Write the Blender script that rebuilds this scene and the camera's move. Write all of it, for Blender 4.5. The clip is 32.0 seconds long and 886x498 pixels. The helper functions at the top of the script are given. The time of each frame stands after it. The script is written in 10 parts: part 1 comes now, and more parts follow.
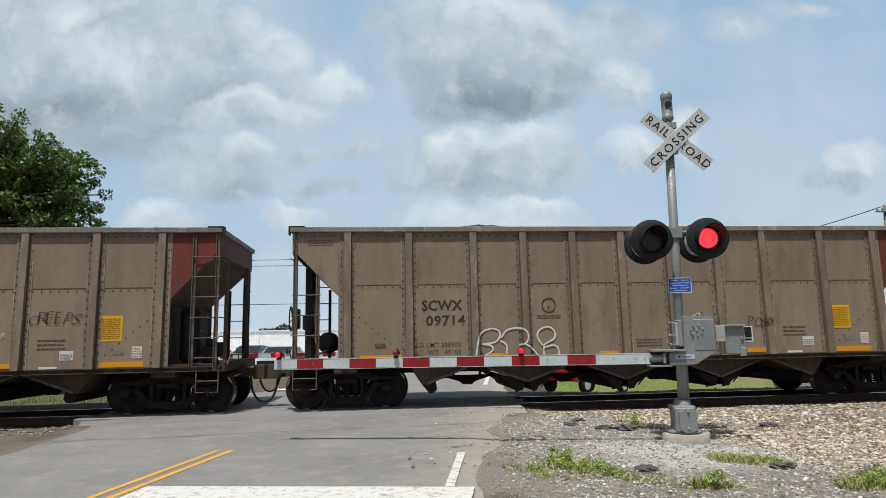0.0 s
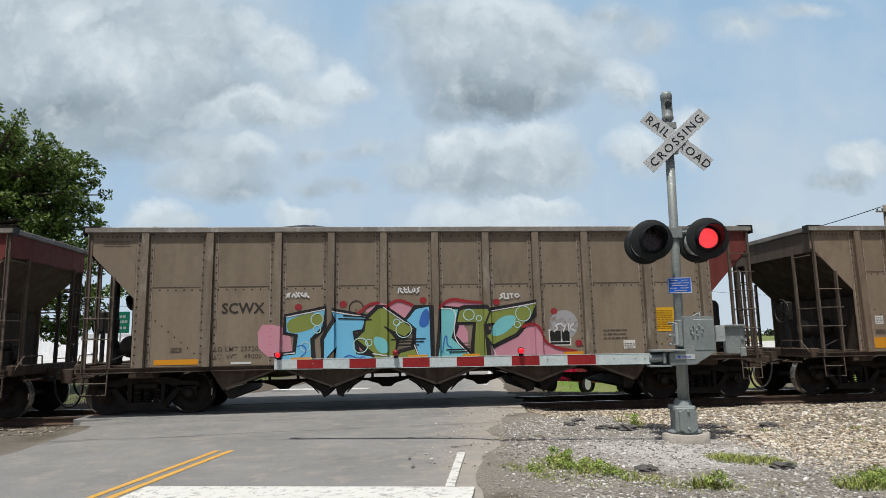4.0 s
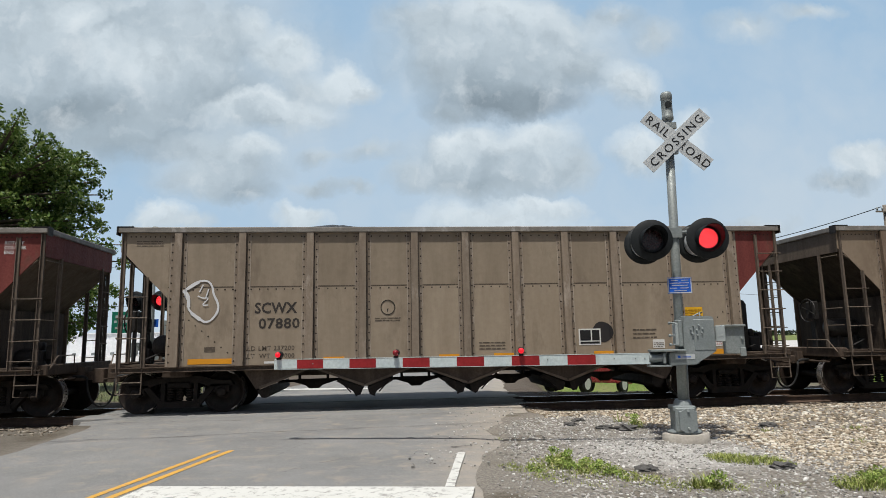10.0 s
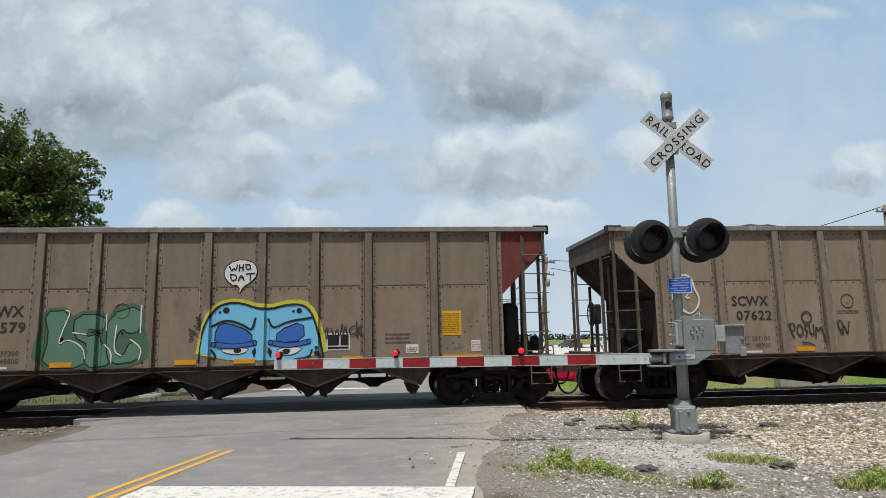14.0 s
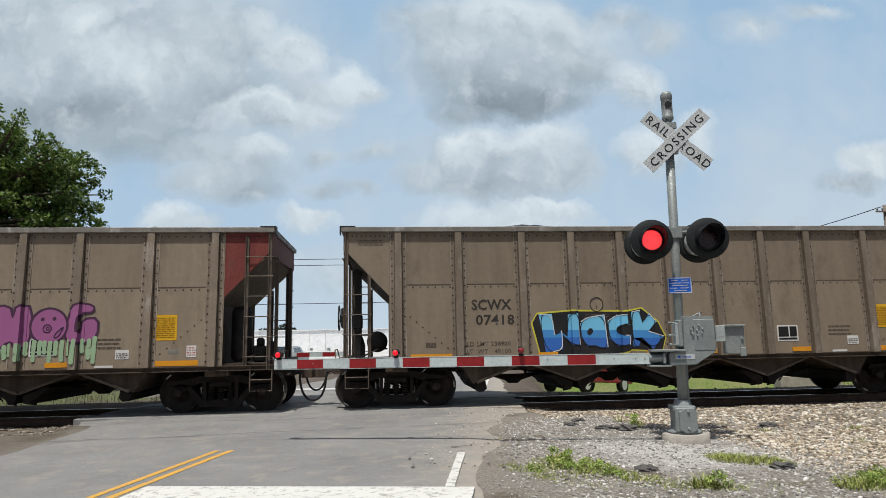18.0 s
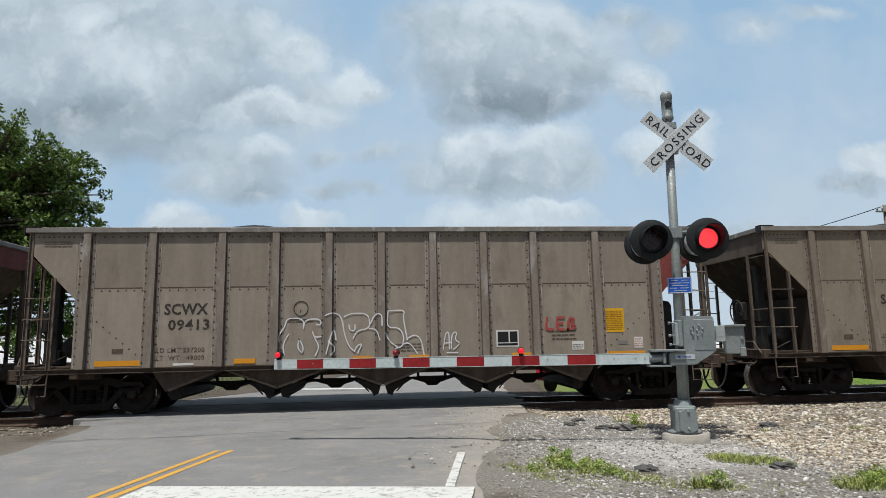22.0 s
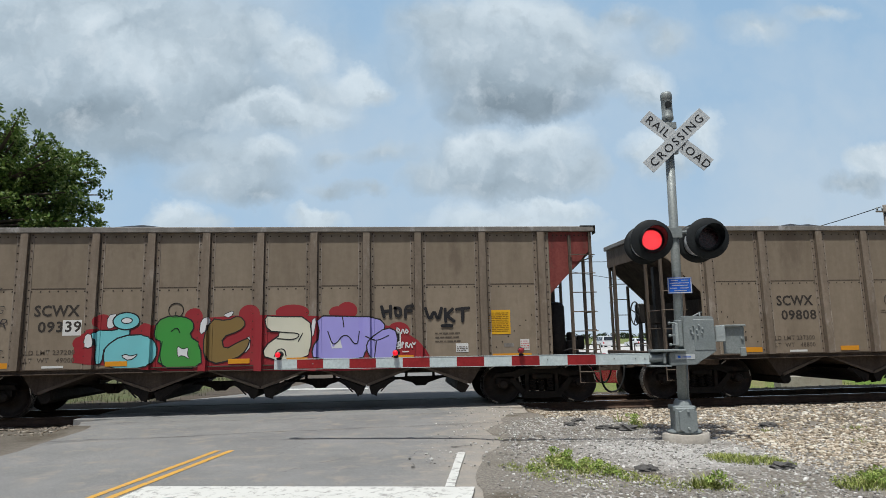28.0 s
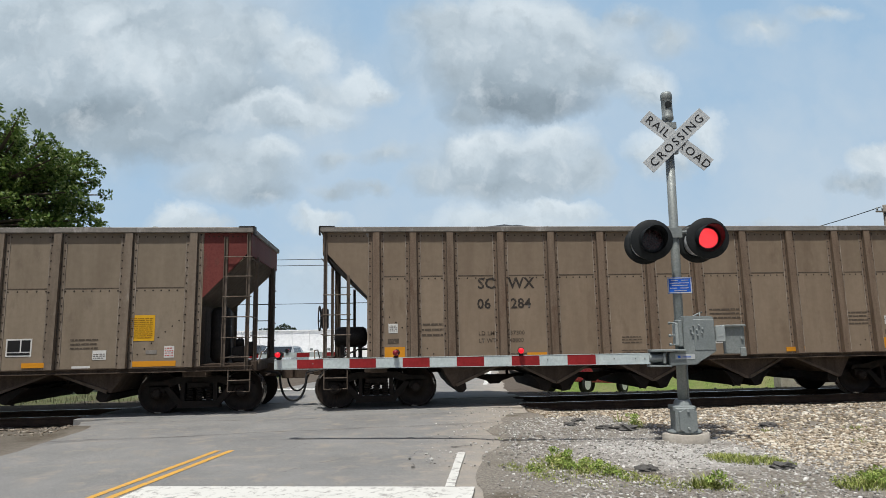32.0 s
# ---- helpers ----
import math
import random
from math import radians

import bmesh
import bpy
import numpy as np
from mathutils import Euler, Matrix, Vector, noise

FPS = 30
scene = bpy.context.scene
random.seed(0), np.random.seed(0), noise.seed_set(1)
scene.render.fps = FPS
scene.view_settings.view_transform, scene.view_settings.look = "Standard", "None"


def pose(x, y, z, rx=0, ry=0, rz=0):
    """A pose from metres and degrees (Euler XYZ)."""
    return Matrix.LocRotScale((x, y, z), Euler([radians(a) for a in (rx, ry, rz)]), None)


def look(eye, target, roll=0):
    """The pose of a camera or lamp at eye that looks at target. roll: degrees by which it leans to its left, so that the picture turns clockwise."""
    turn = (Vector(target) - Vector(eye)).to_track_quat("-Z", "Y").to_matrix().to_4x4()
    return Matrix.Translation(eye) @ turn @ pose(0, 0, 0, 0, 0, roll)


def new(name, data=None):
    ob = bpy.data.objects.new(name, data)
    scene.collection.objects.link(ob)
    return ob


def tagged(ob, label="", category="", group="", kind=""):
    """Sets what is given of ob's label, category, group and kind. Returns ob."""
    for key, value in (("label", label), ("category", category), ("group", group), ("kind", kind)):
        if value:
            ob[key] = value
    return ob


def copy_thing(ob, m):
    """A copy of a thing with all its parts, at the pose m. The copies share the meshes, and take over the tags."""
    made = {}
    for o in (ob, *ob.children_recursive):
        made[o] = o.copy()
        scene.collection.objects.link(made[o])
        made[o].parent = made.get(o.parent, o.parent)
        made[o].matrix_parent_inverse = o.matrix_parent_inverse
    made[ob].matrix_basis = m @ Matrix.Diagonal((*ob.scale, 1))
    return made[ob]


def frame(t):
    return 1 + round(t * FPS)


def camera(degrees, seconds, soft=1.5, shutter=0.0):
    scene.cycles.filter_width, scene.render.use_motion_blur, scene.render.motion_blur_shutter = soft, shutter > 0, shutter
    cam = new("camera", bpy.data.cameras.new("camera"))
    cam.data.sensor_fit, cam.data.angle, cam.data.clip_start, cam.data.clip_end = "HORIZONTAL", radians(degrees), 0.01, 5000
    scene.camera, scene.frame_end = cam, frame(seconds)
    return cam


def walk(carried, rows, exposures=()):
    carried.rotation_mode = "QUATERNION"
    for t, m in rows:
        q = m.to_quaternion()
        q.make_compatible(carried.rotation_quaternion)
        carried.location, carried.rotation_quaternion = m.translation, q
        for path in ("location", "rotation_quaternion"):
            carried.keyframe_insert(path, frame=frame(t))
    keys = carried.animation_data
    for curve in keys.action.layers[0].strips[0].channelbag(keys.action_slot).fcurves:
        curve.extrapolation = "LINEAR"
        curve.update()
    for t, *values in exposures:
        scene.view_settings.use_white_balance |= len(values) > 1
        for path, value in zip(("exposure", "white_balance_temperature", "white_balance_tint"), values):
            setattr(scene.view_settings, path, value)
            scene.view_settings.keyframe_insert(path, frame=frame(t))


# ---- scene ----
cam = camera(70.96, 32.0, soft=0.82)
EYE = (0.0, 0.0, 1.48)
STAND = look(EYE, (0.931, 9.8515, 1.48 + 1.4428), -1.11)
walk(cam, [(0.0, STAND), (32.0, STAND)], [(0.0, 0.0, 6450, 9), (18.0, 0.0, 6450, 9), (23.0, -0.05, 6250, 8), (29.0, -0.05, 6230, 8), (32.0, 0.0, 6400, 9)])

# ---------------------------------------------------------------- light
SUN_DIRECTION = Vector((-0.25, -0.53, 1.60)).normalized()
world = bpy.data.worlds.new("sky")
scene.world = world
world.use_nodes = True
wt = world.node_tree
sky = wt.nodes.new("ShaderNodeTexSky")
sky.sky_type, sky.sun_disc = "NISHITA", False
sky.sun_elevation = math.asin(SUN_DIRECTION.z)
sky.sun_rotation = math.atan2(SUN_DIRECTION.x, SUN_DIRECTION.y)
sky.dust_density, sky.air_density = 3.0, 1.0
wt.links.new(sky.outputs[0], wt.nodes["Background"].inputs[0])
wt.nodes["Background"].inputs[1].default_value = 0.076
sun = new("sun", bpy.data.lights.new("sun", "SUN"))
sun.data.energy, sun.data.angle, sun.data.color = 4.35, radians(1.5), (1.0, 0.967, 0.905)
sun.matrix_world = look(SUN_DIRECTION * 50, (0, 0, 0))

# ---------------------------------------------------------------- materials


def ramp(nt, fac, stops):
    node = nt.nodes.new("ShaderNodeValToRGB")
    els = node.color_ramp.elements
    while len(els) < len(stops):
        els.new(0.5)
    for el, (p, c) in zip(els, stops):
        el.position, el.color = p, (*c, 1)
    nt.links.new(fac, node.inputs[0])
    return node.outputs[0]


def noise_node(nt, vec, scale, detail=4, rough=0.55, stretch=None):
    if stretch:
        mp = nt.nodes.new("ShaderNodeMapping")
        mp.inputs["Scale"].default_value = stretch
        nt.links.new(vec, mp.inputs[0])
        vec = mp.outputs[0]
    n = nt.nodes.new("ShaderNodeTexNoise")
    n.inputs["Scale"].default_value, n.inputs["Detail"].default_value, n.inputs["Roughness"].default_value = scale, detail, rough
    nt.links.new(vec, n.inputs["Vector"])
    return n.outputs["Fac"]


def mix_rgb(nt, fac, a, b, mode="MIX"):
    n = nt.nodes.new("ShaderNodeMix")
    n.data_type, n.blend_type = "RGBA", mode
    for sock, val in ((n.inputs[0], fac), (n.inputs[6], a), (n.inputs[7], b)):
        if isinstance(val, (int, float)):
            sock.default_value = val
        elif isinstance(val, tuple):
            sock.default_value = (*val, 1)
        else:
            nt.links.new(val, sock)
    return n.outputs[2]


def remap(nt, val, a, b, c=0.0, d=1.0):
    n = nt.nodes.new("ShaderNodeMapRange")
    n.inputs[1].default_value, n.inputs[2].default_value, n.inputs[3].default_value, n.inputs[4].default_value = a, b, c, d
    nt.links.new(val, n.inputs[0])
    return n.outputs[0]


def fresh(name):
    m = bpy.data.materials.new(name)
    m.use_nodes = True
    nt = m.node_tree
    return m, nt, nt.nodes["Principled BSDF"]


def shifted(nt, amount=40.0):
    """Object coordinates, moved by each object's own random number."""
    tc, oi = nt.nodes.new("ShaderNodeTexCoord"), nt.nodes.new("ShaderNodeObjectInfo")
    mul = nt.nodes.new("ShaderNodeMath")
    mul.operation = "MULTIPLY"
    mul.inputs[1].default_value = amount
    add = nt.nodes.new("ShaderNodeVectorMath")
    nt.links.new(oi.outputs["Random"], mul.inputs[0])
    nt.links.new(tc.outputs["Object"], add.inputs[0])
    nt.links.new(mul.outputs[0], add.inputs[1])
    return add.outputs[0], oi.outputs["Random"]


def surface(name, dark, light, scale=3.0, rough=0.7, metal=0.0, bump=0.15, fine=30.0, stain=None, streak=False, spec=0.3, vary=0.0, grit=0.45, tint=False):
    m, nt, b = fresh(name)
    vec, rnd = shifted(nt)
    coarse = noise_node(nt, vec, scale, 5, 0.6, (3.0, 3.0, 0.45) if streak else None)
    grain = noise_node(nt, vec, fine, 4, 0.6)
    col = ramp(nt, remap(nt, coarse, 0.3, 0.7), [(0.0, dark), (1.0, light)])
    col = mix_rgb(nt, remap(nt, grain, 0.35, 0.75, 0.0, grit), col, tuple(c * 0.6 for c in dark))
    if stain:
        sp = noise_node(nt, vec, scale * 0.6, 6, 0.7, (2.0, 2.0, 0.8))
        col = mix_rgb(nt, remap(nt, sp, 0.56, 0.68, 0.0, 0.75), col, stain)
    if vary:
        hsv = nt.nodes.new("ShaderNodeHueSaturation")
        nt.links.new(remap(nt, rnd, 0, 1, 1 - vary, 1 + vary), hsv.inputs["Value"])
        nt.links.new(col, hsv.inputs["Color"])
        col = hsv.outputs[0]
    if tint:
        # each car's paint is multiplied by its own colour
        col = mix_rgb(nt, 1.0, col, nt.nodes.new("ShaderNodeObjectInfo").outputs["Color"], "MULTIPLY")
    nt.links.new(col, b.inputs["Base Color"])
    nt.links.new(remap(nt, grain, 0.3, 0.7, max(0.05, rough - 0.12), min(1.0, rough + 0.12)), b.inputs["Roughness"])
    b.inputs["Metallic"].default_value, b.inputs["Specular IOR Level"].default_value = metal, spec
    if bump:
        bn = nt.nodes.new("ShaderNodeBump")
        bn.inputs["Strength"].default_value, bn.inputs["Distance"].default_value = bump, 0.02
        nt.links.new(grain, bn.inputs["Height"])
        nt.links.new(bn.outputs[0], b.inputs["Normal"])
    return m


def glowing(name, color, strength):
    m, nt, b = fresh(name)
    b.inputs["Base Color"].default_value = (0.05, 0.004, 0.006, 1)
    b.inputs["Emission Color"].default_value = (*color, 1)
    b.inputs["Emission Strength"].default_value = strength
    return m


def worn_paint(name, color, under=(0.17, 0.13, 0.10), hold=0.62, scale=9.0):
    """Paint that has worn through in places to what lies under it."""
    m, nt, b = fresh(name)
    vec, rnd = shifted(nt)
    n = noise_node(nt, vec, scale, 8, 0.7)
    n2 = noise_node(nt, vec, 1.6, 3, 0.5)
    col = mix_rgb(nt, remap(nt, n, hold, hold + 0.1, 0.0, 0.85), color, under)
    col = mix_rgb(nt, remap(nt, n2, 0.35, 0.7, 0.0, 0.22), col, tuple(c * 0.55 + u * 0.35 for c, u in zip(color, under)))
    nt.links.new(col, b.inputs["Base Color"])
    b.inputs["Roughness"].default_value, b.inputs["Specular IOR Level"].default_value = 0.6, 0.3
    return m


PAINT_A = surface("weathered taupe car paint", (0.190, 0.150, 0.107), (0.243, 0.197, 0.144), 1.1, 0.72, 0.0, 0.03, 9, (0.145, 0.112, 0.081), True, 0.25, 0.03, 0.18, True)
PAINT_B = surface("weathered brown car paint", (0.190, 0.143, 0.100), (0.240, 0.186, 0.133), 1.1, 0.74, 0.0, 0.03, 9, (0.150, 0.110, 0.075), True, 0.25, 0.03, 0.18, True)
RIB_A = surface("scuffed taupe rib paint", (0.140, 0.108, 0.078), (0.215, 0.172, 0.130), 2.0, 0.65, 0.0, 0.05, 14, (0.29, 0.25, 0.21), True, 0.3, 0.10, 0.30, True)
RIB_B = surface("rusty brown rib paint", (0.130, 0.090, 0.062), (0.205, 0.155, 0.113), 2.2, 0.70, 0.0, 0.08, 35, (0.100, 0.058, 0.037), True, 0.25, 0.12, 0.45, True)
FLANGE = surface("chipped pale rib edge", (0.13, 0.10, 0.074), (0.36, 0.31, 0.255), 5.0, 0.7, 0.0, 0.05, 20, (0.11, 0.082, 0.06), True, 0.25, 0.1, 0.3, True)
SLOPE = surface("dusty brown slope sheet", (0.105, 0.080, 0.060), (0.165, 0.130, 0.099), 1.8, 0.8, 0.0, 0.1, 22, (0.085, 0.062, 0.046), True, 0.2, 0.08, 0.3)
# brown steel for the end in deep shadow, with that shade in its colour
SHADED_STEEL = surface("brown steel with painted shade", (0.030, 0.023, 0.018), (0.075, 0.058, 0.045), 1.6, 0.85, 0.0, 0.1, 22, (0.11, 0.085, 0.065), True, 0.2, 0.1, 0.3)
POST = surface("scuffed brown ladder iron", (0.085, 0.064, 0.048), (0.175, 0.138, 0.107), 4.0, 0.75, 0.0, 0.1, 30, (0.06, 0.042, 0.03), True, 0.25, 0.1)
CHORD = surface("grey weathered top chord", (0.16, 0.145, 0.125), (0.27, 0.25, 0.225), 2.5, 0.6, 0.0, 0.08, 30, (0.42, 0.41, 0.39), False, 0.3, 0.1)
RIVET = surface("dark rusted rivet", (0.026, 0.019, 0.014), (0.065, 0.047, 0.034), 20, 0.8)
SEAM_SHADE = surface("dark seam grime and rib shade", (0.06, 0.046, 0.034), (0.11, 0.084, 0.062), 8, 0.8)
RED_END = surface("faded maroon end paint", (0.135, 0.030, 0.026), (0.20, 0.052, 0.042), 1.5, 0.7, 0.0, 0.06, 25, (0.10, 0.055, 0.04), True, 0.25, 0.15)
GRIME = surface("brown grimy steel", (0.048, 0.034, 0.025), (0.110, 0.080, 0.060), 2.0, 0.8, 0.0, 0.2, 28, (0.04, 0.028, 0.02), True, 0.2, 0.1)
# hopper, truck and wheel tones are lowered to carry the shade under cars
HOPPER = surface("dusty brown hopper steel", (0.060, 0.043, 0.032), (0.118, 0.088, 0.066), 1.6, 0.8, 0.0, 0.15, 25, (0.05, 0.036, 0.027), True, 0.2, 0.1)
TRUCK = surface("oily cast steel darkened for shade", (0.008, 0.0065, 0.005), (0.024, 0.018, 0.014), 5.0, 0.75, 0.0, 0.3, 40, (0.036, 0.022, 0.015), False, 0.25, 0.1)
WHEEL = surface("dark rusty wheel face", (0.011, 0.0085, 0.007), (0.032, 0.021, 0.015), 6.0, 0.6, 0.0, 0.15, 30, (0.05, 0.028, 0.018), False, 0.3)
TREAD = surface("polished wheel tread", (0.30, 0.28, 0.26), (0.42, 0.40, 0.38), 10, 0.3, 0.9, 0.05)
BLACK_IRON = surface("black painted iron", (0.012, 0.011, 0.010), (0.03, 0.026, 0.023), 6, 0.6, 0.0, 0.2)
RUBBER = surface("worn black rubber hose", (0.012, 0.012, 0.012), (0.03, 0.03, 0.03), 12, 0.7)
COAL = surface("black crushed coal", (0.006, 0.006, 0.006), (0.03, 0.03, 0.032), 8, 0.55, 0.0, 1.0, 25, None, False, 0.4)
LETTER = worn_paint("black stencil paint", (0.032, 0.027, 0.023), (0.17, 0.13, 0.095), 0.57, 14)
LETTER_FAINT = worn_paint("faded black stencil paint", (0.075, 0.058, 0.043), (0.18, 0.138, 0.10), 0.52, 18)
YELLOW_BAR = worn_paint("amber reflective strip", (0.62, 0.26, 0.012), (0.25, 0.13, 0.04), 0.66, 12)
YELLOW_CARD = worn_paint("yellow notice plate", (0.66, 0.36, 0.012), (0.4, 0.2, 0.02), 0.72, 8)
WHITE_CARD = worn_paint("white label", (0.62, 0.61, 0.58), (0.3, 0.27, 0.23), 0.68, 10)
BLACK_CARD = worn_paint("black label", (0.010, 0.010, 0.010), (0.05, 0.05, 0.05), 0.7, 10)
RED_PRINT = worn_paint("red print", (0.45, 0.06, 0.05), (0.4, 0.3, 0.25), 0.7, 10)

SPRAY = {}


def spray(color, hold=0.68):
    key = (color, hold)
    if key not in SPRAY:
        SPRAY[key] = worn_paint("spray paint", color, (0.17, 0.13, 0.10), hold, 5)
    return SPRAY[key]


GALV = surface("galvanised grey steel", (0.20, 0.22, 0.215), (0.30, 0.325, 0.315), 3.0, 0.55, 0.25, 0.06, 35, (0.20, 0.21, 0.20), False, 0.4)
MACHINE = surface("grey painted cast housing", (0.19, 0.215, 0.215), (0.27, 0.295, 0.29), 3.5, 0.6, 0.1, 0.1, 40, (0.15, 0.16, 0.15), False, 0.35)
SIGN_WHITE = surface("white sign sheeting", (0.44, 0.46, 0.465), (0.53, 0.55, 0.555), 3, 0.5, 0.0, 0.02, 30)
SIGN_BLACK = surface("black sign letter film", (0.008, 0.008, 0.008), (0.016, 0.016, 0.016), 10, 0.5, 0.0, 0.0)
SIGN_BLUE = surface("blue sign sheeting", (0.015, 0.10, 0.50), (0.02, 0.13, 0.60), 4, 0.45, 0.0, 0.0)
ARM_WHITE = surface("silvery white arm sheeting", (0.46, 0.53, 0.53), (0.58, 0.64, 0.63), 4, 0.5, 0.0, 0.03, 25, (0.38, 0.44, 0.44))
ARM_RED = surface("dark red arm sheeting", (0.22, 0.012, 0.014), (0.32, 0.02, 0.022), 4, 0.5, 0.0, 0.03, 25, (0.17, 0.012, 0.014))
LAMP_BLACK = surface("matt black lamp housing", (0.006, 0.008, 0.009), (0.014, 0.017, 0.018), 6, 0.6, 0.0, 0.05)
LENS_DARK = surface("unlit dark red lens", (0.022, 0.005, 0.007), (0.035, 0.008, 0.010), 20, 0.25, 0.0, 0.0, 30, None, False, 0.5)
LENS_LIT = glowing("lit red lamp", (0.80, 0.002, 0.012), 1.0)
LENS_DOT = glowing("lit red diode", (1.0, 0.12, 0.13), 1.6)
CONCRETE = surface("weathered concrete", (0.30, 0.27, 0.23), (0.42, 0.39, 0.34), 3, 0.9, 0.0, 0.4, 30, (0.22, 0.19, 0.16))
RUST_RAIL = surface("rusty rail steel", (0.055, 0.036, 0.026), (0.12, 0.075, 0.05), 4, 0.8, 0.0, 0.2, 30)
RAIL_TOP = surface("worn bright rail head", (0.45, 0.44, 0.43), (0.6, 0.59, 0.58), 10, 0.25, 1.0, 0.02)
TIE = surface("creosoted timber", (0.035, 0.026, 0.02), (0.10, 0.075, 0.055), 3, 0.9, 0.0, 0.5, 25)
WOOD_POLE = surface("weathered pole timber", (0.13, 0.11, 0.09), (0.24, 0.21, 0.18), 2, 0.9, 0.0, 0.3, 20)
WHITE_WALL = surface("white metal cladding", (0.84, 0.86, 0.87), (0.90, 0.91, 0.92), 0.05, 0.6, 0.0, 0.0, 2)
STOP_RED = surface("red sign sheeting", (0.50, 0.012, 0.022), (0.58, 0.02, 0.03), 3, 0.45, 0.0, 0.0)
GREEN_SIGN = surface("green sign sheeting", (0.01, 0.17, 0.11), (0.015, 0.21, 0.14), 3, 0.45, 0.0, 0.0)
CAR_RED = surface("bright red car paint", (0.36, 0.002, 0.035), (0.42, 0.004, 0.045), 2, 0.25, 0.0, 0.0, 40, None, False, 0.6)
CAR_WHITE = surface("white car paint", (0.72, 0.73, 0.74), (0.78, 0.79, 0.80), 2, 0.25, 0.0, 0.0, 40, None, False, 0.6)
CAR_SILVER = surface("silver car paint", (0.42, 0.45, 0.47), (0.50, 0.53, 0.55), 2, 0.3, 0.3, 0.0, 40, None, False, 0.6)
PALE_LOT = surface("pale dusty concrete lot", (0.46, 0.45, 0.43), (0.58, 0.57, 0.55), 0.3, 0.9, 0.0, 0.1, 10)
CAR_GREY = surface("dark grey car paint", (0.07, 0.08, 0.085), (0.10, 0.11, 0.115), 2, 0.3, 0.4, 0.0, 40, None, False, 0.6)
CAR_GLASS = surface("dark car glass", (0.02, 0.025, 0.03), (0.03, 0.035, 0.04), 2, 0.08, 0.0, 0.0, 40, None, False, 0.8)
TYRE = surface("black tyre rubber", (0.012, 0.012, 0.012), (0.025, 0.025, 0.025), 8, 0.85)
ALLOY = surface("bright alloy wheel", (0.68, 0.69, 0.70), (0.76, 0.77, 0.78), 8, 0.35, 0.15, 0.0)
BARK = surface("brown bark", (0.06, 0.045, 0.032), (0.14, 0.11, 0.08), 4, 0.95, 0.0, 0.8, 20)

# ---------------------------------------------------------------- mesh helpers


def hull(bm, pts, faces, mi=0):
    vs = [bm.verts.new(p) for p in pts]
    for f in faces:
        try:
            bm.faces.new([vs[i] for i in f]).material_index = mi
        except ValueError:
            pass
    return vs


def box(bm, x0, x1, y0, y1, z0, z1, mi=0):
    p = [(x, y, z) for x in (x0, x1) for y in (y0, y1) for z in (z0, z1)]
    return hull(bm, p, [(0, 1, 3, 2), (4, 6, 7, 5), (0, 4, 5, 1), (2, 3, 7, 6), (0, 2, 6, 4), (1, 5, 7, 3)], mi)


def chamfered(bm, x0, x1, y0, y1, z0, z1, c=0.01, mi=0):
    """A box whose long vertical and horizontal edges are cut off."""
    vs = box(bm, x0, x1, y0, y1, z0, z1, mi)
    edges = list({e for v in vs for e in v.link_edges})
    bmesh.ops.bevel(bm, geom=edges, offset=c, segments=1, affect="EDGES", profile=0.5)


def prism(bm, poly, y0, y1, mi=0, axis="y"):
    """A polygon in the x-z plane (axis y) or x-y plane (axis z) or y-z plane (axis x), drawn out."""
    n = len(poly)
    at = {"y": lambda a, b, d: (a, d, b), "z": lambda a, b, d: (a, b, d), "x": lambda a, b, d: (d, a, b)}[axis]
    pts = [at(a, b, y0) for a, b in poly] + [at(a, b, y1) for a, b in poly]
    faces = [tuple(range(n)), tuple(range(2 * n - 1, n - 1, -1))]
    faces += [(i, (i + 1) % n, n + (i + 1) % n, n + i) for i in range(n)]
    vs = hull(bm, pts, faces, mi)
    return vs


def tube(bm, pts, r, seg=8, mi=0, closed_ends=True):
    """A round bar along a line of points; r is one radius or one for each point."""
    rs = r if isinstance(r, (list, tuple)) else [r] * len(pts)
    pts = [Vector(p) for p in pts]
    rings = []
    up = None
    for i, p in enumerate(pts):
        d = (pts[min(i + 1, len(pts) - 1)] - pts[max(i - 1, 0)]).normalized()
        if up is None:
            up = Vector((0, 0, 1)) if abs(d.z) < 0.9 else Vector((1, 0, 0))
        a = d.cross(up).normalized()
        b = a.cross(d).normalized()
        up = b
        rings.append([bm.verts.new(p + (a * math.cos(q) + b * math.sin(q)) * rs[i]) for q in (2 * math.pi * j / seg for j in range(seg))])
    for u, v in zip(rings, rings[1:]):
        for j in range(seg):
            f = bm.faces.new((u[j], u[(j + 1) % seg], v[(j + 1) % seg], v[j]))
            f.material_index, f.smooth = mi, seg > 6
    if closed_ends:
        bm.faces.new(rings[0][::-1]).material_index = mi
        bm.faces.new(rings[-1]).material_index = mi


def lathe(bm, profile, origin, axis="y", seg=24, mi=0, smooth=True, mis=None, caps=True):
    """Turns (radius, distance along the axis) round the axis through origin."""
    o = Vector(origin)
    rings = []
    for r, d in profile:
        ring = []
        for j in range(seg):
            q = 2 * math.pi * j / seg
            c, s = r * math.cos(q), r * math.sin(q)
            ring.append(bm.verts.new(o + Vector({"y": (c, d, s), "z": (c, s, d), "x": (d, c, s)}[axis])))
        rings.append(ring)
    for k, (u, v) in enumerate(zip(rings, rings[1:])):
        for j in range(seg):
            f = bm.faces.new((u[j], u[(j + 1) % seg], v[(j + 1) % seg], v[j]))
            f.material_index, f.smooth = (mis[k] if mis else mi), smooth
    for ring in (rings[0], rings[-1]) if caps else ():
        bm.faces.new(ring).material_index = mi if not mis else mis[-1]


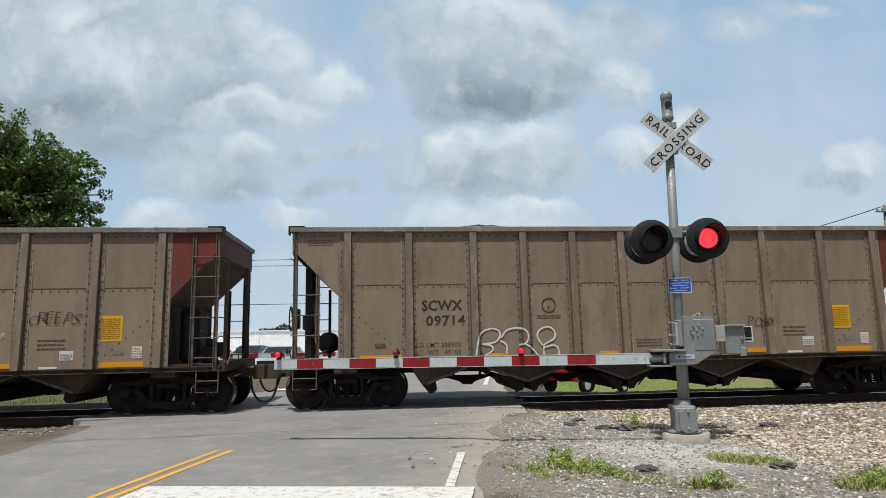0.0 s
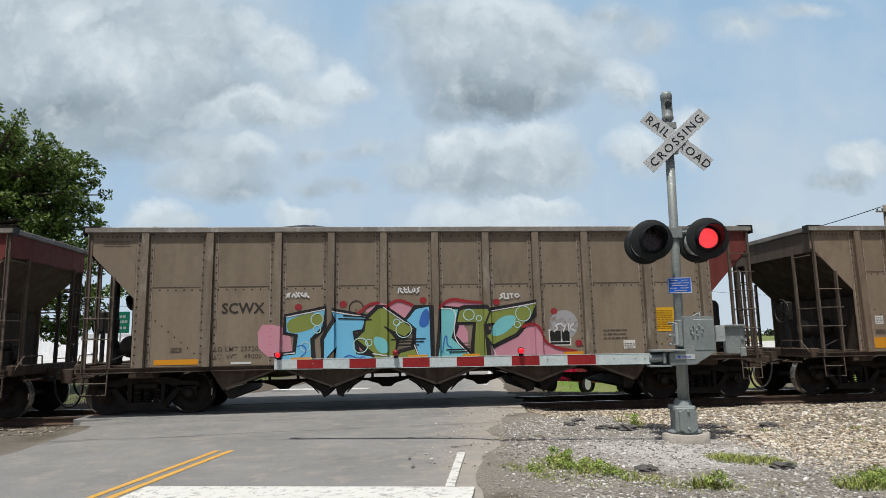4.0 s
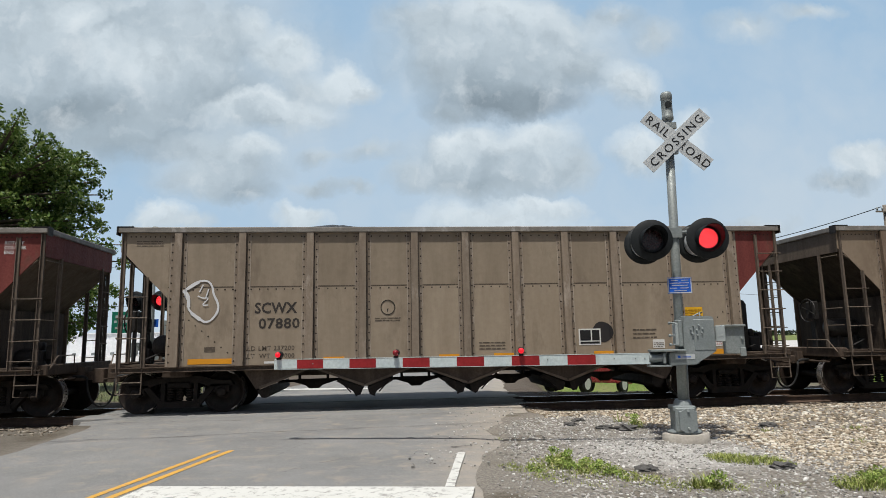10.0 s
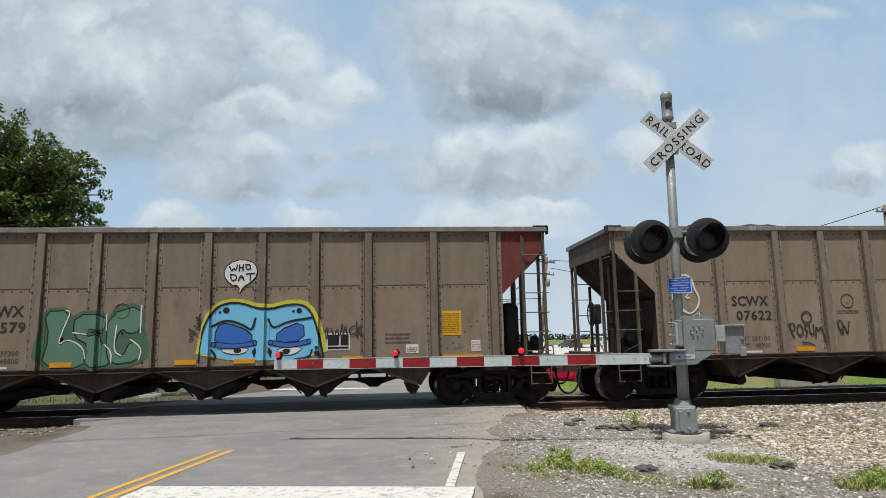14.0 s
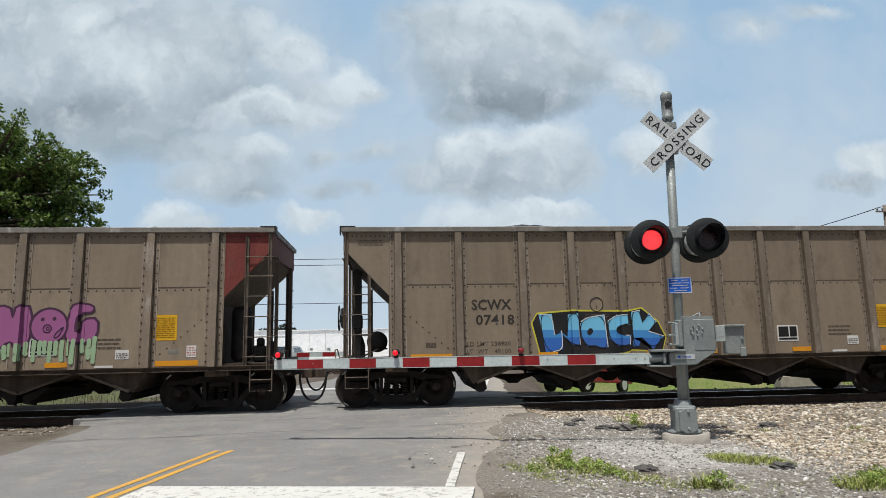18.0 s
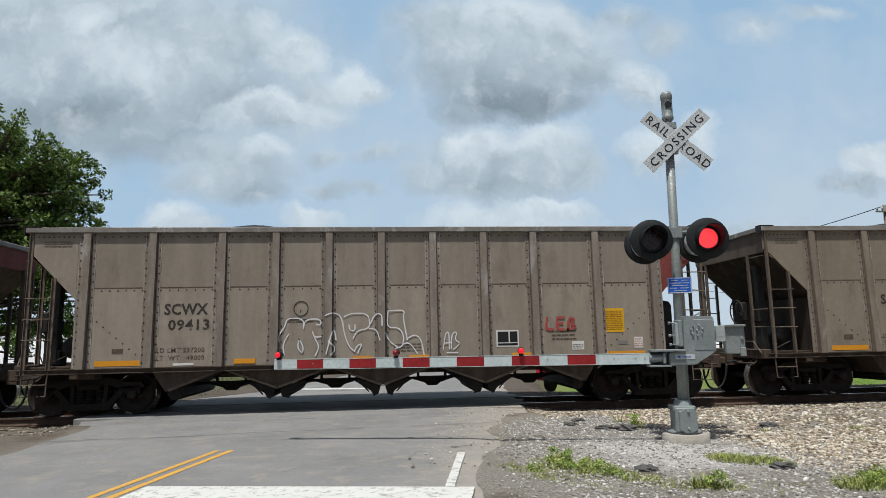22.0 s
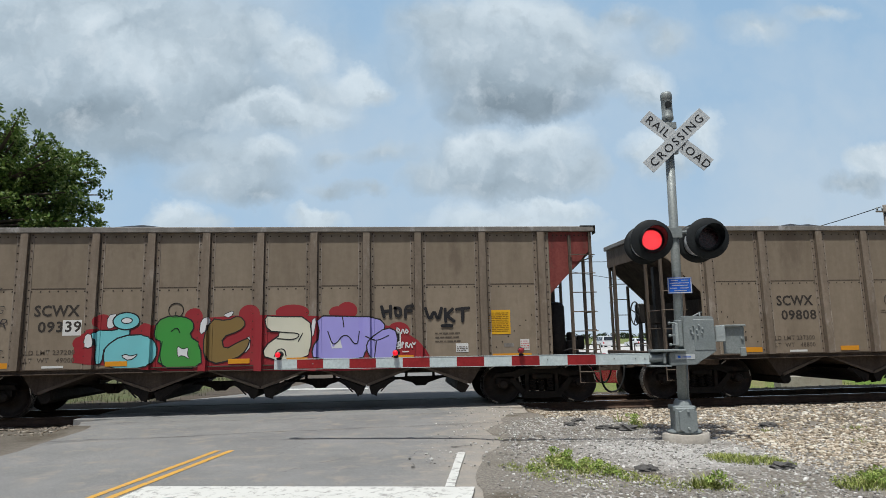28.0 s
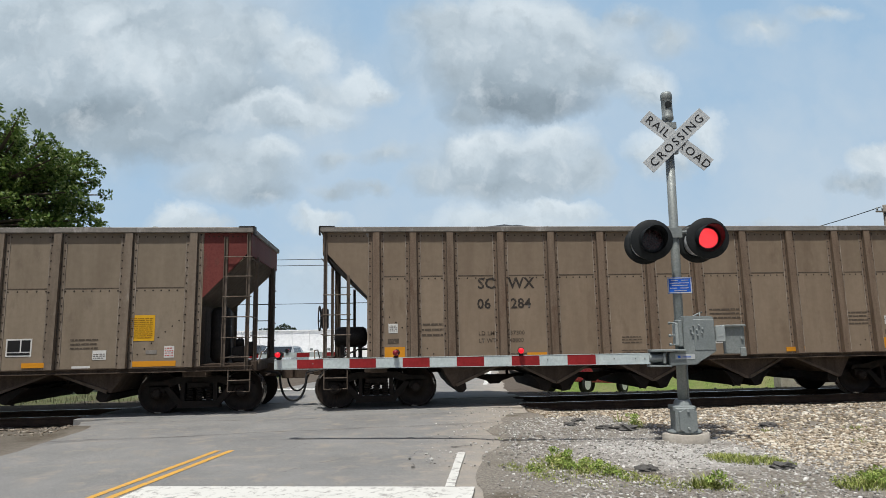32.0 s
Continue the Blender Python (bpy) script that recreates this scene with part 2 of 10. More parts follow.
def finish(bm, mats, name, normals=True):
    if normals:
        bmesh.ops.recalc_face_normals(bm, faces=bm.faces)
    me = bpy.data.meshes.new(name)
    bm.to_mesh(me)
    bm.free()
    for m in mats if isinstance(mats, (list, tuple)) else [mats]:
        me.materials.append(m)
    return me


def part(name, bm, material, parent, label=""):
    ob = new(name, finish(bm, material, name))
    ob.parent = parent
    if label:
        ob["label"] = label
    return ob


def boxes(*dims):
    bm = bmesh.new()
    for d in dims:
        box(bm, *d)
    return bm


def group_of(name, label, category, group="", m=None, kind=""):
    ob = new(name)
    ob.empty_display_size = 0.2
    if m is not None:
        ob.matrix_basis = m
    return tagged(ob, label, category, group, kind)


def words(body, size, bold=0.0, align="LEFT", shear=0.0, spacing=1.0, res=3):
    """The outlines of words in the built-in font, as a flat mesh in x-y."""
    cu = bpy.data.curves.new("words", "FONT")
    cu.body, cu.size, cu.offset, cu.align_x, cu.shear, cu.space_character, cu.resolution_u = body, size, bold, align, shear, spacing, res
    ob = bpy.data.objects.new("words", cu)
    me = bpy.data.meshes.new_from_object(ob)
    bpy.data.objects.remove(ob)
    bpy.data.curves.remove(cu)
    me.materials.clear()
    return me


# ---------------------------------------------------------------- ground, road and track
TRACK_Y = 13.6035 + 1.60          # centre line of the track
RAIL_NEAR, RAIL_FAR = TRACK_Y - 0.752, TRACK_Y + 0.752
ROAD_TURN = radians(10.5)
ROAD_DIR = Vector((math.sin(ROAD_TURN), math.cos(ROAD_TURN), 0))
ROAD_SIDE = Vector((math.cos(ROAD_TURN), -math.sin(ROAD_TURN), 0))
ROAD_ZERO = Vector((-3.98, 0, 0))  # the middle of the yellow lines, carried back to y = 0


def road_point(along, across, z=0.0):
    p = ROAD_ZERO + ROAD_DIR * along + ROAD_SIDE * across
    return Vector((p.x, p.y, z))


def across_of(x, y):
    d = Vector((x, y, 0)) - ROAD_ZERO
    return d.dot(ROAD_DIR), d.dot(ROAD_SIDE)


def smooth(a, b, v):
    t = min(1.0, max(0.0, (v - a) / (b - a)))
    return t * t * (3 - 2 * t)


def ground_height(x, y):
    along, across = across_of(x, y)
    off_road = smooth(3.9, 5.4, abs(across))
    bed = 1.0 - smooth(1.3, 2.8, abs(y - TRACK_Y))
    h = -0.03 + 0.02 * noise.noise((x * 0.7, y * 0.7, 0))
    # shallow ballast bed beside the road
    h += off_road * (-0.16) * bed
    # beyond the track the land falls away beside the road
    drop = smooth(TRACK_Y + 1.8, TRACK_Y + 8.5, y)
    side = smooth(4.4, 6.9, across) * 1.52 + smooth(5.5, 14.0, -across) * 0.35
    h -= drop * side * (1 - smooth(33.5, 37.2, y))
    if y > TRACK_Y + 3:
        h -= 0.05
    far = smooth(60, 220, y)
    h = h * (1 - far) - 0.6 * far
    return h


def grid_axis(lo, hi, fine_lo, fine_hi, step, grow=1.35):
    out = [fine_lo + step * i for i in range(int((fine_hi - fine_lo) / step) + 1)]
    s, v = step, out[-1]
    while v < hi:
        s *= grow
        v += s
        out.append(min(v, hi))
    s, v = step, out[0]
    while v > lo:
        s *= grow
        v -= s
        out.insert(0, max(v, lo))
    return out


m_ground, nt, b = fresh("gravel, dirt and grass")
tc = nt.nodes.new("ShaderNodeTexCoord")
vec = tc.outputs["Object"]
sep = nt.nodes.new("ShaderNodeSeparateXYZ")
nt.links.new(vec, sep.inputs[0])
patch = noise_node(nt, vec, 0.9, 5, 0.65)
pebble = noise_node(nt, vec, 38, 5, 0.7)
vor = nt.nodes.new("ShaderNodeTexVoronoi")
vor.inputs["Scale"].default_value = 24
nt.links.new(vec, vor.inputs["Vector"])
gravel = mix_rgb(nt, remap(nt, pebble, 0.3, 0.7), (0.085, 0.077, 0.066), (0.335, 0.308, 0.268))
gravel = mix_rgb(nt, remap(nt, vor.outputs["Distance"], 0.0, 0.7, 0.35, 0.0), gravel, (0.44, 0.385, 0.31))
dirt = mix_rgb(nt, remap(nt, pebble, 0.3, 0.7), (0.075, 0.062, 0.045), (0.20, 0.17, 0.13))
near = mix_rgb(nt, remap(nt, patch, 0.52, 0.66), gravel, dirt)
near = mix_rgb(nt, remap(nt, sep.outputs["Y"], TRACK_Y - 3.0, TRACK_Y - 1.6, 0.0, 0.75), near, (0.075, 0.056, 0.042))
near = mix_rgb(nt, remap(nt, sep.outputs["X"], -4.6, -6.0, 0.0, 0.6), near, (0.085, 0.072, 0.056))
# pale crusher fines spread round the signal's foot
fines = nt.nodes.new("ShaderNodeVectorMath")
fines.operation = "DISTANCE"
fines.inputs[1].default_value = (3.7, 8.1, 0.0)
nt.links.new(vec, fines.inputs[0])
spread = nt.nodes.new("ShaderNodeMath")
spread.operation = "MULTIPLY_ADD"
spread.inputs[1].default_value = 1.6
nt.links.new(patch, spread.inputs[0])
nt.links.new(fines.outputs["Value"], spread.inputs[2])
near = mix_rgb(nt, remap(nt, spread.outputs[0], 2.3, 1.4, 0.0, 0.9), near, mix_rgb(nt, remap(nt, pebble, 0.3, 0.7), (0.33, 0.318, 0.295), (0.60, 0.58, 0.545)))
grass_n = noise_node(nt, vec, 6, 6, 0.7)
grass = mix_rgb(nt, remap(nt, grass_n, 0.3, 0.7), (0.055, 0.115, 0.018), (0.16, 0.24, 0.05))
dry = mix_rgb(nt, remap(nt, noise_node(nt, vec, 0.25, 4, 0.6), 0.38, 0.60), grass, (0.19, 0.18, 0.085))
is_far = nt.nodes.new("ShaderNodeMath")
is_far.operation = "ADD"
nt.links.new(sep.outputs["Y"], is_far.inputs[0])
nt.links.new(remap(nt, patch, 0.2, 0.8, -2.5, 2.5), is_far.inputs[1])
dot = nt.nodes.new("ShaderNodeVectorMath")
dot.operation = "DOT_PRODUCT"
dot.inputs[1].default_value = (ROAD_SIDE.x, ROAD_SIDE.y, 0)
nt.links.new(vec, dot.inputs[0])
off = nt.nodes.new("ShaderNodeMath")
off.operation = "ABSOLUTE"
sub = nt.nodes.new("ShaderNodeMath")
sub.operation = "SUBTRACT"
sub.inputs[1].default_value = ROAD_ZERO.dot(ROAD_SIDE)
nt.links.new(dot.outputs["Value"], sub.inputs[0])
nt.links.new(sub.outputs[0], off.inputs[0])
dry = mix_rgb(nt, remap(nt, sep.outputs["X"], -3.0, -7.0, 0.0, 0.75), dry, (0.085, 0.090, 0.050))
verge = nt.nodes.new("ShaderNodeMath")
verge.operation = "MULTIPLY"
nt.links.new(remap(nt, off.outputs[0], 5.6, 6.9), verge.inputs[0])
nt.links.new(remap(nt, is_far.outputs[0], 18.3, 19.6), verge.inputs[1])
base = mix_rgb(nt, verge.outputs[0], near, dry)
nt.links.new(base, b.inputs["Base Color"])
b.inputs["Roughness"].default_value, b.inputs["Specular IOR Level"].default_value = 0.95, 0.15
bn = nt.nodes.new("ShaderNodeBump")
bn.inputs["Strength"].default_value, bn.inputs["Distance"].default_value = 0.9, 0.03
nt.links.new(pebble, bn.inputs["Height"])
nt.links.new(bn.outputs[0], b.inputs["Normal"])

xs = grid_axis(-2400, 2400, -16, 26, 0.5)
ys = grid_axis(-600, 2600, 2, 34, 0.5)
bm = bmesh.new()
rows = [[bm.verts.new((x, y, ground_height(x, y))) for x in xs] for y in ys]
for r0, r1 in zip(rows, rows[1:]):
    for i in range(len(xs) - 1):
        bm.faces.new((r0[i], r0[i + 1], r1[i + 1], r1[i])).smooth = True
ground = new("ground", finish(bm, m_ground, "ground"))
tagged(ground, "ground of pale gravel, dirt and green grass", "ground", kind="structure")

# asphalt
m_road, nt, b = fresh("old grey asphalt")
vec = nt.nodes.new("ShaderNodeTexCoord").outputs["Object"]
agg = noise_node(nt, vec, 55, 6, 0.8)
blot = noise_node(nt, vec, 0.7, 6, 0.65)
blot2 = noise_node(nt, vec, 2.6, 5, 0.7)
col = mix_rgb(nt, remap(nt, blot, 0.3, 0.7), (0.180, 0.180, 0.176), (0.260, 0.257, 0.248))
col = mix_rgb(nt, remap(nt, agg, 0.45, 0.66, 0.0, 0.7), col, (0.085, 0.082, 0.078))
col = mix_rgb(nt, remap(nt, noise_node(nt, vec, 24, 4, 0.7), 0.56, 0.70, 0.0, 0.5), col, (0.34, 0.32, 0.29))
col = mix_rgb(nt, remap(nt, blot2, 0.52, 0.70, 0.0, 0.6), col, (0.32, 0.275, 0.22))
vor = nt.nodes.new("ShaderNodeTexVoronoi")
vor.inputs["Scale"].default_value = 14
nt.links.new(vec, vor.inputs["Vector"])
col = mix_rgb(nt, remap(nt, vor.outputs["Distance"], 0.0, 0.09, 0.6, 0.0), col, (0.38, 0.36, 0.33))
# dust blown in from the gravel shoulder
dot = nt.nodes.new("ShaderNodeVectorMath")
dot.operation = "DOT_PRODUCT"
dot.inputs[1].default_value = (ROAD_SIDE.x, ROAD_SIDE.y, 0)
nt.links.new(vec, dot.inputs[0])
shoulder = nt.nodes.new("ShaderNodeMath")
shoulder.operation = "MULTIPLY_ADD"
shoulder.inputs[1].default_value = 2.2
nt.links.new(blot2, shoulder.inputs[0])
nt.links.new(dot.outputs["Value"], shoulder.inputs[2])
z0 = ROAD_ZERO.dot(ROAD_SIDE)
col = mix_rgb(nt, remap(nt, shoulder.outputs[0], z0 + 3.7, z0 + 5.2, 0.0, 0.75), col, (0.36, 0.315, 0.26))
nt.links.new(col, b.inputs["Base Color"])
b.inputs["Roughness"].default_value, b.inputs["Specular IOR Level"].default_value = 0.85, 0.25
bn = nt.nodes.new("ShaderNodeBump")
bn.inputs["Strength"].default_value, bn.inputs["Distance"].default_value = 0.4, 0.01
nt.links.new(agg, bn.inputs["Height"])
nt.links.new(bn.outputs[0], b.inputs["Normal"])


def road_edges(along):
    """How far the asphalt reaches to each side, widening where it meets the track."""
    mouth = 1.0 - smooth(0.0, 5.8, abs(along - 15.6))
    wob = 0.10 * noise.noise((along * 0.8, 3.0, 0)) + 0.05 * noise.noise((along * 3.1, 7.0, 0))
    wob2 = 0.14 * noise.noise((along * 0.9, 13.0, 0)) + 0.07 * noise.noise((along * 3.3, 17.0, 0))
    return -3.55 - 1.80 * mouth + wob, 3.95 + 0.50 * mouth + wob2


def road_height(along):
    y = (ROAD_ZERO + ROAD_DIR * along).y
    return 0.004 - 0.05 * smooth(TRACK_Y + 3, TRACK_Y + 12, y) - 0.55 * smooth(60, 220, y)


bm = bmesh.new()
prev = None
alongs = [-14 + 0.25 * i for i in range(int(60 / 0.25))] + [46 + 6 * i for i in range(1, 40)]
for a in alongs:
    lo, hi = road_edges(a)
    row = [bm.verts.new(road_point(a, lo + (hi - lo) * k / 12, road_height(a) - (0.05 if k in (0, 12) else 0.012 * abs(k / 6 - 1)))) for k in range(13)]
    if prev:
        for k in range(12):
            bm.faces.new((prev[k], prev[k + 1], row[k + 1], row[k])).smooth = True
    prev = row
road = new("road", finish(bm, m_road, "road"))
tagged(road, "worn grey asphalt road over the railway crossing", "road", kind="structure")

# road paint
m_white = worn_paint("worn white road paint", (0.62, 0.615, 0.575), (0.24, 0.23, 0.21), 0.53, 11)
m_yellow = worn_paint("worn yellow road paint", (0.60, 0.33, 0.055), (0.24, 0.23, 0.21), 0.55, 10)


def stripe(name, a0, a1, c0, c1, mat, label, n=30, skew=0.0):
    bm = bmesh.new()
    prev = None
    for i in range(n + 1):
        a = a0 + (a1 - a0) * i / n
        row = [bm.verts.new(road_point(a, c, road_height(a) + 0.004)) for c in (c0 + skew * (a - 6.84) + 0.006 * noise.noise((a * 9, c0, 1)), c1 + skew * (a - 6.84) + 0.006 * noise.noise((a * 9, c1, 5)))]
        if prev:
            bm.faces.new((prev[0], prev[1], row[1], row[0]))
        prev = row
    return tagged(new(name, finish(bm, mat, name)), label, "road marking", kind="structure")


stripe("yellow_line", -14, 9.40, -0.207, -0.120, m_yellow, "worn yellow centre line", skew=0.034)
stripe("yellow_line", -14, 9.40, -0.004, 0.083, m_yellow, "worn yellow centre line", skew=0.031)
stripe("edge_line", 7.28, 9.20, 3.30, 3.40, m_white, "worn white edge line")
stripe("stop_line", 6.66, 7.27, 0.14, 3.60, m_white, "worn white stop line")
stripe("stop_line", 20.2, 20.8, -3.4, -0.3, m_white, "worn white stop line beyond the track")
stripe("yellow_line", 31.0, 60, -0.19, -0.08, m_yellow, "worn yellow centre line beyond the track")
stripe("yellow_line", 31.0, 60, 0.03, 0.14, m_yellow, "worn yellow centre line beyond the track")
stripe("edge_line", 21.5, 31, 3.28, 3.42, m_white, "worn white edge line beyond the track")

# sealed joints and cracks in the asphalt
CRACK = surface("dark crack filler", (0.075, 0.072, 0.068), (0.125, 0.12, 0.112), 8, 0.9)


def crack(p0, p1, width, wob, seed):
    bm = bmesh.new()
    prev = None
    n = 60
    for i in range(n + 1):
        t = i / n
        p = Vector((*p0, 0)).lerp(Vector((*p1, 0)), t)
        p.y += wob * noise.noise((t * 6, seed, 0)) + wob * 0.4 * noise.noise((t * 30, seed, 0))
        w = width * (0.35 + 0.8 * abs(noise.noise((t * 17, seed, 4))) * 1.6)
        a, _ = across_of(p.x, p.y)
        z = road_height(a) + 0.003
        row = [bm.verts.new((p.x, p.y - w, z)), bm.verts.new((p.x, p.y + w, z))]
        if prev:
            bm.faces.new((prev[0], prev[1], row[1], row[0]))
        prev = row
    tagged(new("crack", finish(bm, CRACK, "crack")), "dark crack in the asphalt", "crack", kind="structure")


crack((-5.4, 10.62), (2.62, 11.36), 0.020, 0.10, 1.0)
crack((-1.9, 10.10), (2.30, 9.70), 0.012, 0.05, 2.0)
crack((-1.6, 8.2), (-1.1, 9.9), 0.012, 0.2, 3.0)
crack((-1.2, 7.6), (-0.2, 8.7), 0.010, 0.2, 4.0)
crack((-0.9, 12.9), (2.9, 13.0), 0.018, 0.06, 5.0)
crack((-5.9, 13.0), (-1.0, 12.6), 0.018, 0.08, 6.0)
crack((0.9, 8.9), (1.2, 8.95), 0.03, 0.02, 7.0)

# rails, with a head, web and foot
for y, nm in ((RAIL_NEAR, "near"), (RAIL_FAR, "far")):
    bm = bmesh.new()
    sec = [(-0.075, -0.17), (0.075, -0.17), (0.075, -0.155), (0.012, -0.135), (0.010, -0.05), (0.037, -0.04), (0.037, -0.006), (0.030, 0.0), (-0.030, 0.0), (-0.037, -0.006), (-0.037, -0.04), (-0.010, -0.05), (-0.012, -0.135), (-0.075, -0.155)]
    prism(bm, [(y + a, c) for a, c in sec], -400, 400, 0, "x")
    bm.faces.ensure_lookup_table()
    for f in bm.faces:
        if all(v.co.z > -0.001 for v in f.verts):
            f.material_index = 1
    rail = new("rail", finish(bm, [RUST_RAIL, RAIL_TOP], "rail"))
    tagged(rail, "rusty steel rail with a bright worn head", "rail", "rails of the track", "structure")

# asphalt apron of the crossing between and beside the rails
bm = bmesh.new()
for y0, y1 in ((RAIL_NEAR - 0.75, RAIL_NEAR - 0.045), (RAIL_NEAR + 0.10, RAIL_FAR - 0.10), (RAIL_FAR + 0.045, RAIL_FAR + 0.8)):
    lo = road_point((y0 + y1) / 2 / math.cos(ROAD_TURN) + 0.7, -5.20).x
    hi = road_point((y0 + y1) / 2 / math.cos(ROAD_TURN) + 0.7, 4.30).x
    chamfered(bm, lo, hi, y0, y1, -0.16, 0.012, 0.012)
tagged(new("crossing_apron", finish(bm, m_road, "crossing_apron")), "asphalt apron filling the crossing beside the rails", "crossing", kind="structure")

# ties
tie_mesh = None
for k in range(-34, 62):
    x = k * 0.53
    y0 = TRACK_Y
    lo = road_point(15.4, -4.9).x
    hi = road_point(15.4, 4.2).x
    if lo < x < hi:
        continue
    if tie_mesh is None:
        bm = bmesh.new()
        chamfered(bm, -0.115, 0.115, -1.3, 1.3, -0.36, -0.172, 0.012)
        tie_mesh = finish(bm, TIE, "tie")
    t = new("tie", tie_mesh)
    t.location = (x + random.uniform(-0.04, 0.04), y0 + random.uniform(-0.05, 0.05), random.uniform(-0.012, 0.0))
    t.rotation_euler = (0, 0, random.uniform(-0.03, 0.03))
    tagged(t, "dark creosoted wooden railway tie", "tie", "ties under the rails")

# ---------------------------------------------------------------- sky backdrop
m_sky, nt, b = fresh("cloudy summer sky")
nt.nodes.remove(b)
SKY_Y = 2400.0
vec = nt.nodes.new("ShaderNodeTexCoord").outputs["Object"]
sep = nt.nodes.new("ShaderNodeSeparateXYZ")
nt.links.new(vec, sep.inputs[0])
blue = ramp(nt, remap(nt, sep.outputs["Z"], 0.0, 1500.0), [(0.0, (0.55, 0.66, 0.755)), (0.3, (0.405, 0.56, 0.725)), (1.0, (0.33, 0.495, 0.68))])


def warp(scale, amount):
    n = nt.nodes.new("ShaderNodeTexNoise")
    n.inputs["Scale"].default_value, n.inputs["Detail"].default_value, n.inputs["Roughness"].default_value = scale, 6, 0.6
    nt.links.new(vec, n.inputs["Vector"])
    s = nt.nodes.new("ShaderNodeVectorMath")
    s.operation = "SUBTRACT"
    s.inputs[1].default_value = (0.5, 0.5, 0.5)
    nt.links.new(n.outputs["Color"], s.inputs[0])
    m = nt.nodes.new("ShaderNodeVectorMath")
    m.operation = "SCALE"
    m.inputs["Scale"].default_value = amount
    nt.links.new(s.outputs[0], m.inputs[0])
    return m.outputs[0]


def plus(a, c):
    n = nt.nodes.new("ShaderNodeVectorMath")
    nt.links.new(a, n.inputs[0])
    nt.links.new(c, n.inputs[1])
    return n.outputs[0]


warped = plus(plus(plus(plus(vec, warp(0.0016, 240.0)), warp(0.0062, 130.0)), warp(0.024, 34.0)), warp(0.09, 7.0))
puff = noise_node(nt, warped, 0.0046, 6, 0.55)
curl = noise_node(nt, warped, 0.0085, 5, 0.52)
cover = None
col = blue
# haze of thin cloud
col = mix_rgb(nt, remap(nt, noise_node(nt, warped, 0.0011, 5, 0.55), 0.34, 0.62, 0.0, 0.62), col, (0.60, 0.67, 0.73))


def cloud(x, z, rx, rz, top, low, edge=0.5, most=0.95):
    """One bank of cloud: its middle and half-axes, in metres on the backdrop, lit from above and grey beneath."""
    global col, cover
    mp = nt.nodes.new("ShaderNodeVectorMath")
    mp.operation = "SUBTRACT"
    mp.inputs[1].default_value = (x, 0, z)
    nt.links.new(warped, mp.inputs[0])
    sc = nt.nodes.new("ShaderNodeVectorMath")
    sc.operation = "MULTIPLY"
    sc.inputs[1].default_value = (1 / rx, 0, 1 / rz)
    nt.links.new(mp.outputs[0], sc.inputs[0])
    ln = nt.nodes.new("ShaderNodeVectorMath")
    ln.operation = "LENGTH"
    nt.links.new(sc.outputs[0], ln.inputs[0])
    d = remap(nt, ln.outputs["Value"], 1.0, 1.0 - edge, 0.0, most)
    sz = nt.nodes.new("ShaderNodeSeparateXYZ")
    nt.links.new(sc.outputs[0], sz.inputs[0])
    tone = mix_rgb(nt, remap(nt, sz.outputs["Z"], -0.75, 0.6), low, top)
    tone = mix_rgb(nt, remap(nt, puff, 0.44, 0.66, 0.0, 0.65), tone, top)
    tone = mix_rgb(nt, remap(nt, puff, 0.52, 0.34, 0.0, 0.65), tone, low)
    col = mix_rgb(nt, d, col, tone)
    if cover is None:
        cover = d
    else:
        mxn = nt.nodes.new("ShaderNodeMath")
        mxn.operation = "MAXIMUM"
        nt.links.new(cover, mxn.inputs[0])
        nt.links.new(d, mxn.inputs[1])
        cover = mxn.outputs[0]


def sky_at(px, py):
    """The place on the backdrop in the direction of a point of the view."""
    d = STAND.to_3x3() @ Vector(((px / 784.0 - 1) * math.tan(radians(35.48)), (441.0 - py) / 784.0 * math.tan(radians(35.48)), -1))
    p = Vector(EYE) + d * (SKY_Y / d.y)
    return p.x, p.z


WHITE, PALE, MID, GREY, DARK = (0.71, 0.785, 0.835), (0.550, 0.630, 0.690), (0.405, 0.485, 0.550), (0.305, 0.375, 0.432), (0.210, 0.262, 0.308)
BANKS = [
    (150, 110, 480, 195, PALE, MID, 0.55), (60, 20, 420, 45, PALE, MID, 0.9), (40, 70, 120, 80, PALE, MID, 0.9), (150, 180, 260, 55, MID, GREY, 0.9), (390, 150, 80, 34, MID, GREY, 0.9),
    (70, 205, 170, 42, GREY, DARK, 0.9), (215, 238, 230, 46, MID, GREY, 0.9), (225, 100, 125, 48, WHITE, PALE, 0.85), (125, 48, 60, 36, WHITE, PALE, 0.9), (400, 62, 90, 60, PALE, MID, 0.9),
    (452, 52, 46, 36, WHITE, PALE, 0.7), (505, 95, 62, 48, WHITE, PALE, 0.5), (465, 186, 125, 40, WHITE, MID, 0.45), (605, 140, 62, 40, WHITE, PALE, 0.5), (540, 150, 60, 36, PALE, MID, 0.8),
    (400, 288, 115, 78, PALE, MID, 0.6), (450, 258, 48, 30, WHITE, PALE, 0.6), (335, 248, 64, 32, PALE, MID, 0.8), (425, 340, 75, 30, MID, GREY, 0.8), (330, 315, 90, 40, PALE, MID, 0.9),
]
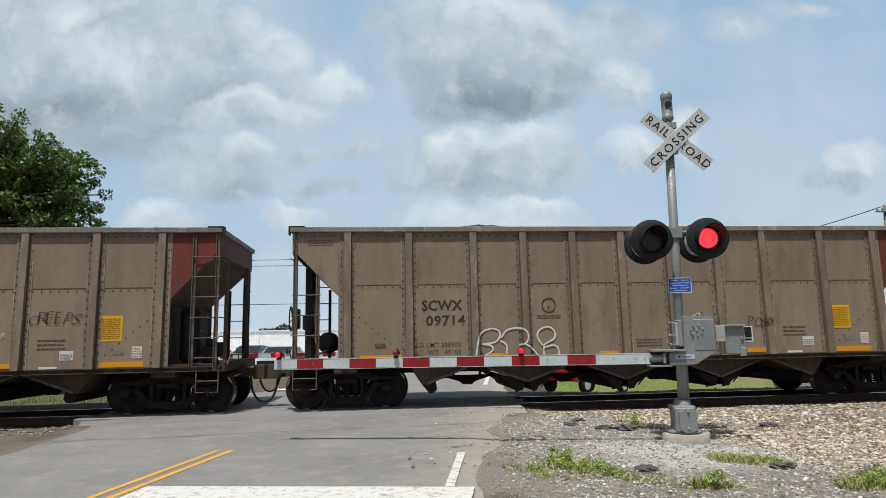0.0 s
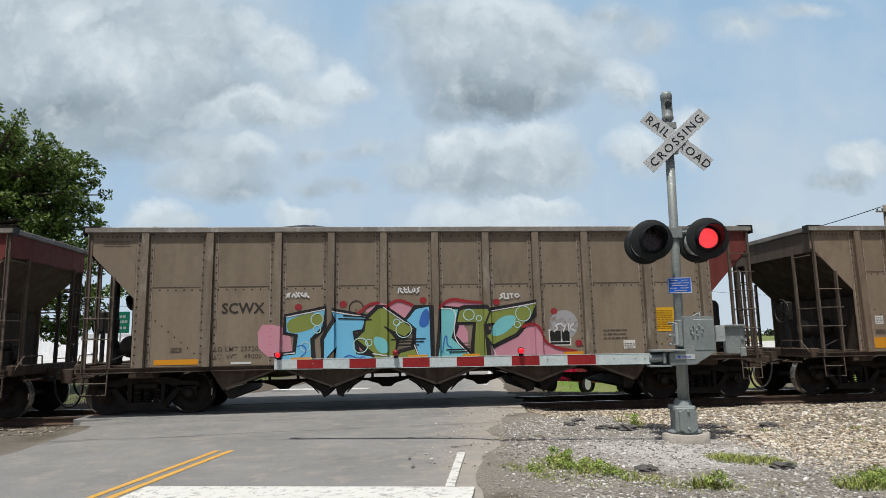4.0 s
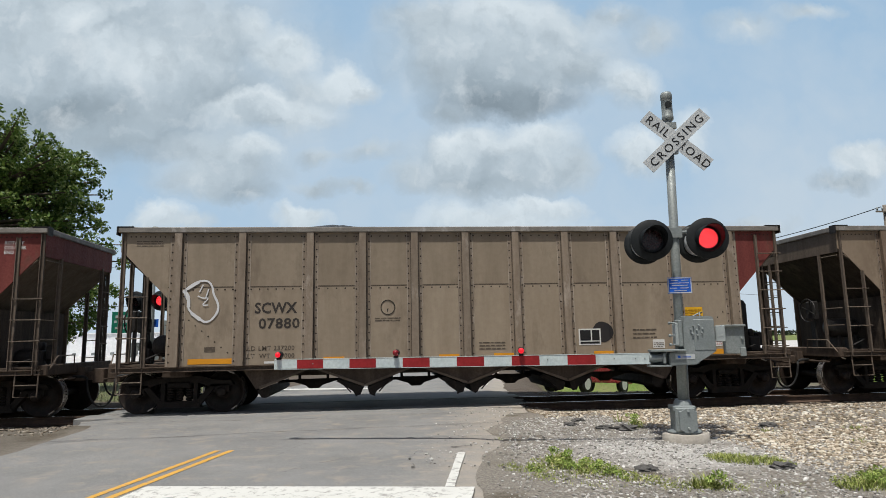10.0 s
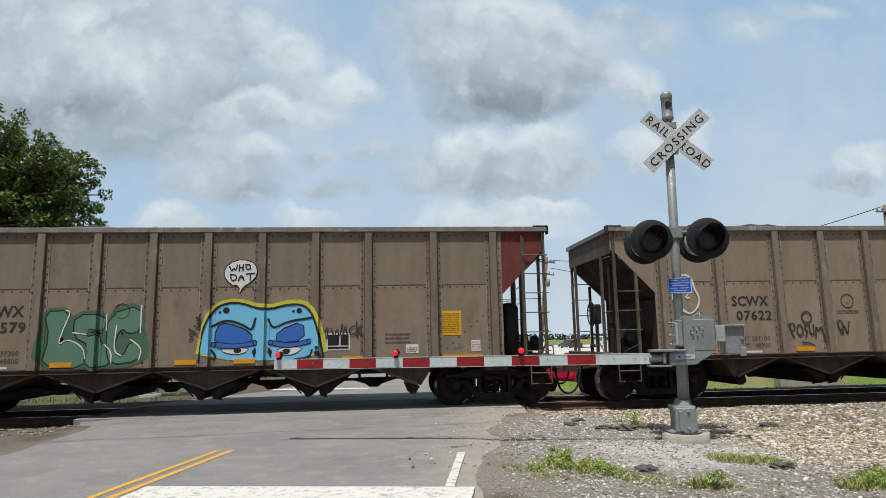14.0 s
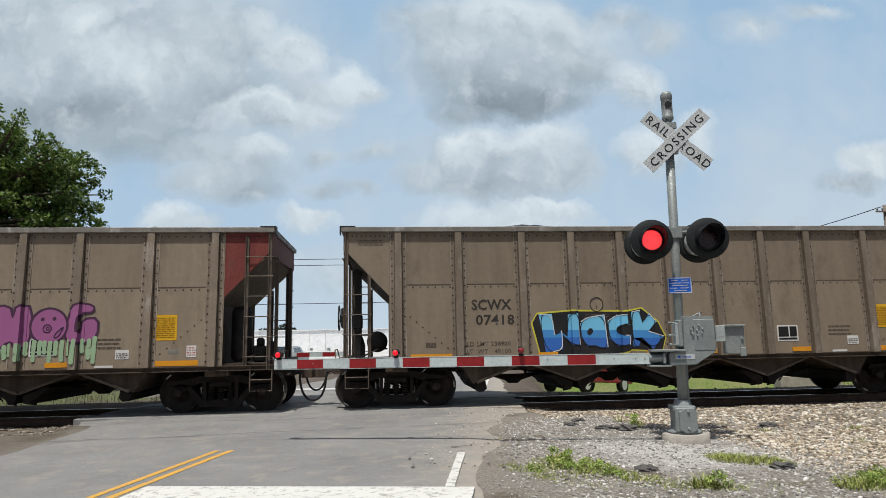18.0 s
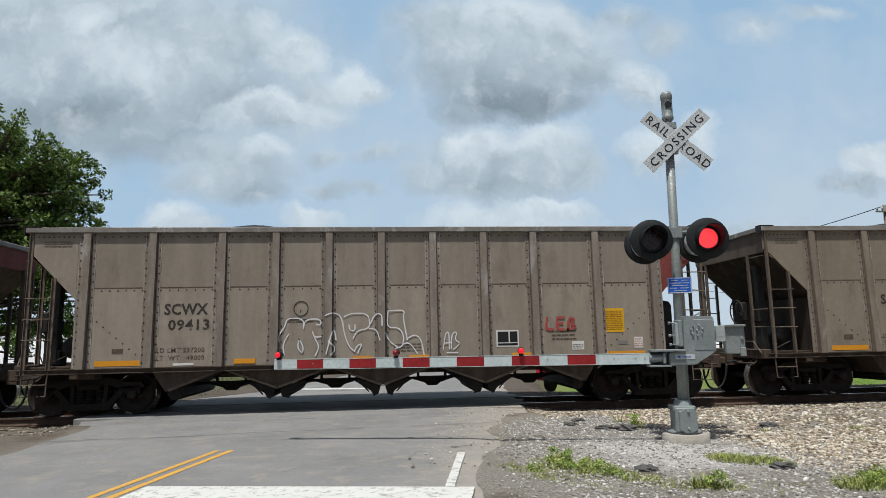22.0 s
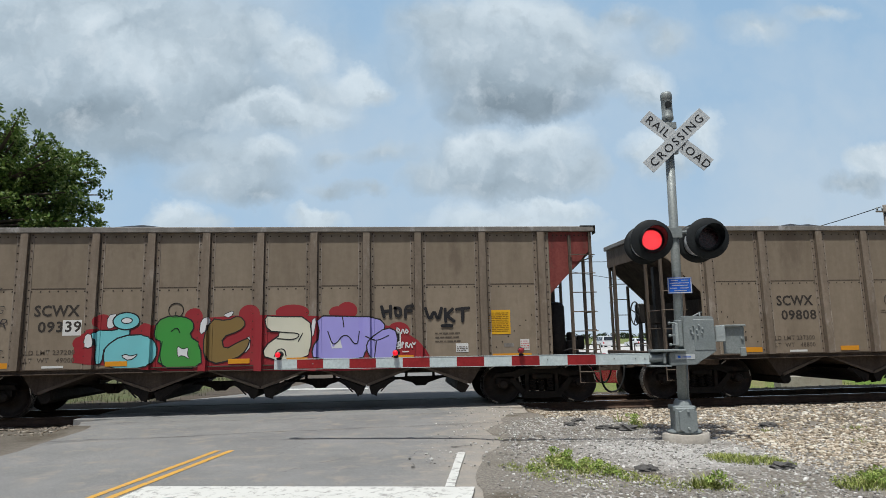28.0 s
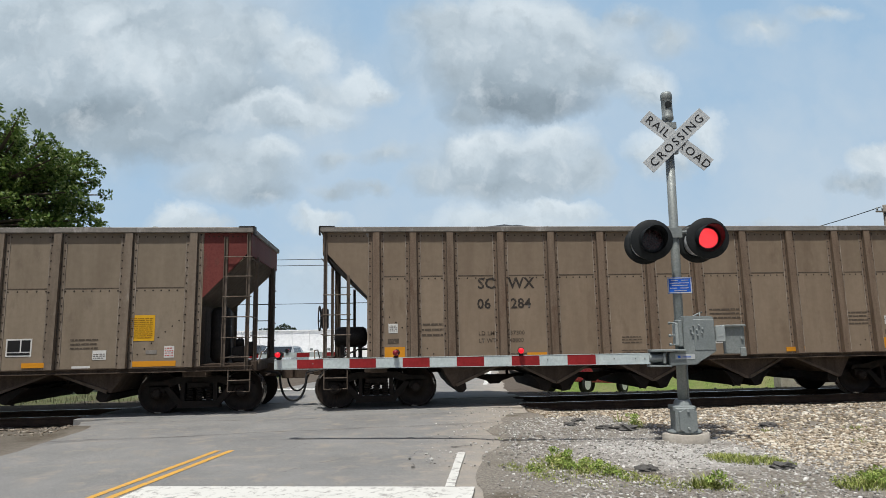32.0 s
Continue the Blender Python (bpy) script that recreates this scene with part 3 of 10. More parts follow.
BANKS2 = [
    (880, 88, 250, 125, PALE, MID, 0.45), (750, 32, 110, 54, PALE, MID, 0.8), (885, 18, 130, 40, WHITE, PALE, 0.8), (995, 42, 110, 40, WHITE, PALE, 0.9), (1085, 22, 70, 32, PALE, MID, 0.9),
    (850, 132, 150, 56, MID, GREY, 0.9), (885, 178, 165, 40, GREY, DARK, 0.7), (790, 200, 66, 30, MID, GREY, 0.9), (1105, 152, 72, 60, WHITE, MID, 0.6), (1150, 62, 62, 40, PALE, MID, 0.9), (1010, 120, 70, 50, PALE, GREY, 0.9),
    (870, 288, 190, 78, PALE, MID, 0.5), (805, 262, 54, 32, WHITE, PALE, 0.5), (862, 248, 62, 28, WHITE, PALE, 0.6), (950, 240, 84, 36, WHITE, PALE, 0.6), (1000, 292, 55, 50, PALE, MID, 0.7), (850, 322, 150, 28, MID, GREY, 0.9), (725, 312, 60, 30, PALE, MID, 0.9),
    (1130, 276, 76, 50, WHITE, MID, 0.5), (1215, 250, 42, 56, WHITE, PALE, 0.7), (1525, 280, 78, 46, WHITE, PALE, 0.4), (1490, 322, 84, 24, MID, GREY, 0.8), (270, 380, 50, 32, WHITE, PALE, 0.5), (310, 396, 62, 20, PALE, PALE, 0.8),
    (528, 386, 62, 25, WHITE, PALE, 0.5), (562, 330, 56, 20, PALE, MID, 0.8), (555, 270, 48, 22, PALE, MID, 0.8), (630, 336, 42, 18, PALE, MID, 0.9), (650, 266, 60, 24, PALE, MID, 0.9), (875, 386, 185, 36, WHITE, PALE, 0.6), (950, 360, 90, 20, WHITE, PALE, 0.5),
    (1320, 400, 120, 20, PALE, MID, 0.9), (1310, 46, 86, 40, PALE, PALE, 0.95), (700, 490, 420, 60, PALE, PALE, 0.95), (1420, 20, 90, 24, PALE, PALE, 0.95),
]
for px, py, hx, hy, top, low, edge in BANKS + BANKS2:
    x, z = sky_at(px, py)
    k = SKY_Y / 1100.0
    cloud(x, z, hx * k * 1.08, hy * k * 1.12, top, low, edge)
# small curls of light and shade within the clouds
for lo, hi, tone, most in ((0.52, 0.72, (0.78, 0.83, 0.865), 0.42), (0.48, 0.30, (0.30, 0.36, 0.41), 0.32)):
    fine = nt.nodes.new("ShaderNodeMath")
    fine.operation = "MULTIPLY"
    nt.links.new(cover, fine.inputs[0])
    nt.links.new(remap(nt, curl, lo, hi, 0.0, most), fine.inputs[1])
    col = mix_rgb(nt, fine.outputs[0], col, tone)
em = nt.nodes.new("ShaderNodeEmission")
nt.links.new(col, em.inputs[0])
em.inputs[1].default_value = 1.0
nt.links.new(em.outputs[0], nt.nodes["Material Output"].inputs[0])
bm = bmesh.new()
hull(bm, [(-3600, 0, -200), (3600, 0, -200), (3600, 0, 2600), (-3600, 0, 2600)], [(0, 1, 2, 3)])
backdrop = new("backdrop", finish(bm, m_sky, "backdrop"))
backdrop.location = (0, SKY_Y, 0)
tagged(backdrop, "blue summer sky with drifting grey and white clouds", "sky", kind="structure")

# ---------------------------------------------------------------- crossing signal with gate


def flat_words(name, body, size, mat, parent, m, bold=0.0, align="CENTER", label="", shear=0.0, spacing=1.0):
    me = words(body, size, bold, align, shear, spacing)
    me.materials.append(mat)
    ob = new(name, me)
    ob.parent = parent
    ob.matrix_basis = m
    if label:
        ob["label"] = label
    return ob


def flasher(parent, x, y, z, facing, lens_name):
    """A round lamp: black disc, hood, housing and a lamp insert that turns in it. facing is -1 towards the near road."""
    s = facing
    bm = bmesh.new()
    lathe(bm, [(0.150, s * 0.0), (0.30, s * 0.0), (0.305, s * -0.004), (0.305, s * -0.016), (0.150, s * -0.016), (0.150, s * 0.0)], (x, y, z), "y", 40, caps=False)
    disc = part("disc", bm, LAMP_BLACK, parent, "black round background disc")
    bm = bmesh.new()
    # hood: a tube cut back at the lower side
    seg, ln = 40, 0.30
    for r in (0.185, 0.178):
        a = [bm.verts.new((x + r * math.cos(q), y, z + r * math.sin(q))) for q in (2 * math.pi * j / seg for j in range(seg))]
        c = [bm.verts.new((x + r * math.cos(q), y + s * (ln * (0.52 + 0.48 * math.sin(q)) + 0.02), z - 0.02 + r * math.sin(q))) for q in (2 * math.pi * j / seg for j in range(seg))]
        for j in range(seg):
            bm.faces.new((a[j], a[(j + 1) % seg], c[(j + 1) % seg], c[j])).smooth = True
    part("hood", bm, LAMP_BLACK, parent, "black sloping lamp hood")
    bm = bmesh.new()
    lathe(bm, [(0.19, s * -0.016), (0.205, s * -0.03), (0.20, s * -0.12), (0.15, s * -0.17), (0.06, s * -0.19), (0.02, s * -0.195)], (x, y, z), "y", 28, caps=False)
    part("lamp_back", bm, SIGN_WHITE, parent, "grey metal lamp back")
    # the lamp insert: diodes on one side, dark lens on the other
    bm = bmesh.new()
    lathe(bm, [(0.156, -0.006), (0.156, 0.006)], (0, 0, 0), "y", 32, 2, False)
    seg = 36
    for yy, mi, k in ((-0.008, 0, 1), (0.008, 2, -1)):
        ring = [bm.verts.new((0.155 * math.cos(q), yy, 0.155 * math.sin(q))) for q in (2 * math.pi * j / seg for j in range(seg))]
        bm.faces.new(ring).material_index = mi
    for i in range(150):
        r, q = 0.146 * math.sqrt((i + 0.5) / 150), i * 2.39996
        cx, cz = r * math.cos(q), r * math.sin(q)
        hull(bm, [(cx - 0.006, -0.0085, cz - 0.006), (cx + 0.006, -0.0085, cz - 0.006), (cx + 0.006, -0.0085, cz + 0.006), (cx - 0.006, -0.0085, cz + 0.006), (cx, -0.012, cz)], [(0, 1, 4), (1, 2, 4), (2, 3, 4), (3, 0, 4)], 1)
    lamp = part(lens_name, bm, [LENS_LIT, LENS_DOT, LENS_DARK], parent, "round red diode lamp")
    lamp.location = (x, y - s * 0.03 if s > 0 else y + 0.03, z)
    if s > 0:
        lamp.rotation_euler = (0, 0, math.pi)
    return lamp


CONDUIT = surface("lighter worn grey casting", (0.30, 0.33, 0.33), (0.40, 0.43, 0.42), 3, 0.6, 0.0, 0.1)


def build_signal(m, label, letters=True):
    sig = group_of("crossing_signal", label, "crossing signal", "signals at the crossing", m)
    bm = bmesh.new()
    tube(bm, [(-0.062, 0, 0.35), (-0.008, 0, 2.5), (0.028, 0, 5.02)], 0.066, 20)
    part("mast", bm, GALV, sig, "galvanised steel mast")
    bm = bmesh.new()
    tube(bm, [(0.02, 0.05, 0.40), (0.035, 0.05, 1.15)], 0.035, 12)
    part("conduit", bm, GALV, sig, "grey cable conduit beside the mast")
    bm = bmesh.new()
    lathe(bm, [(0.0, 5.24), (0.075, 5.235), (0.088, 5.20), (0.088, 5.13), (0.082, 5.12), (0.082, 4.86), (0.088, 4.85), (0.088, 4.80), (0.07, 4.78)], (0.028, 0, 0), "z", 20)
    cap = part("bell", bm, GALV, sig, "grey bell housing on the mast top")
    bm = bmesh.new()
    lathe(bm, [(0.052, -0.092), (0.052, -0.078), (0.02, -0.078)], (0.028, 0, 5.02), "y", 16)
    part("bell_opening", bm, LAMP_BLACK, cap, "dark bell opening")
    # crossbuck
    for name, ang, y in (("crossbuck_blade", 42.5, -0.118), ("crossbuck_blade", -42.5, -0.126)):
        bm = bmesh.new()
        chamfered(bm, -0.61, 0.61, -0.002, 0.002, -0.114, 0.114, 0.001)
        blade = part(name, bm, SIGN_WHITE, sig, "white crossbuck blade with black letters")
        blade.matrix_basis = pose(0.100, y, 4.425, 0, ang, 0)
        if not letters:
            continue
        # letters stay upright along each blade; the other blade's crossing leaves a gap in the word
        if ang > 0:
            for chars, x in (("RAIL", -0.350), ("ROAD", 0.345)):
                flat_words("letters", chars, 0.182, SIGN_BLACK, blade, pose(x, -0.006, -0.064, 90, 0, 0), -0.0005, "CENTER", "", 0, 1.20)
        else:
            flat_words("letters", "CROSSING", 0.182, SIGN_BLACK, blade, pose(0, -0.006, -0.064, 90, 0, 0), -0.0005, "CENTER", "", 0, 1.32)
    for z in (4.22, 4.62):
        part("bracket", boxes((-0.06, 0.12, -0.116, -0.06, z, z + 0.10)), GALV, sig, "steel crossbuck bracket")
    # lamps on their cross arm
    bm = bmesh.new()
    tube(bm, [(-0.42, 0, 3.02), (0.42, 0, 3.02)], 0.024, 10)
    box(bm, -0.09, 0.09, -0.09, 0.09, 2.93, 3.08)
    for x in (-0.40, 0.40):
        tube(bm, [(x, -0.10, 3.0), (x, 0.10, 3.0)], 0.02, 8)
    part("cross_arm", bm, GALV, sig, "steel lamp cross arm")
    lamps = [flasher(sig, x, s * 0.26, 2.88, s, "lamp_insert") for s in (-1, 1) for x in (-0.40, 0.40)]
    # small blue notice
    bm = bmesh.new()
    chamfered(bm, -0.175, 0.175, -0.084, -0.080, 2.09, 2.33, 0.0015)
    plate = part("notice", bm, SIGN_BLUE, sig, "small blue notice with white lines of print")
    bm = boxes(*[(-0.145 + a, -0.145 + c, -0.089, -0.0855, z, z + 0.010) for a, c, z in ((0.02, 0.12, 2.280), (0.17, 0.27, 2.280), (0.0, 0.28, 2.240), (0.03, 0.26, 2.205), (0.0, 0.10, 2.165), (0.15, 0.27, 2.165), (0.06, 0.24, 2.125))])
    part("print", bm, SIGN_WHITE, plate, "white unreadable print")
    bm = bmesh.new()
    for z0, z1 in ((2.312, 2.326), (2.094, 2.108)):
        box(bm, -0.172, 0.172, -0.0875, -0.0845, z0, z1)
    for x0, x1 in ((-0.172, -0.158), (0.158, 0.172)):
        box(bm, x0, x1, -0.0875, -0.0845, 2.100, 2.320)
    part("border", bm, SIGN_WHITE, plate, "white border")
    # gate mechanism
    # the housing: an upright box over a tongue that reaches out to the arm
    mech = [(-0.055, 1.255), (-0.055, 1.735), (-0.03, 1.752), (0.35, 1.742), (0.378, 1.715), (0.385, 1.24), (0.30, 1.21), (0.19, 1.145), (0.15, 1.09), (0.09, 1.052), (-0.275, 1.048), (-0.275, 1.235), (-0.10, 1.25)]
    bm = bmesh.new()
    prism(bm, mech, -0.30, -0.06)
    bmesh.ops.bevel(bm, geom=bm.edges[:], offset=0.014, segments=2, affect="EDGES")
    box_ob = part("mechanism_housing", bm, MACHINE, sig, "grey cast gate mechanism housing")
    bm = bmesh.new()
    chamfered(bm, 0.085, 0.37, -0.308, -0.295, 1.26, 1.70, 0.006)
    part("side_cover", bm, MACHINE, box_ob, "flat grey side cover")
    for i in range(8):
        q, r = i * math.pi * 2 / 7 + 0.3, (0.0 if i == 7 else 1.0)
        bm = bmesh.new()
        lathe(bm, [(0.012, -0.330), (0.012, -0.30)], (0.125 + 0.085 * r * math.cos(q), 0, 1.55 + 0.072 * r * math.sin(q)), "y", 8)
        part("bolt", bm, CONDUIT, box_ob, "steel bolt head")
    bm = bmesh.new()
    chamfered(bm, -0.150, -0.10, -0.24, -0.06, 1.33, 1.65, 0.012)
    part("clamp_plate", bm, CONDUIT, sig, "pale mast clamp plate")
    bm = bmesh.new()
    chamfered(bm, -0.115, -0.05, -0.26, -0.02, 1.31, 1.70, 0.012)
    for z in (1.345, 1.475, 1.655):
        tube(bm, [(-0.235, -0.19, z), (-0.05, -0.19, z)], 0.011, 8)
        lathe(bm, [(0.024, -0.235), (0.024, -0.205)], (0, -0.19, z), "x", 6)
    part("clamp", bm, MACHINE, sig, "bolted mast clamp")
    bm = bmesh.new()
    tube(bm, [(0.0, -0.20, 1.705), (0.10, -0.20, 1.735), (0.20, -0.20, 1.785), (0.225, -0.20, 1.790)], 0.012, 8)
    tube(bm, [(0.19, -0.285, 1.62), (0.19, -0.285, 1.80), (0.235, -0.24, 1.80)], 0.012, 8)
    part("lifting_bail", bm, MACHINE, box_ob, "bent steel latch rod")
    bm = bmesh.new()
    box(bm, -0.195, 0.075, -0.306, -0.302, 1.138, 1.208)
    strip = part("label_strip", bm, SIGN_WHITE, box_ob, "white label strip")
    bm = boxes((-0.165, -0.125, -0.3085, -0.3065, 1.155, 1.190), (-0.10, 0.02, -0.3085, -0.3065, 1.164, 1.176))
    part("print", bm, SIGN_BLUE, strip, "faint blue print")
    bm = bmesh.new()
    chamfered(bm, -0.56, -0.26, -0.34, -0.12, 1.035, 1.060, 0.003)
    chamfered(bm, -0.535, -0.05, -0.36, -0.12, 1.250, 1.278, 0.004)
    chamfered(bm, -0.52, -0.28, -0.14, -0.12, 1.06, 1.25, 0.003)
    tube(bm, [(-0.56, -0.27, 1.155), (-0.36, -0.27, 1.155)], 0.055, 12)
    chamfered(bm, -0.37, -0.33, -0.33, -0.21, 1.08, 1.23, 0.008)
    part("arm_socket", bm, MACHINE, sig, "steel arm socket")
    bm = bmesh.new()
    chamfered(bm, 0.40, 0.535, -0.27, -0.22, 1.375, 1.605, 0.010)
    box(bm, 0.43, 0.50, -0.275, -0.27, 1.45, 1.56)
    part("weight_bracket", bm, CONDUIT, sig, "pale counterweight bracket")
    bm = bmesh.new()
    chamfered(bm, 0.52, 0.82, -0.20, -0.17, 1.20, 1.60, 0.008)
    chamfered(bm, 0.50, 0.83, -0.25, -0.165, 1.585, 1.615, 0.006)
    chamfered(bm, 0.74, 0.82, -0.225, -0.20, 1.165, 1.29, 0.006)
    lathe(bm, [(0.020, -0.225), (0.020, -0.195)], (0.78, 0, 1.42), "y", 8)
    part("counterweight", bm, GALV, sig, "grey steel counterweight arm")
    # gate arm
    edges = [-6.10, -5.745]
    for i in range(11):
        edges.append(edges[-1] + 0.403)
    edges.append(-1.02)
    edges = edges[:13] + [-0.54]
    for i, (a, c) in enumerate(zip(edges, edges[1:])):
        bm = bmesh.new()
        h0, h1 = 0.064 + 0.010 * (a + 6.1) / 5.6, 0.064 + 0.010 * (c + 6.1) / 5.6
        prism(bm, [(a, 1.155 - h0), (c, 1.155 - h1), (c, 1.155 + h1), (a, 1.155 + h0)], -0.285, -0.25)
        red = i % 2 == 1
        seg_ob = part("arm_segment", bm, ARM_RED if red else ARM_WHITE, sig, "dark red reflective arm segment" if red else "silvery white reflective arm segment")
    bm = boxes((-6.1, -0.54, -0.289, -0.246, 1.226, 1.233), (-6.1, -0.54, -0.289, -0.246, 1.077, 1.083))
    part("arm_edge", bm, ARM_WHITE, sig, "pale arm edge")
    for x in (-5.5, -2.0, -0.75, -1.05, -0.62):
        bm = bmesh.new()
        lathe(bm, [(0.010, -0.292), (0.010, -0.28)], (x, 0, 1.16), "y", 8)
        part("bolt", bm, GALV, sig)
    arm_lamps = []
    for x in (-6.03, -4.235, -2.38):
        bm = bmesh.new()
        chamfered(bm, x - 0.035, x + 0.035, -0.295, -0.24, 1.225, 1.255, 0.006)
        lathe(bm, [(0.050, -0.225), (0.050, -0.21), (0.04, -0.205)], (x, 0, 1.300), "y", 18)
        lathe(bm, [(0.04, -0.30), (0.045, -0.295), (0.048, -0.225)], (x, 0, 1.300), "y", 18)
        part("arm_lamp_base", bm, LAMP_BLACK, sig, "small black arm lamp base")
        bm = bmesh.new()
        for sgn, mi in ((-1, 0), (1, 1)):
            n = 14
            rings = []
            for k in range(5):
                th = k * math.pi / 2 / 4.2
                rings.append([bm.verts.new((0.042 * math.cos(th) * math.cos(2 * math.pi * j / n), sgn * (0.010 + 0.036 * math.sin(th)), 0.042 * math.cos(th) * math.sin(2 * math.pi * j / n))) for j in range(n)])
            for u, v in zip(rings, rings[1:]):
                for j in range(n):
                    f = bm.faces.new((u[j], u[(j + 1) % n], v[(j + 1) % n], v[j]))
                    f.material_index, f.smooth = mi, True
            bm.faces.new(rings[-1]).material_index = mi
        lens = part("arm_lamp_insert", bm, [LENS_ARM, LENS_ARM_OFF], sig, "small red arm lamp")
        lens.location = (x, -0.325, 1.300)
        arm_lamps.append(lens)
    # junction box and footing, a little off the line of the mast's top
    o = -0.062
    bm = bmesh.new()
    chamfered(bm, o - 0.165, o + 0.115, -0.22, 0.10, 0.11, 0.455, 0.02)
    chamfered(bm, o - 0.185, o + 0.135, -0.20, 0.12, 0.40, 0.475, 0.015)
    jb = part("junction_box", bm, MACHINE, sig, "grey cast junction box")
    bm = bmesh.new()
    prism(bm, [(o + a, z) for a, z in ((-0.124, 0.15), (-0.07, 0.135), (-0.05, 0.105), (0.045, 0.105), (0.065, 0.135), (0.124, 0.15), (0.124, 0.405), (0.06, 0.415), (0.04, 0.450), (-0.035, 0.450), (-0.06, 0.415), (-0.124, 0.405))], -0.255, -0.222)
    bmesh.ops.bevel(bm, geom=bm.edges[:], offset=0.008, segments=1, affect="EDGES")
    part("box_door", bm, MACHINE, jb, "raised bolted door")
    for z in (0.175, 0.415):
        bm = bmesh.new()
        lathe(bm, [(0.017, -0.280), (0.019, -0.25)], (o, 0, z), "y", 10)
        part("bolt", bm, CONDUIT, jb, "bright bolt head")
    bm = bmesh.new()
    lathe(bm, [(0.10, 0.55), (0.12, 0.52), (0.16, 0.14), (0.23, 0.12), (0.25, 0.10), (0.23, 0.085)], (o, 0, 0), "z", 20)
    part("base_casting", bm, MACHINE, sig, "grey cast mast base")
    bm = bmesh.new()
    lathe(bm, [(0.05, 0.085), (0.30, 0.085), (0.325, 0.072), (0.332, -0.05), (0.332, -0.35)], (o + 0.012, 0, 0), "z", 40)
    part("footing", bm, CONCRETE, sig, "round concrete footing")
    return sig, lamps, arm_lamps


LENS_ARM = glowing("lit red arm lamp", (0.9, 0.004, 0.02), 1.0)
LENS_ARM_OFF = surface("unlit red arm lamp lens", (0.20, 0.008, 0.012), (0.28, 0.012, 0.016), 20, 0.3, 0.0, 0.0, 30, None, False, 0.5)
signal_near, lamps_near, arm_near = build_signal(pose(4.37, 8.93, 0.0, 0, 0, -10.5), "grey crossing signal with lowered striped gate beside the road")
signal_far, lamps_far, arm_far = build_signal(pose(-7.2, 20.1, -0.05, 0, 0, 169.5), "grey crossing signal with lowered gate beyond the track", True)

# ---------------------------------------------------------------- hopper cars
CAR_PITCH = 16.2
SIDE = -1.60                       # the near side sheet, in the car's space
RIBS = {"A": [0, 1.13, 2.26, 3.39, 4.82, 6.15], "B": [0, 1.13, 2.27, 3.42, 4.55, 5.37, 6.18]}
SEAM_Z = {"A": 2.68, "B": 2.87}
RIB_HALF, RIB_DEPTH = 0.075, 0.10


def both(vals):
    return sorted({s * v for v in vals for s in (-1, 1)})


def rivet(bm, x, y, z, r=0.021, mi=0):
    hull(bm, [(x - r, y, z), (x, y, z - r), (x + r, y, z), (x, y, z + r), (x, y - 0.012, z)], [(0, 1, 4), (1, 2, 4), (2, 3, 4), (3, 0, 4)], mi)


AMBER_PRINT = worn_paint("dark amber print", (0.20, 0.095, 0.008), (0.5, 0.28, 0.02), 0.62, 12)


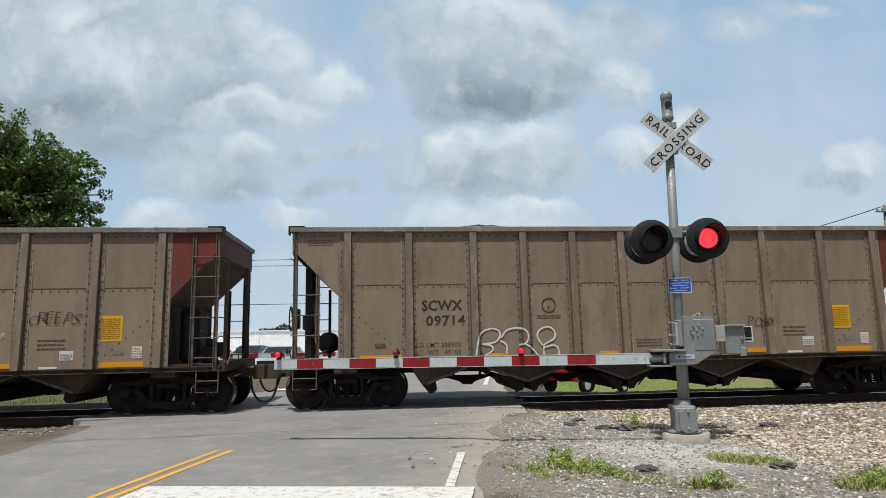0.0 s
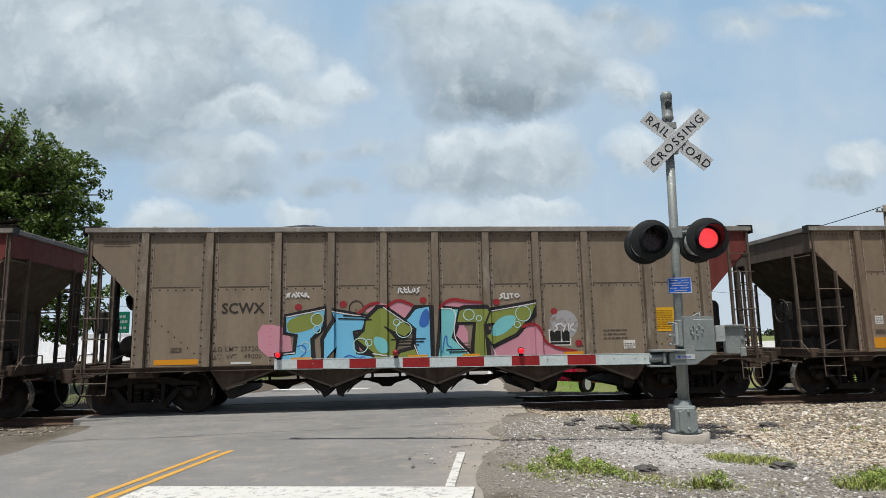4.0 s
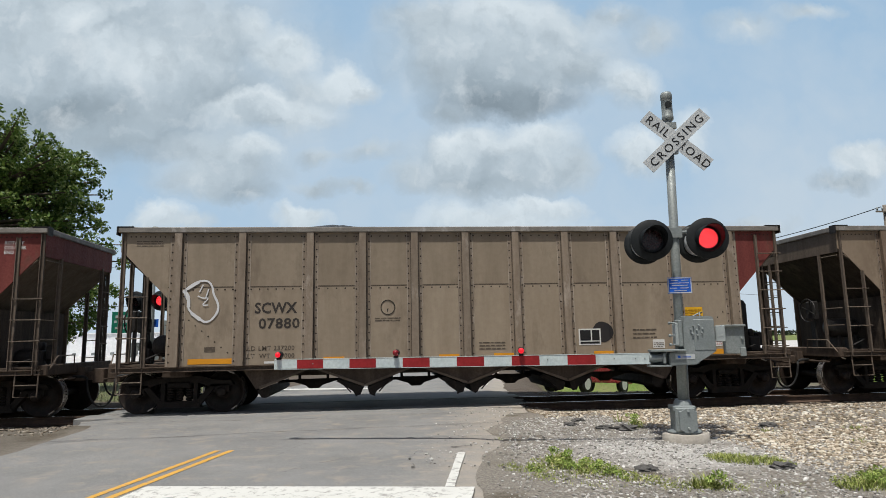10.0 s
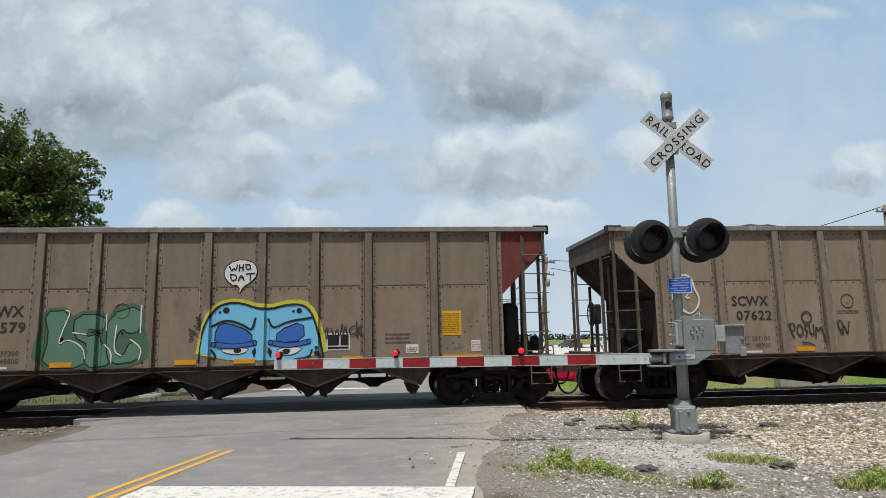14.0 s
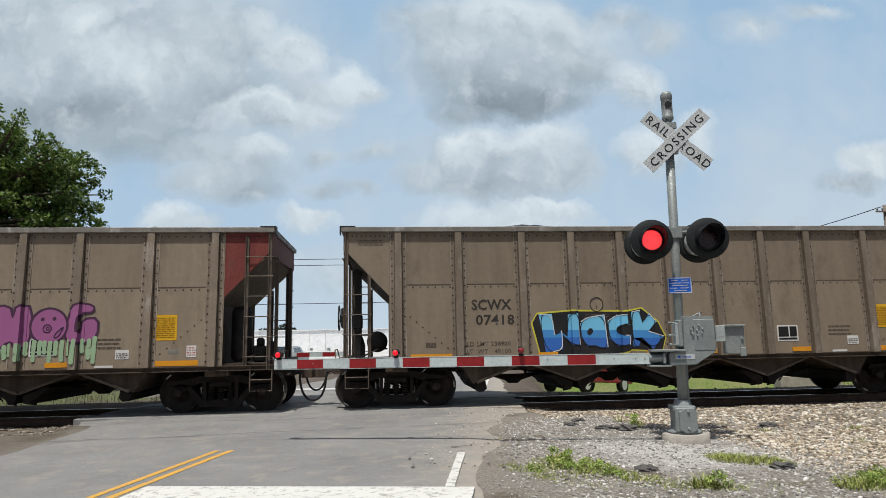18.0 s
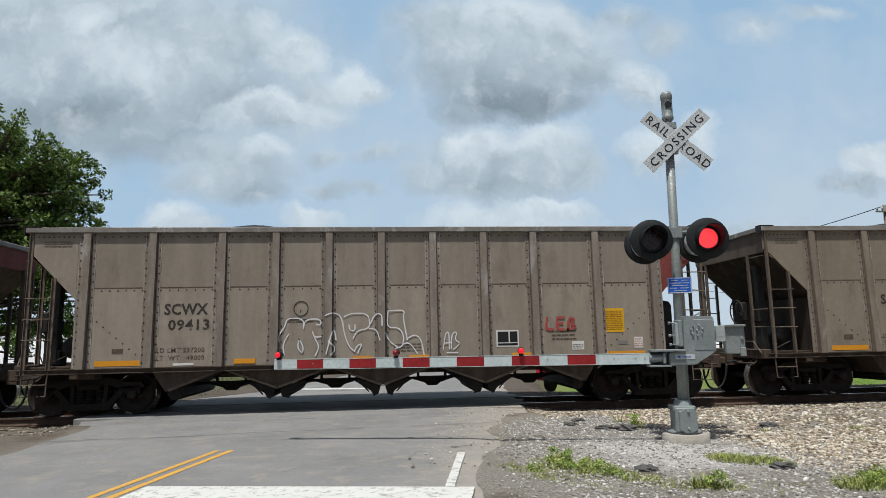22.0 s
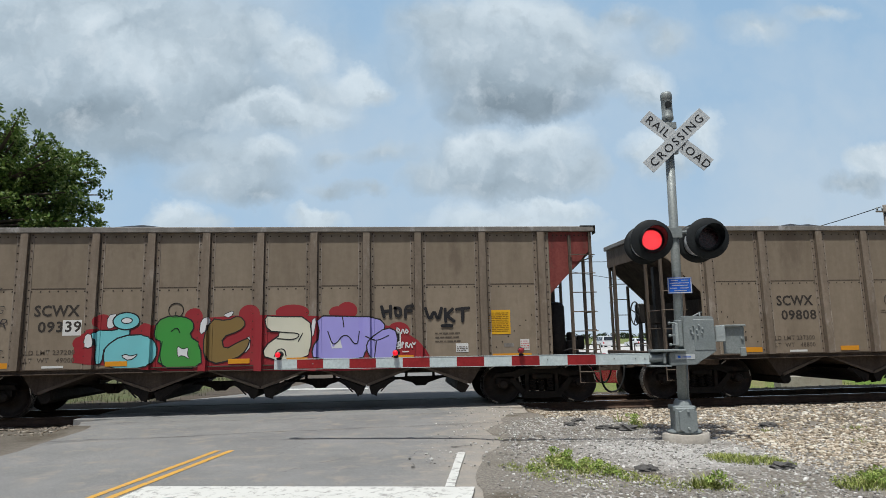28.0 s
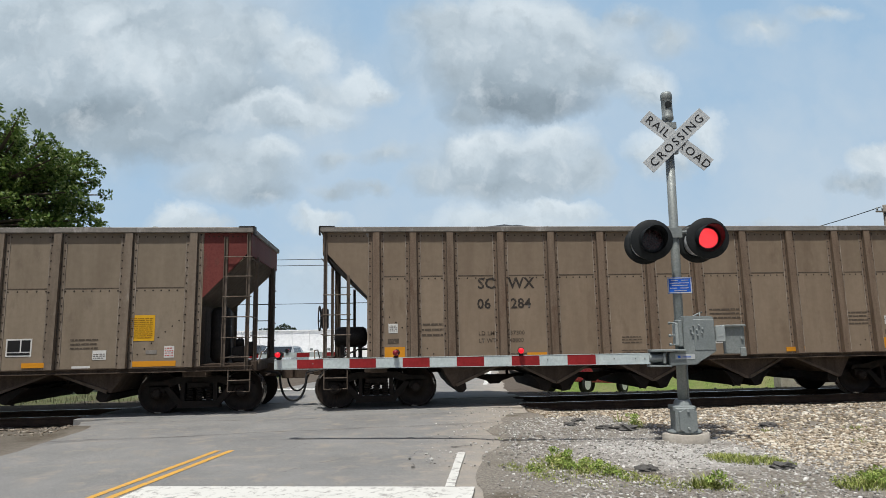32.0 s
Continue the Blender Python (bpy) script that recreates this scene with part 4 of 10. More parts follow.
def build_truck(parent, x, name="truck"):
    tr = new(name)
    tr.empty_display_size = 0.1
    tr.parent = parent
    tr.location = (x, 0, 0)
    tr["label"] = "dark four-wheeled freight truck"
    for s in (-1, 1):
        bm = bmesh.new()
        y0, y1 = sorted((s * 0.93, s * 1.07))
        top = [(-1.14, 0.60), (-1.08, 0.70), (-0.72, 0.72), (-0.45, 0.80), (0.45, 0.80), (0.72, 0.72), (1.08, 0.70), (1.14, 0.60), (0.62, 0.58), (0.40, 0.66), (-0.40, 0.66), (-0.62, 0.58)]
        prism(bm, top, y0, y1)
        for q in (-1, 1):
            prism(bm, [(q * 0.66, 0.62), (q * 0.80, 0.62), (q * 0.42, 0.16), (q * 0.28, 0.20)], y0, y1)
            prism(bm, [(q * 0.30, 0.66), (q * 0.38, 0.66), (q * 0.38, 0.28), (q * 0.30, 0.28)], y0, y1)
            box(bm, q * 0.885 - 0.16, q * 0.885 + 0.16, y0, y1, 0.46, 0.62)
        prism(bm, [(-0.46, 0.14), (0.46, 0.14), (0.40, 0.28), (-0.40, 0.28)], y0 - 0.02, y1 + 0.02)
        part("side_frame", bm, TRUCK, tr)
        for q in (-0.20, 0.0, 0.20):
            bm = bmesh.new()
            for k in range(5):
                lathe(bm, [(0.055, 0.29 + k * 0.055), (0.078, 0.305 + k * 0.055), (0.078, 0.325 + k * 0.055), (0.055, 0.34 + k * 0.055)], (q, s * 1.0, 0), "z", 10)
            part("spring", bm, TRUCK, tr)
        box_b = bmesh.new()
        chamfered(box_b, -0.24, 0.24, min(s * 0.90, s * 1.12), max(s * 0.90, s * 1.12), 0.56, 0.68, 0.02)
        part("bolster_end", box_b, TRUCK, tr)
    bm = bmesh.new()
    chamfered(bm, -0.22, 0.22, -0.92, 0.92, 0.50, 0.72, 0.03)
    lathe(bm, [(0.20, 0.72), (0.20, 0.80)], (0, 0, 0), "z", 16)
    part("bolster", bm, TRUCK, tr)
    for q in (-0.885, 0.885):
        bm = bmesh.new()
        for s in (-1, 1):
            lathe(bm, [(0.07, s * 0.66), (0.12, s * 0.67), (0.36, s * 0.745), (0.42, s * 0.73), (0.483, s * 0.725), (0.486, s * 0.735), (0.480, s * 0.755), (0.458, s * 0.768), (0.452, s * 0.86), (0.415, s * 0.865), (0.40, s * 0.83), (0.17, s * 0.80), (0.15, s * 0.87), (0.07, s * 0.88)], (0, 0, 0), "y", 36, mis=[0, 0, 0, 0, 1, 1, 1, 1, 0, 0, 0, 0, 0])
            lathe(bm, [(0.09, s * 0.88), (0.105, s * 0.92), (0.105, s * 1.10), (0.085, s * 1.125), (0.03, s * 1.13)], (0, 0, 0), "y", 16)
            for k in range(3):
                a = k * 2.094
                lathe(bm, [(0.016, s * 1.10), (0.016, s * 1.15)], (0.06 * math.cos(a), 0, 0.06 * math.sin(a)), "y", 6)
            # worn patches that let the turning be seen
            for k in range(3):
                a = k * 2.2 + 0.3
                p = [(r * math.cos(a + d), s * (0.8655 if r > 0.4 else 0.842), r * math.sin(a + d)) for r, d in ((0.418, -0.12), (0.446, -0.12), (0.446, 0.2), (0.418, 0.2))]
                hull(bm, p, [(0, 1, 2, 3)], 1)
        tube(bm, [(0, -0.9, 0), (0, 0.9, 0)], 0.075, 12)
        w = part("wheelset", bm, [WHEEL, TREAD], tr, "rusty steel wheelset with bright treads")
        w.location = (q, 0, 0.457)
    return tr


def build_car(kind):
    paint, rib_mat = (PAINT_A, RIB_A) if kind == "A" else (PAINT_B, RIB_B)
    ribs = both(RIBS[kind])
    seam = SEAM_Z[kind]
    car = new("hopper_car")
    car.empty_display_size = 0.5
    y = SIDE
    # panels between ribs
    edges = [-6.35 if kind == "A" else -6.38] + ribs[1:-1] + [6.35 if kind == "A" else 6.38]
    for a, c in zip(edges, edges[1:]):
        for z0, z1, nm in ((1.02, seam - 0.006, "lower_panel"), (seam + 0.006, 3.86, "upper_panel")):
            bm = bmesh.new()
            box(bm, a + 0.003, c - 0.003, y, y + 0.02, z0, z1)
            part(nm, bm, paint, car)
    # triangular end panels
    for s in (-1, 1):
        e = 6.35 if kind == "A" else 6.38
        bm = bmesh.new()
        prism(bm, [(s * e, 3.86), (s * 7.34, 3.86), (s * 7.34, 3.44), (s * 7.24, 3.38), (s * e, 2.45)], y, y + 0.02)
        mat = RED_END if s > 0 else paint
        part("end_panel", bm, mat, car, "faded maroon end panel" if s > 0 else "")
    # seam strip and rivets
    bm = bmesh.new()
    box(bm, -6.3, 6.3, y - 0.004, y + 0.01, seam - 0.010, seam + 0.010)
    part("seam", bm, SEAM_SHADE, car, "dark horizontal seam")
    bm = bmesh.new()
    for r in ribs:
        z = 1.12
        while z < 3.80:
            for d in (-0.135, 0.135):
                rivet(bm, r + d, y - 0.010, z + (0.05 if d > 0 else 0))
            z += 0.165
    for a, c in zip(edges, edges[1:]):
        n = max(3, int((c - a - 0.34) / 0.16))
        for i in range(n + 1):
            x = a + 0.19 + (c - a - 0.38) * i / n
            rivet(bm, x, y - 0.002, seam - 0.055)
            rivet(bm, x, y - 0.002, 3.77)
    for s in (-1, 1):
        for i in range(9):
            rivet(bm, s * (4.95 + i * 0.135), y - 0.002, 1.18 + i * 0.115, 0.02)
            rivet(bm, s * (6.45 + i * 0.10), y - 0.002, 3.77)
    tagged(part("rivets", bm, RIVET, car, "rows of dark rivets"), kind="stuff")
    # ribs on both sides: a hat section that is a little deeper below
    bm = bmesh.new()
    box(bm, -0.17, 0.17, y - 0.008, y, 1.02, 3.85)
    hull(bm, [(q * RIB_HALF, yy, z) for z, d in ((1.02, RIB_DEPTH + 0.02), (3.85, RIB_DEPTH - 0.03)) for q in (-1, 1) for yy in (y - 0.008, y - d)],
         [(0, 1, 3, 2), (4, 6, 7, 5), (0, 4, 5, 1), (2, 3, 7, 6), (1, 5, 7, 3)])
    # thin dark strips painted where the rib's box throws its shadow lines
    for q in (-1, 1):
        box(bm, min(q * RIB_HALF, q * (RIB_HALF + 0.014)), max(q * RIB_HALF, q * (RIB_HALF + 0.014)), y - 0.0095, y - 0.006, 1.03, 3.84, 1)
    for q in (-1, 1):
        # chipped outer edge of the flange, a little wavy
        for k in range(18):
            z0 = 1.03 + 2.80 * k / 18
            w = 0.018 + 0.012 * noise.noise((k * 0.9, q, 2.0))
            box(bm, min(q * 0.172, q * (0.172 - w)), max(q * 0.172, q * (0.172 - w)), y - 0.0105, y - 0.004, z0, z0 + 2.80 / 18, 2)
    rib_mesh = finish(bm, [rib_mat, SEAM_SHADE, FLANGE], "rib")
    for r in ribs:
        ob = new("rib", rib_mesh)
        ob.parent = car
        ob.location = (r, 0, 0)
        ob = new("rib", rib_mesh)
        ob.parent = car
        ob.location, ob.rotation_euler = (r, 0, 0), (0, 0, math.pi)
    # far side sheet
    bm = bmesh.new()
    prism(bm, [(-7.34, 3.86), (7.34, 3.86), (7.34, 3.40), (6.35, 2.45), (6.35, 1.02), (-6.35, 1.02), (-6.35, 2.45), (-7.34, 3.40)], 1.58, 1.60)
    part("far_side", bm, paint, car)
    # slope sheets and end walls
    for s in (-1, 1):
        bm = bmesh.new()
        prism(bm, [(s * 7.29, 3.38), (s * 7.27, 3.34), (s * 4.70, 0.96), (s * 4.66, 1.02)], -1.575, 1.575)
        # the hand wheel end takes the steel with shade painted in
        part("slope_sheet", bm, SLOPE if s > 0 else SHADED_STEEL, car, "dusty brown sloping end sheet" if s > 0 else "dark sloping end sheet with shade in its colour")
        bm = boxes((min(s * 7.32, s * 7.34), max(s * 7.32, s * 7.34), -1.575, 1.575, 3.36, 3.86))
        part("end_sheet", bm, RED_END if s > 0 else SLOPE, car, "faded maroon end sheet" if s > 0 else "dusty brown end sheet")
        # cross ridge under the slope
        bm = boxes((min(s * 6.12, s * 6.30), max(s * 6.12, s * 6.30), -1.50, 1.50, 1.06, 2.30))
        part("bulkhead", bm, GRIME if s > 0 else SHADED_STEEL, car, "dark bulkhead under the slope")
    # top chord
    bm = bmesh.new()
    for yy in (-1.62, 1.62):
        chamfered(bm, -7.39, 7.39, yy - 0.06, yy + 0.06, 3.85, 3.965, 0.012)
    part("top_chord", bm, CHORD, car, "grey worn top chord")
    for s in (-1, 1):
        bm = bmesh.new()
        chamfered(bm, min(s * 7.28, s * 7.385), max(s * 7.28, s * 7.385), -1.56, 1.56, 3.85, 3.965, 0.012)
        part("end_chord", bm, CHORD, car)
        bm = boxes((min(s * 7.08, s * 7.42), max(s * 7.08, s * 7.42), -1.685, -1.50, 3.967, 3.985), (min(s * 7.395, s * 7.42), max(s * 7.395, s * 7.42), -1.69, -1.50, 3.80, 3.967))
        part("corner_plate", bm, BLACK_IRON, car, "dark corner plate")
    # sills and deck
    for yy in (-1.58, 1.58):
        bm = bmesh.new()
        k = 1 if yy > 0 else -1
        prism(bm, [(yy + k * 0.05, 0.92), (yy + k * 0.05, 0.935), (yy + k * 0.005, 0.94), (yy + k * 0.005, 1.005), (yy + k * 0.06, 1.01), (yy + k * 0.06, 1.03), (yy - k * 0.06, 1.03), (yy - k * 0.06, 0.92)], -7.42, 7.42, 0, "x")
        part("side_sill", bm, HOPPER, car, "dusty brown side sill")
    for s in (-1, 1):
        bm = bmesh.new()
        chamfered(bm, min(s * 7.30, s * 7.50), max(s * 7.30, s * 7.50), -1.52, 1.52, 0.90, 1.12, 0.02)
        part("end_sill", bm, GRIME, car, "grimy end sill")
        bm = boxes((min(s * 6.3, s * 7.30), max(s * 6.3, s * 7.30), -1.50, 1.50, 1.04, 1.07))
        part("deck", bm, GRIME, car, "steel end deck")
        # bolster and body shelf over the truck
        bm = bmesh.new()
        chamfered(bm, min(s * 5.95, s * 6.45), max(s * 5.95, s * 6.45), -1.45, 1.45, 0.80, 0.94, 0.02)
        part("body_bolster", bm, GRIME, car)
    bm = boxes((-7.65, 7.65, -0.20, 0.20, 0.72, 1.02))
    part("centre_sill", bm, GRIME, car, "heavy centre sill")
    # hopper bays: three in the middle, two halves over the trucks
    wide, low = (1.10, 0.53) if kind == "A" else (0.92, 0.48)
    for cx in (-2.22, 0.02, 2.26):
        bm = bmesh.new()
        prism(bm, [(cx - wide, 0.93), (cx + wide, 0.93), (cx + 0.06, low + 0.02), (cx - 0.06, low + 0.02)], -1.42, 1.42)
        part("hopper_bay", bm, HOPPER, car, "dusty V-shaped hopper bay")
        # the flange that runs down each edge of the V, and its stiffener
        for q in (-1, 1):
            bm = bmesh.new()
            prism(bm, [(cx + q * (wide + 0.03), 0.93), (cx + q * (wide - 0.07), 0.93), (cx + q * 0.03, low + 0.05), (cx, low - 0.01), (cx + q * 0.06, low)], -1.455, -1.415)
            part("bay_flange", bm, SLOPE, car)
            bm = bmesh.new()
            if kind == "A":
                prism(bm, [(cx + q * 0.62, 0.64), (cx + q * 0.52, 0.68), (cx + q * 0.05, 0.50), (cx + q * 0.10, 0.34), (cx + q * 0.20, 0.32), (cx + q * 0.26, 0.42)], -1.38, 1.36)
            else:
                prism(bm, [(cx + q * 0.06, 0.50), (cx + q * 0.52, 0.66), (cx + q * 0.32, 0.33), (cx + q * 0.18, 0.30)], -1.38, 1.36)
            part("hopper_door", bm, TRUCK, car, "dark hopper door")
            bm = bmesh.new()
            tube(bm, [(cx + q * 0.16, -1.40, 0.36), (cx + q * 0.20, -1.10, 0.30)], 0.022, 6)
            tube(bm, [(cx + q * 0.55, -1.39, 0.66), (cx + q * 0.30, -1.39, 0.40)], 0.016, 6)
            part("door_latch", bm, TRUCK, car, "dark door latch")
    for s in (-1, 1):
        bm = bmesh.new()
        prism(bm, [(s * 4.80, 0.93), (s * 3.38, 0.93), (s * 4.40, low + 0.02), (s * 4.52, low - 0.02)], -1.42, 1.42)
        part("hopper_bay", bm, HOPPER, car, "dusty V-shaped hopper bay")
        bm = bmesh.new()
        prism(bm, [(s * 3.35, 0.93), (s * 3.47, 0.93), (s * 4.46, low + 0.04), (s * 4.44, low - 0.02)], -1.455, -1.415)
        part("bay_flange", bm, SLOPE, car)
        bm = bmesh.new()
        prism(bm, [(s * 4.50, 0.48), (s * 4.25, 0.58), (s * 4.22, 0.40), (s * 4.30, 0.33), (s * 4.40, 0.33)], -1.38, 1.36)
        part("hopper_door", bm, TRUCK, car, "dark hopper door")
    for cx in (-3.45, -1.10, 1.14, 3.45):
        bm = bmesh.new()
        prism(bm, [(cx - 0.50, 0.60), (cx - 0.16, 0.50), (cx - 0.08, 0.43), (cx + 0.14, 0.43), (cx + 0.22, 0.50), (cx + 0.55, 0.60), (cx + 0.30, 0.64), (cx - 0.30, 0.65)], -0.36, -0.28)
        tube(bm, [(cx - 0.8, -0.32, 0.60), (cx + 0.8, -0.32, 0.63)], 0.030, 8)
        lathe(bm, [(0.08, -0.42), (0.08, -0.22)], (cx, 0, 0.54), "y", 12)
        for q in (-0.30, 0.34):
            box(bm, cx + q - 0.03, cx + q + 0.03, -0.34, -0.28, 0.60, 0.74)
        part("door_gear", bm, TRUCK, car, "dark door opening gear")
    # coal
    bm = bmesh.new()
    nx, ny = 58, 9
    grid = []
    for i in range(nx + 1):
        row = []
        for j in range(ny + 1):
            x, yy = -7.3 + 14.6 * i / nx, -1.55 + 3.1 * j / ny
            edge = min(1, (7.3 - abs(x)) / 2.5) * (1 - (abs(yy) / 1.55) ** 2)
            z = 3.72 + 0.51 * edge * (0.95 + 0.25 * noise.noise((x * 0.5, 3.1, 0))) + 0.05 * noise.noise((x * 3, yy * 3, 1))
            row.append(bm.verts.new((x, yy, z)))
        grid.append(row)
    for i in range(nx):
        for j in range(ny):
            bm.faces.new((grid[i][j], grid[i + 1][j], grid[i + 1][j + 1], grid[i][j + 1]))
    part("coal_load", bm, COAL, car, "heaped black coal load")
    # ladders and end posts
    post_a = boxes((-0.035, 0.035, -0.01, 0.03, 0, 1), (-0.035, -0.02, -0.05, -0.01, 0, 1))
    post_mesh = finish(post_a, POST, "post")

    def post(x, yy, z0, z1, nm="end_post"):
        ob = new(nm, post_mesh)
        ob.parent = car
        ob.location, ob.scale = (x, yy, z0), (1, 1, z1 - z0)

    rung_bm = bmesh.new()
    tube(rung_bm, [(-0.5, 0, 0), (0.5, 0, 0)], 0.013, 6)
    rung_mesh = finish(rung_bm, POST, "rung")

    def rung(x0, y0, x1, y1, z):
        ob = new("rung", rung_mesh)
        ob.parent = car
        ln = math.hypot(x1 - x0, y1 - y0)
        ob.location, ob.scale, ob.rotation_euler = ((x0 + x1) / 2, (y0 + y1) / 2, z), (ln, 1, 1), (0, 0, math.atan2(y1 - y0, x1 - x0))

    # side ladder of the maroon end, over its whole height, with a stirrup step
    post(7.30, -1.61, 0.93, 3.86, "ladder_post")
    post(6.82, -1.62, 1.02, 3.76, "ladder_post")
    for z in (1.20, 1.61, 2.04, 2.47, 2.90, 3.32) if kind == "A" else (1.20, 1.61, 2.04, 2.47):
        rung(6.78, -1.66, 7.38, -1.66, z)
    # lower ladder of the other end
    post(-7.27, -1.61, 0.93, 3.86, "ladder_post")
    post(-6.78, -1.61, 1.02, 2.90, "ladder_post")
    for z in (1.62, 2.05, 2.48):
        rung(-7.32, -1.66, -6.72, -1.66, z)
    for s, x0, x1 in ((1, 6.93, 7.38), (-1, -7.29, -6.80)):
        bm = bmesh.new()
        tube(bm, [(x0, -1.60, 1.0), (x0, -1.62, 0.49), (x1, -1.62, 0.49), (x1, -1.60, 1.0)], 0.016, 6)
        tube(bm, [(x0, -1.62, 0.72), (x1, -1.62, 0.72)], 0.013, 6)
        part("stirrup_step", bm, POST, car, "steel stirrup step")
        # end face posts and grab irons
        for yy in (-0.95, 1.05):
            post(s * 7.34, yy, 1.08, 3.40)
        # the far side's ladder
        post(s * 7.28, 1.56, 1.02, 3.80)
        post(s * 7.20, 1.50, 1.02, 3.30)
        post(s * 6.80, 1.56, 1.02, 2.85)
        for z in (1.20, 1.63, 2.06, 2.49) + ((2.92, ) if s < 0 else ()):
            rung(s * 7.30, 1.60, s * 6.76, 1.60, z)
        for z in (1.55, 1.98, 2.40, 2.83):
            rung(s * 7.36, 1.05, s * 7.34, 1.54, z)
        for z in (1.64, 2.04, 3.28):
            rung(s * 7.36, -0.95, s * 7.36, -1.58, z)
        bm = bmesh.new()
        tube(bm, [(s * 7.50, -1.45, 1.02), (s * 7.54, -1.2, 1.30), (s * 7.54, -0.5, 1.30), (s * 7.50, -0.4, 1.10)], 0.014, 6)
        part("grab_iron", bm, POST, car, "bent grab iron")
        # coupler
        bm = bmesh.new()
        chamfered(bm, min(s * 7.6, s * 7.82), max(s * 7.6, s * 7.82), -0.11, 0.11, 0.74, 0.92, 0.02)
        prism(bm, [(s * 7.80, -0.16), (s * 8.05, -0.19), (s * 8.12, -0.06), (s * 8.00, 0.00), (s * 8.06, 0.14), (s * 7.92, 0.20), (s * 7.80, 0.14)], 0.66, 0.98, 0, "z")
        bmesh.ops.bevel(bm, geom=bm.edges[:], offset=0.012, segments=1, affect="EDGES")
        part("coupler", bm, GRIME, car, "rusty steel coupler")
        bm = bmesh.new()
        pts = []
        for i in range(13):
            t = i / 12
            pts.append((s * (7.80 + 0.30 * t ** 1.8), -0.42 + 0.10 * t, 0.78 - 0.62 * math.sin(math.pi * 0.5 * t) ** 0.8))
        tube(bm, pts, 0.026, 8)
        tube(bm, [(s * 7.50, -0.42, 0.82), (s * 7.70, -0.42, 0.82), (s * 7.80, -0.42, 0.78)], 0.03, 8)
        part("air_hose", bm, RUBBER, car, "hanging black air hose")
        bm = bmesh.new()
        tube(bm, [(s * (7.86 + 0.24 * (i / 10) ** 1.8), 0.30, 0.74 - 0.40 * math.sin(math.pi * 0.05 * i) ** 1.1) for i in range(11)], 0.022, 8)
        part("air_hose", bm, RUBBER, car, "hanging black air hose")
        bm = bmesh.new()
        tube(bm, [(s * 7.3, -0.55, 0.86), (s * 7.62, -0.60, 0.80), (s * 7.66, -1.35, 0.80)], 0.02, 6)
        part("uncoupling_lever", bm, GRIME, car, "bent uncoupling lever")
    # brake gear: hand wheel end
    bm = bmesh.new()
    n = 28
    ring = [(-7.50, -0.55 + 0.28 * math.cos(2 * math.pi * i / n), 2.02 + 0.28 * math.sin(2 * math.pi * i / n)) for i in range(n + 1)]
    tube(bm, ring, 0.016, 6)
    for i in range(4):
        q = i * math.pi / 2 + 0.4
        tube(bm, [(-7.46, -0.55, 2.02), (-7.50, -0.55 + 0.28 * math.cos(q), 2.02 + 0.28 * math.sin(q))], 0.012, 6)
    part("hand_wheel", bm, BLACK_IRON, car, "black brake hand wheel")
    bm = bmesh.new()
    chamfered(bm, -7.45, -7.30, -0.70, -0.40, 1.78, 2.25, 0.03)
    box(bm, -7.40, -7.36, -0.62, -0.48, 1.1, 1.80)
    part("brake_stand", bm, BLACK_IRON, car, "black brake stand")
    if kind == "A":
        bm = bmesh.new()
        chamfered(bm, -7.13, -6.97, -0.92, -0.74, 1.10, 3.12, 0.02)
        chamfered(bm, -7.19, -6.95, -0.96, -0.72, 1.75, 2.08, 0.03)
        part("brake_column", bm, BLACK_IRON, car, "dark upright brake column")
    bm = bmesh.new()
    if kind == "A":
        lathe(bm, [(0.05, -1.05), (0.20, -1.02), (0.235, -0.95), (0.235, -0.55), (0.20, -0.5), (0.05, -0.48)], (-6.62, 0, 1.46), "y", 20)
        chamfered(bm, -7.10, -6.90, -0.9, -0.6, 1.07, 1.42, 0.03)
        lathe(bm, [(0.10, 1.40), (0.06, 1.55), (0.03, 1.60)], (-7.0, -0.75, 0), "z", 10)
    else:
        lathe(bm, [(0.05, -7.15), (0.20, -7.12), (0.23, -7.05), (0.23, -6.50), (0.18, -6.42), (0.05, -6.40)], (0, -0.70, 1.58), "x", 20)
        box(bm, -7.0, -6.92, -0.85, -0.55, 1.07, 1.40)
        box(bm, -6.6, -6.52, -0.85, -0.55, 1.07, 1.40)
    part("brake_cylinder", bm, BLACK_IRON, car, "black brake cylinder")
    bm = bmesh.new()
    tube(bm, [(-7.0, -1.2, 1.12), (-6.6, -1.2, 1.30), (-6.4, -0.8, 1.30)], 0.02, 6)
    part("brake_pipe", bm, BLACK_IRON, car, "thin brake pipe")
    bm = bmesh.new()
    tube(bm, [(6.5, -1.1, 1.10), (6.9, -1.1, 1.22), (7.2, -0.6, 1.22)], 0.02, 6)
    part("brake_pipe", bm, BLACK_IRON, car, "thin brake pipe")
    # reservoir end
    bm = bmesh.new()
    if kind == "A":
        lathe(bm, [(0.05, 2.30), (0.17, 2.27), (0.22, 2.18), (0.22, 1.20), (0.17, 1.10), (0.05, 1.07)], (6.60, -0.95, 0), "z", 20)
    else:
        lathe(bm, [(0.05, 6.45), (0.15, 6.48), (0.18, 6.55), (0.18, 7.05), (0.15, 7.12), (0.05, 7.15)], (0, -0.75, 1.27), "x", 20)
    part("air_reservoir", bm, BLACK_IRON, car, "upright black air reservoir" if kind == "A" else "low black air reservoir")
    bm = bmesh.new()
    chamfered(bm, 6.85, 7.12, -1.0, -0.6, 1.07, 1.42, 0.03)
    chamfered(bm, 7.12, 7.30, -0.9, -0.7, 1.20, 1.52, 0.03)
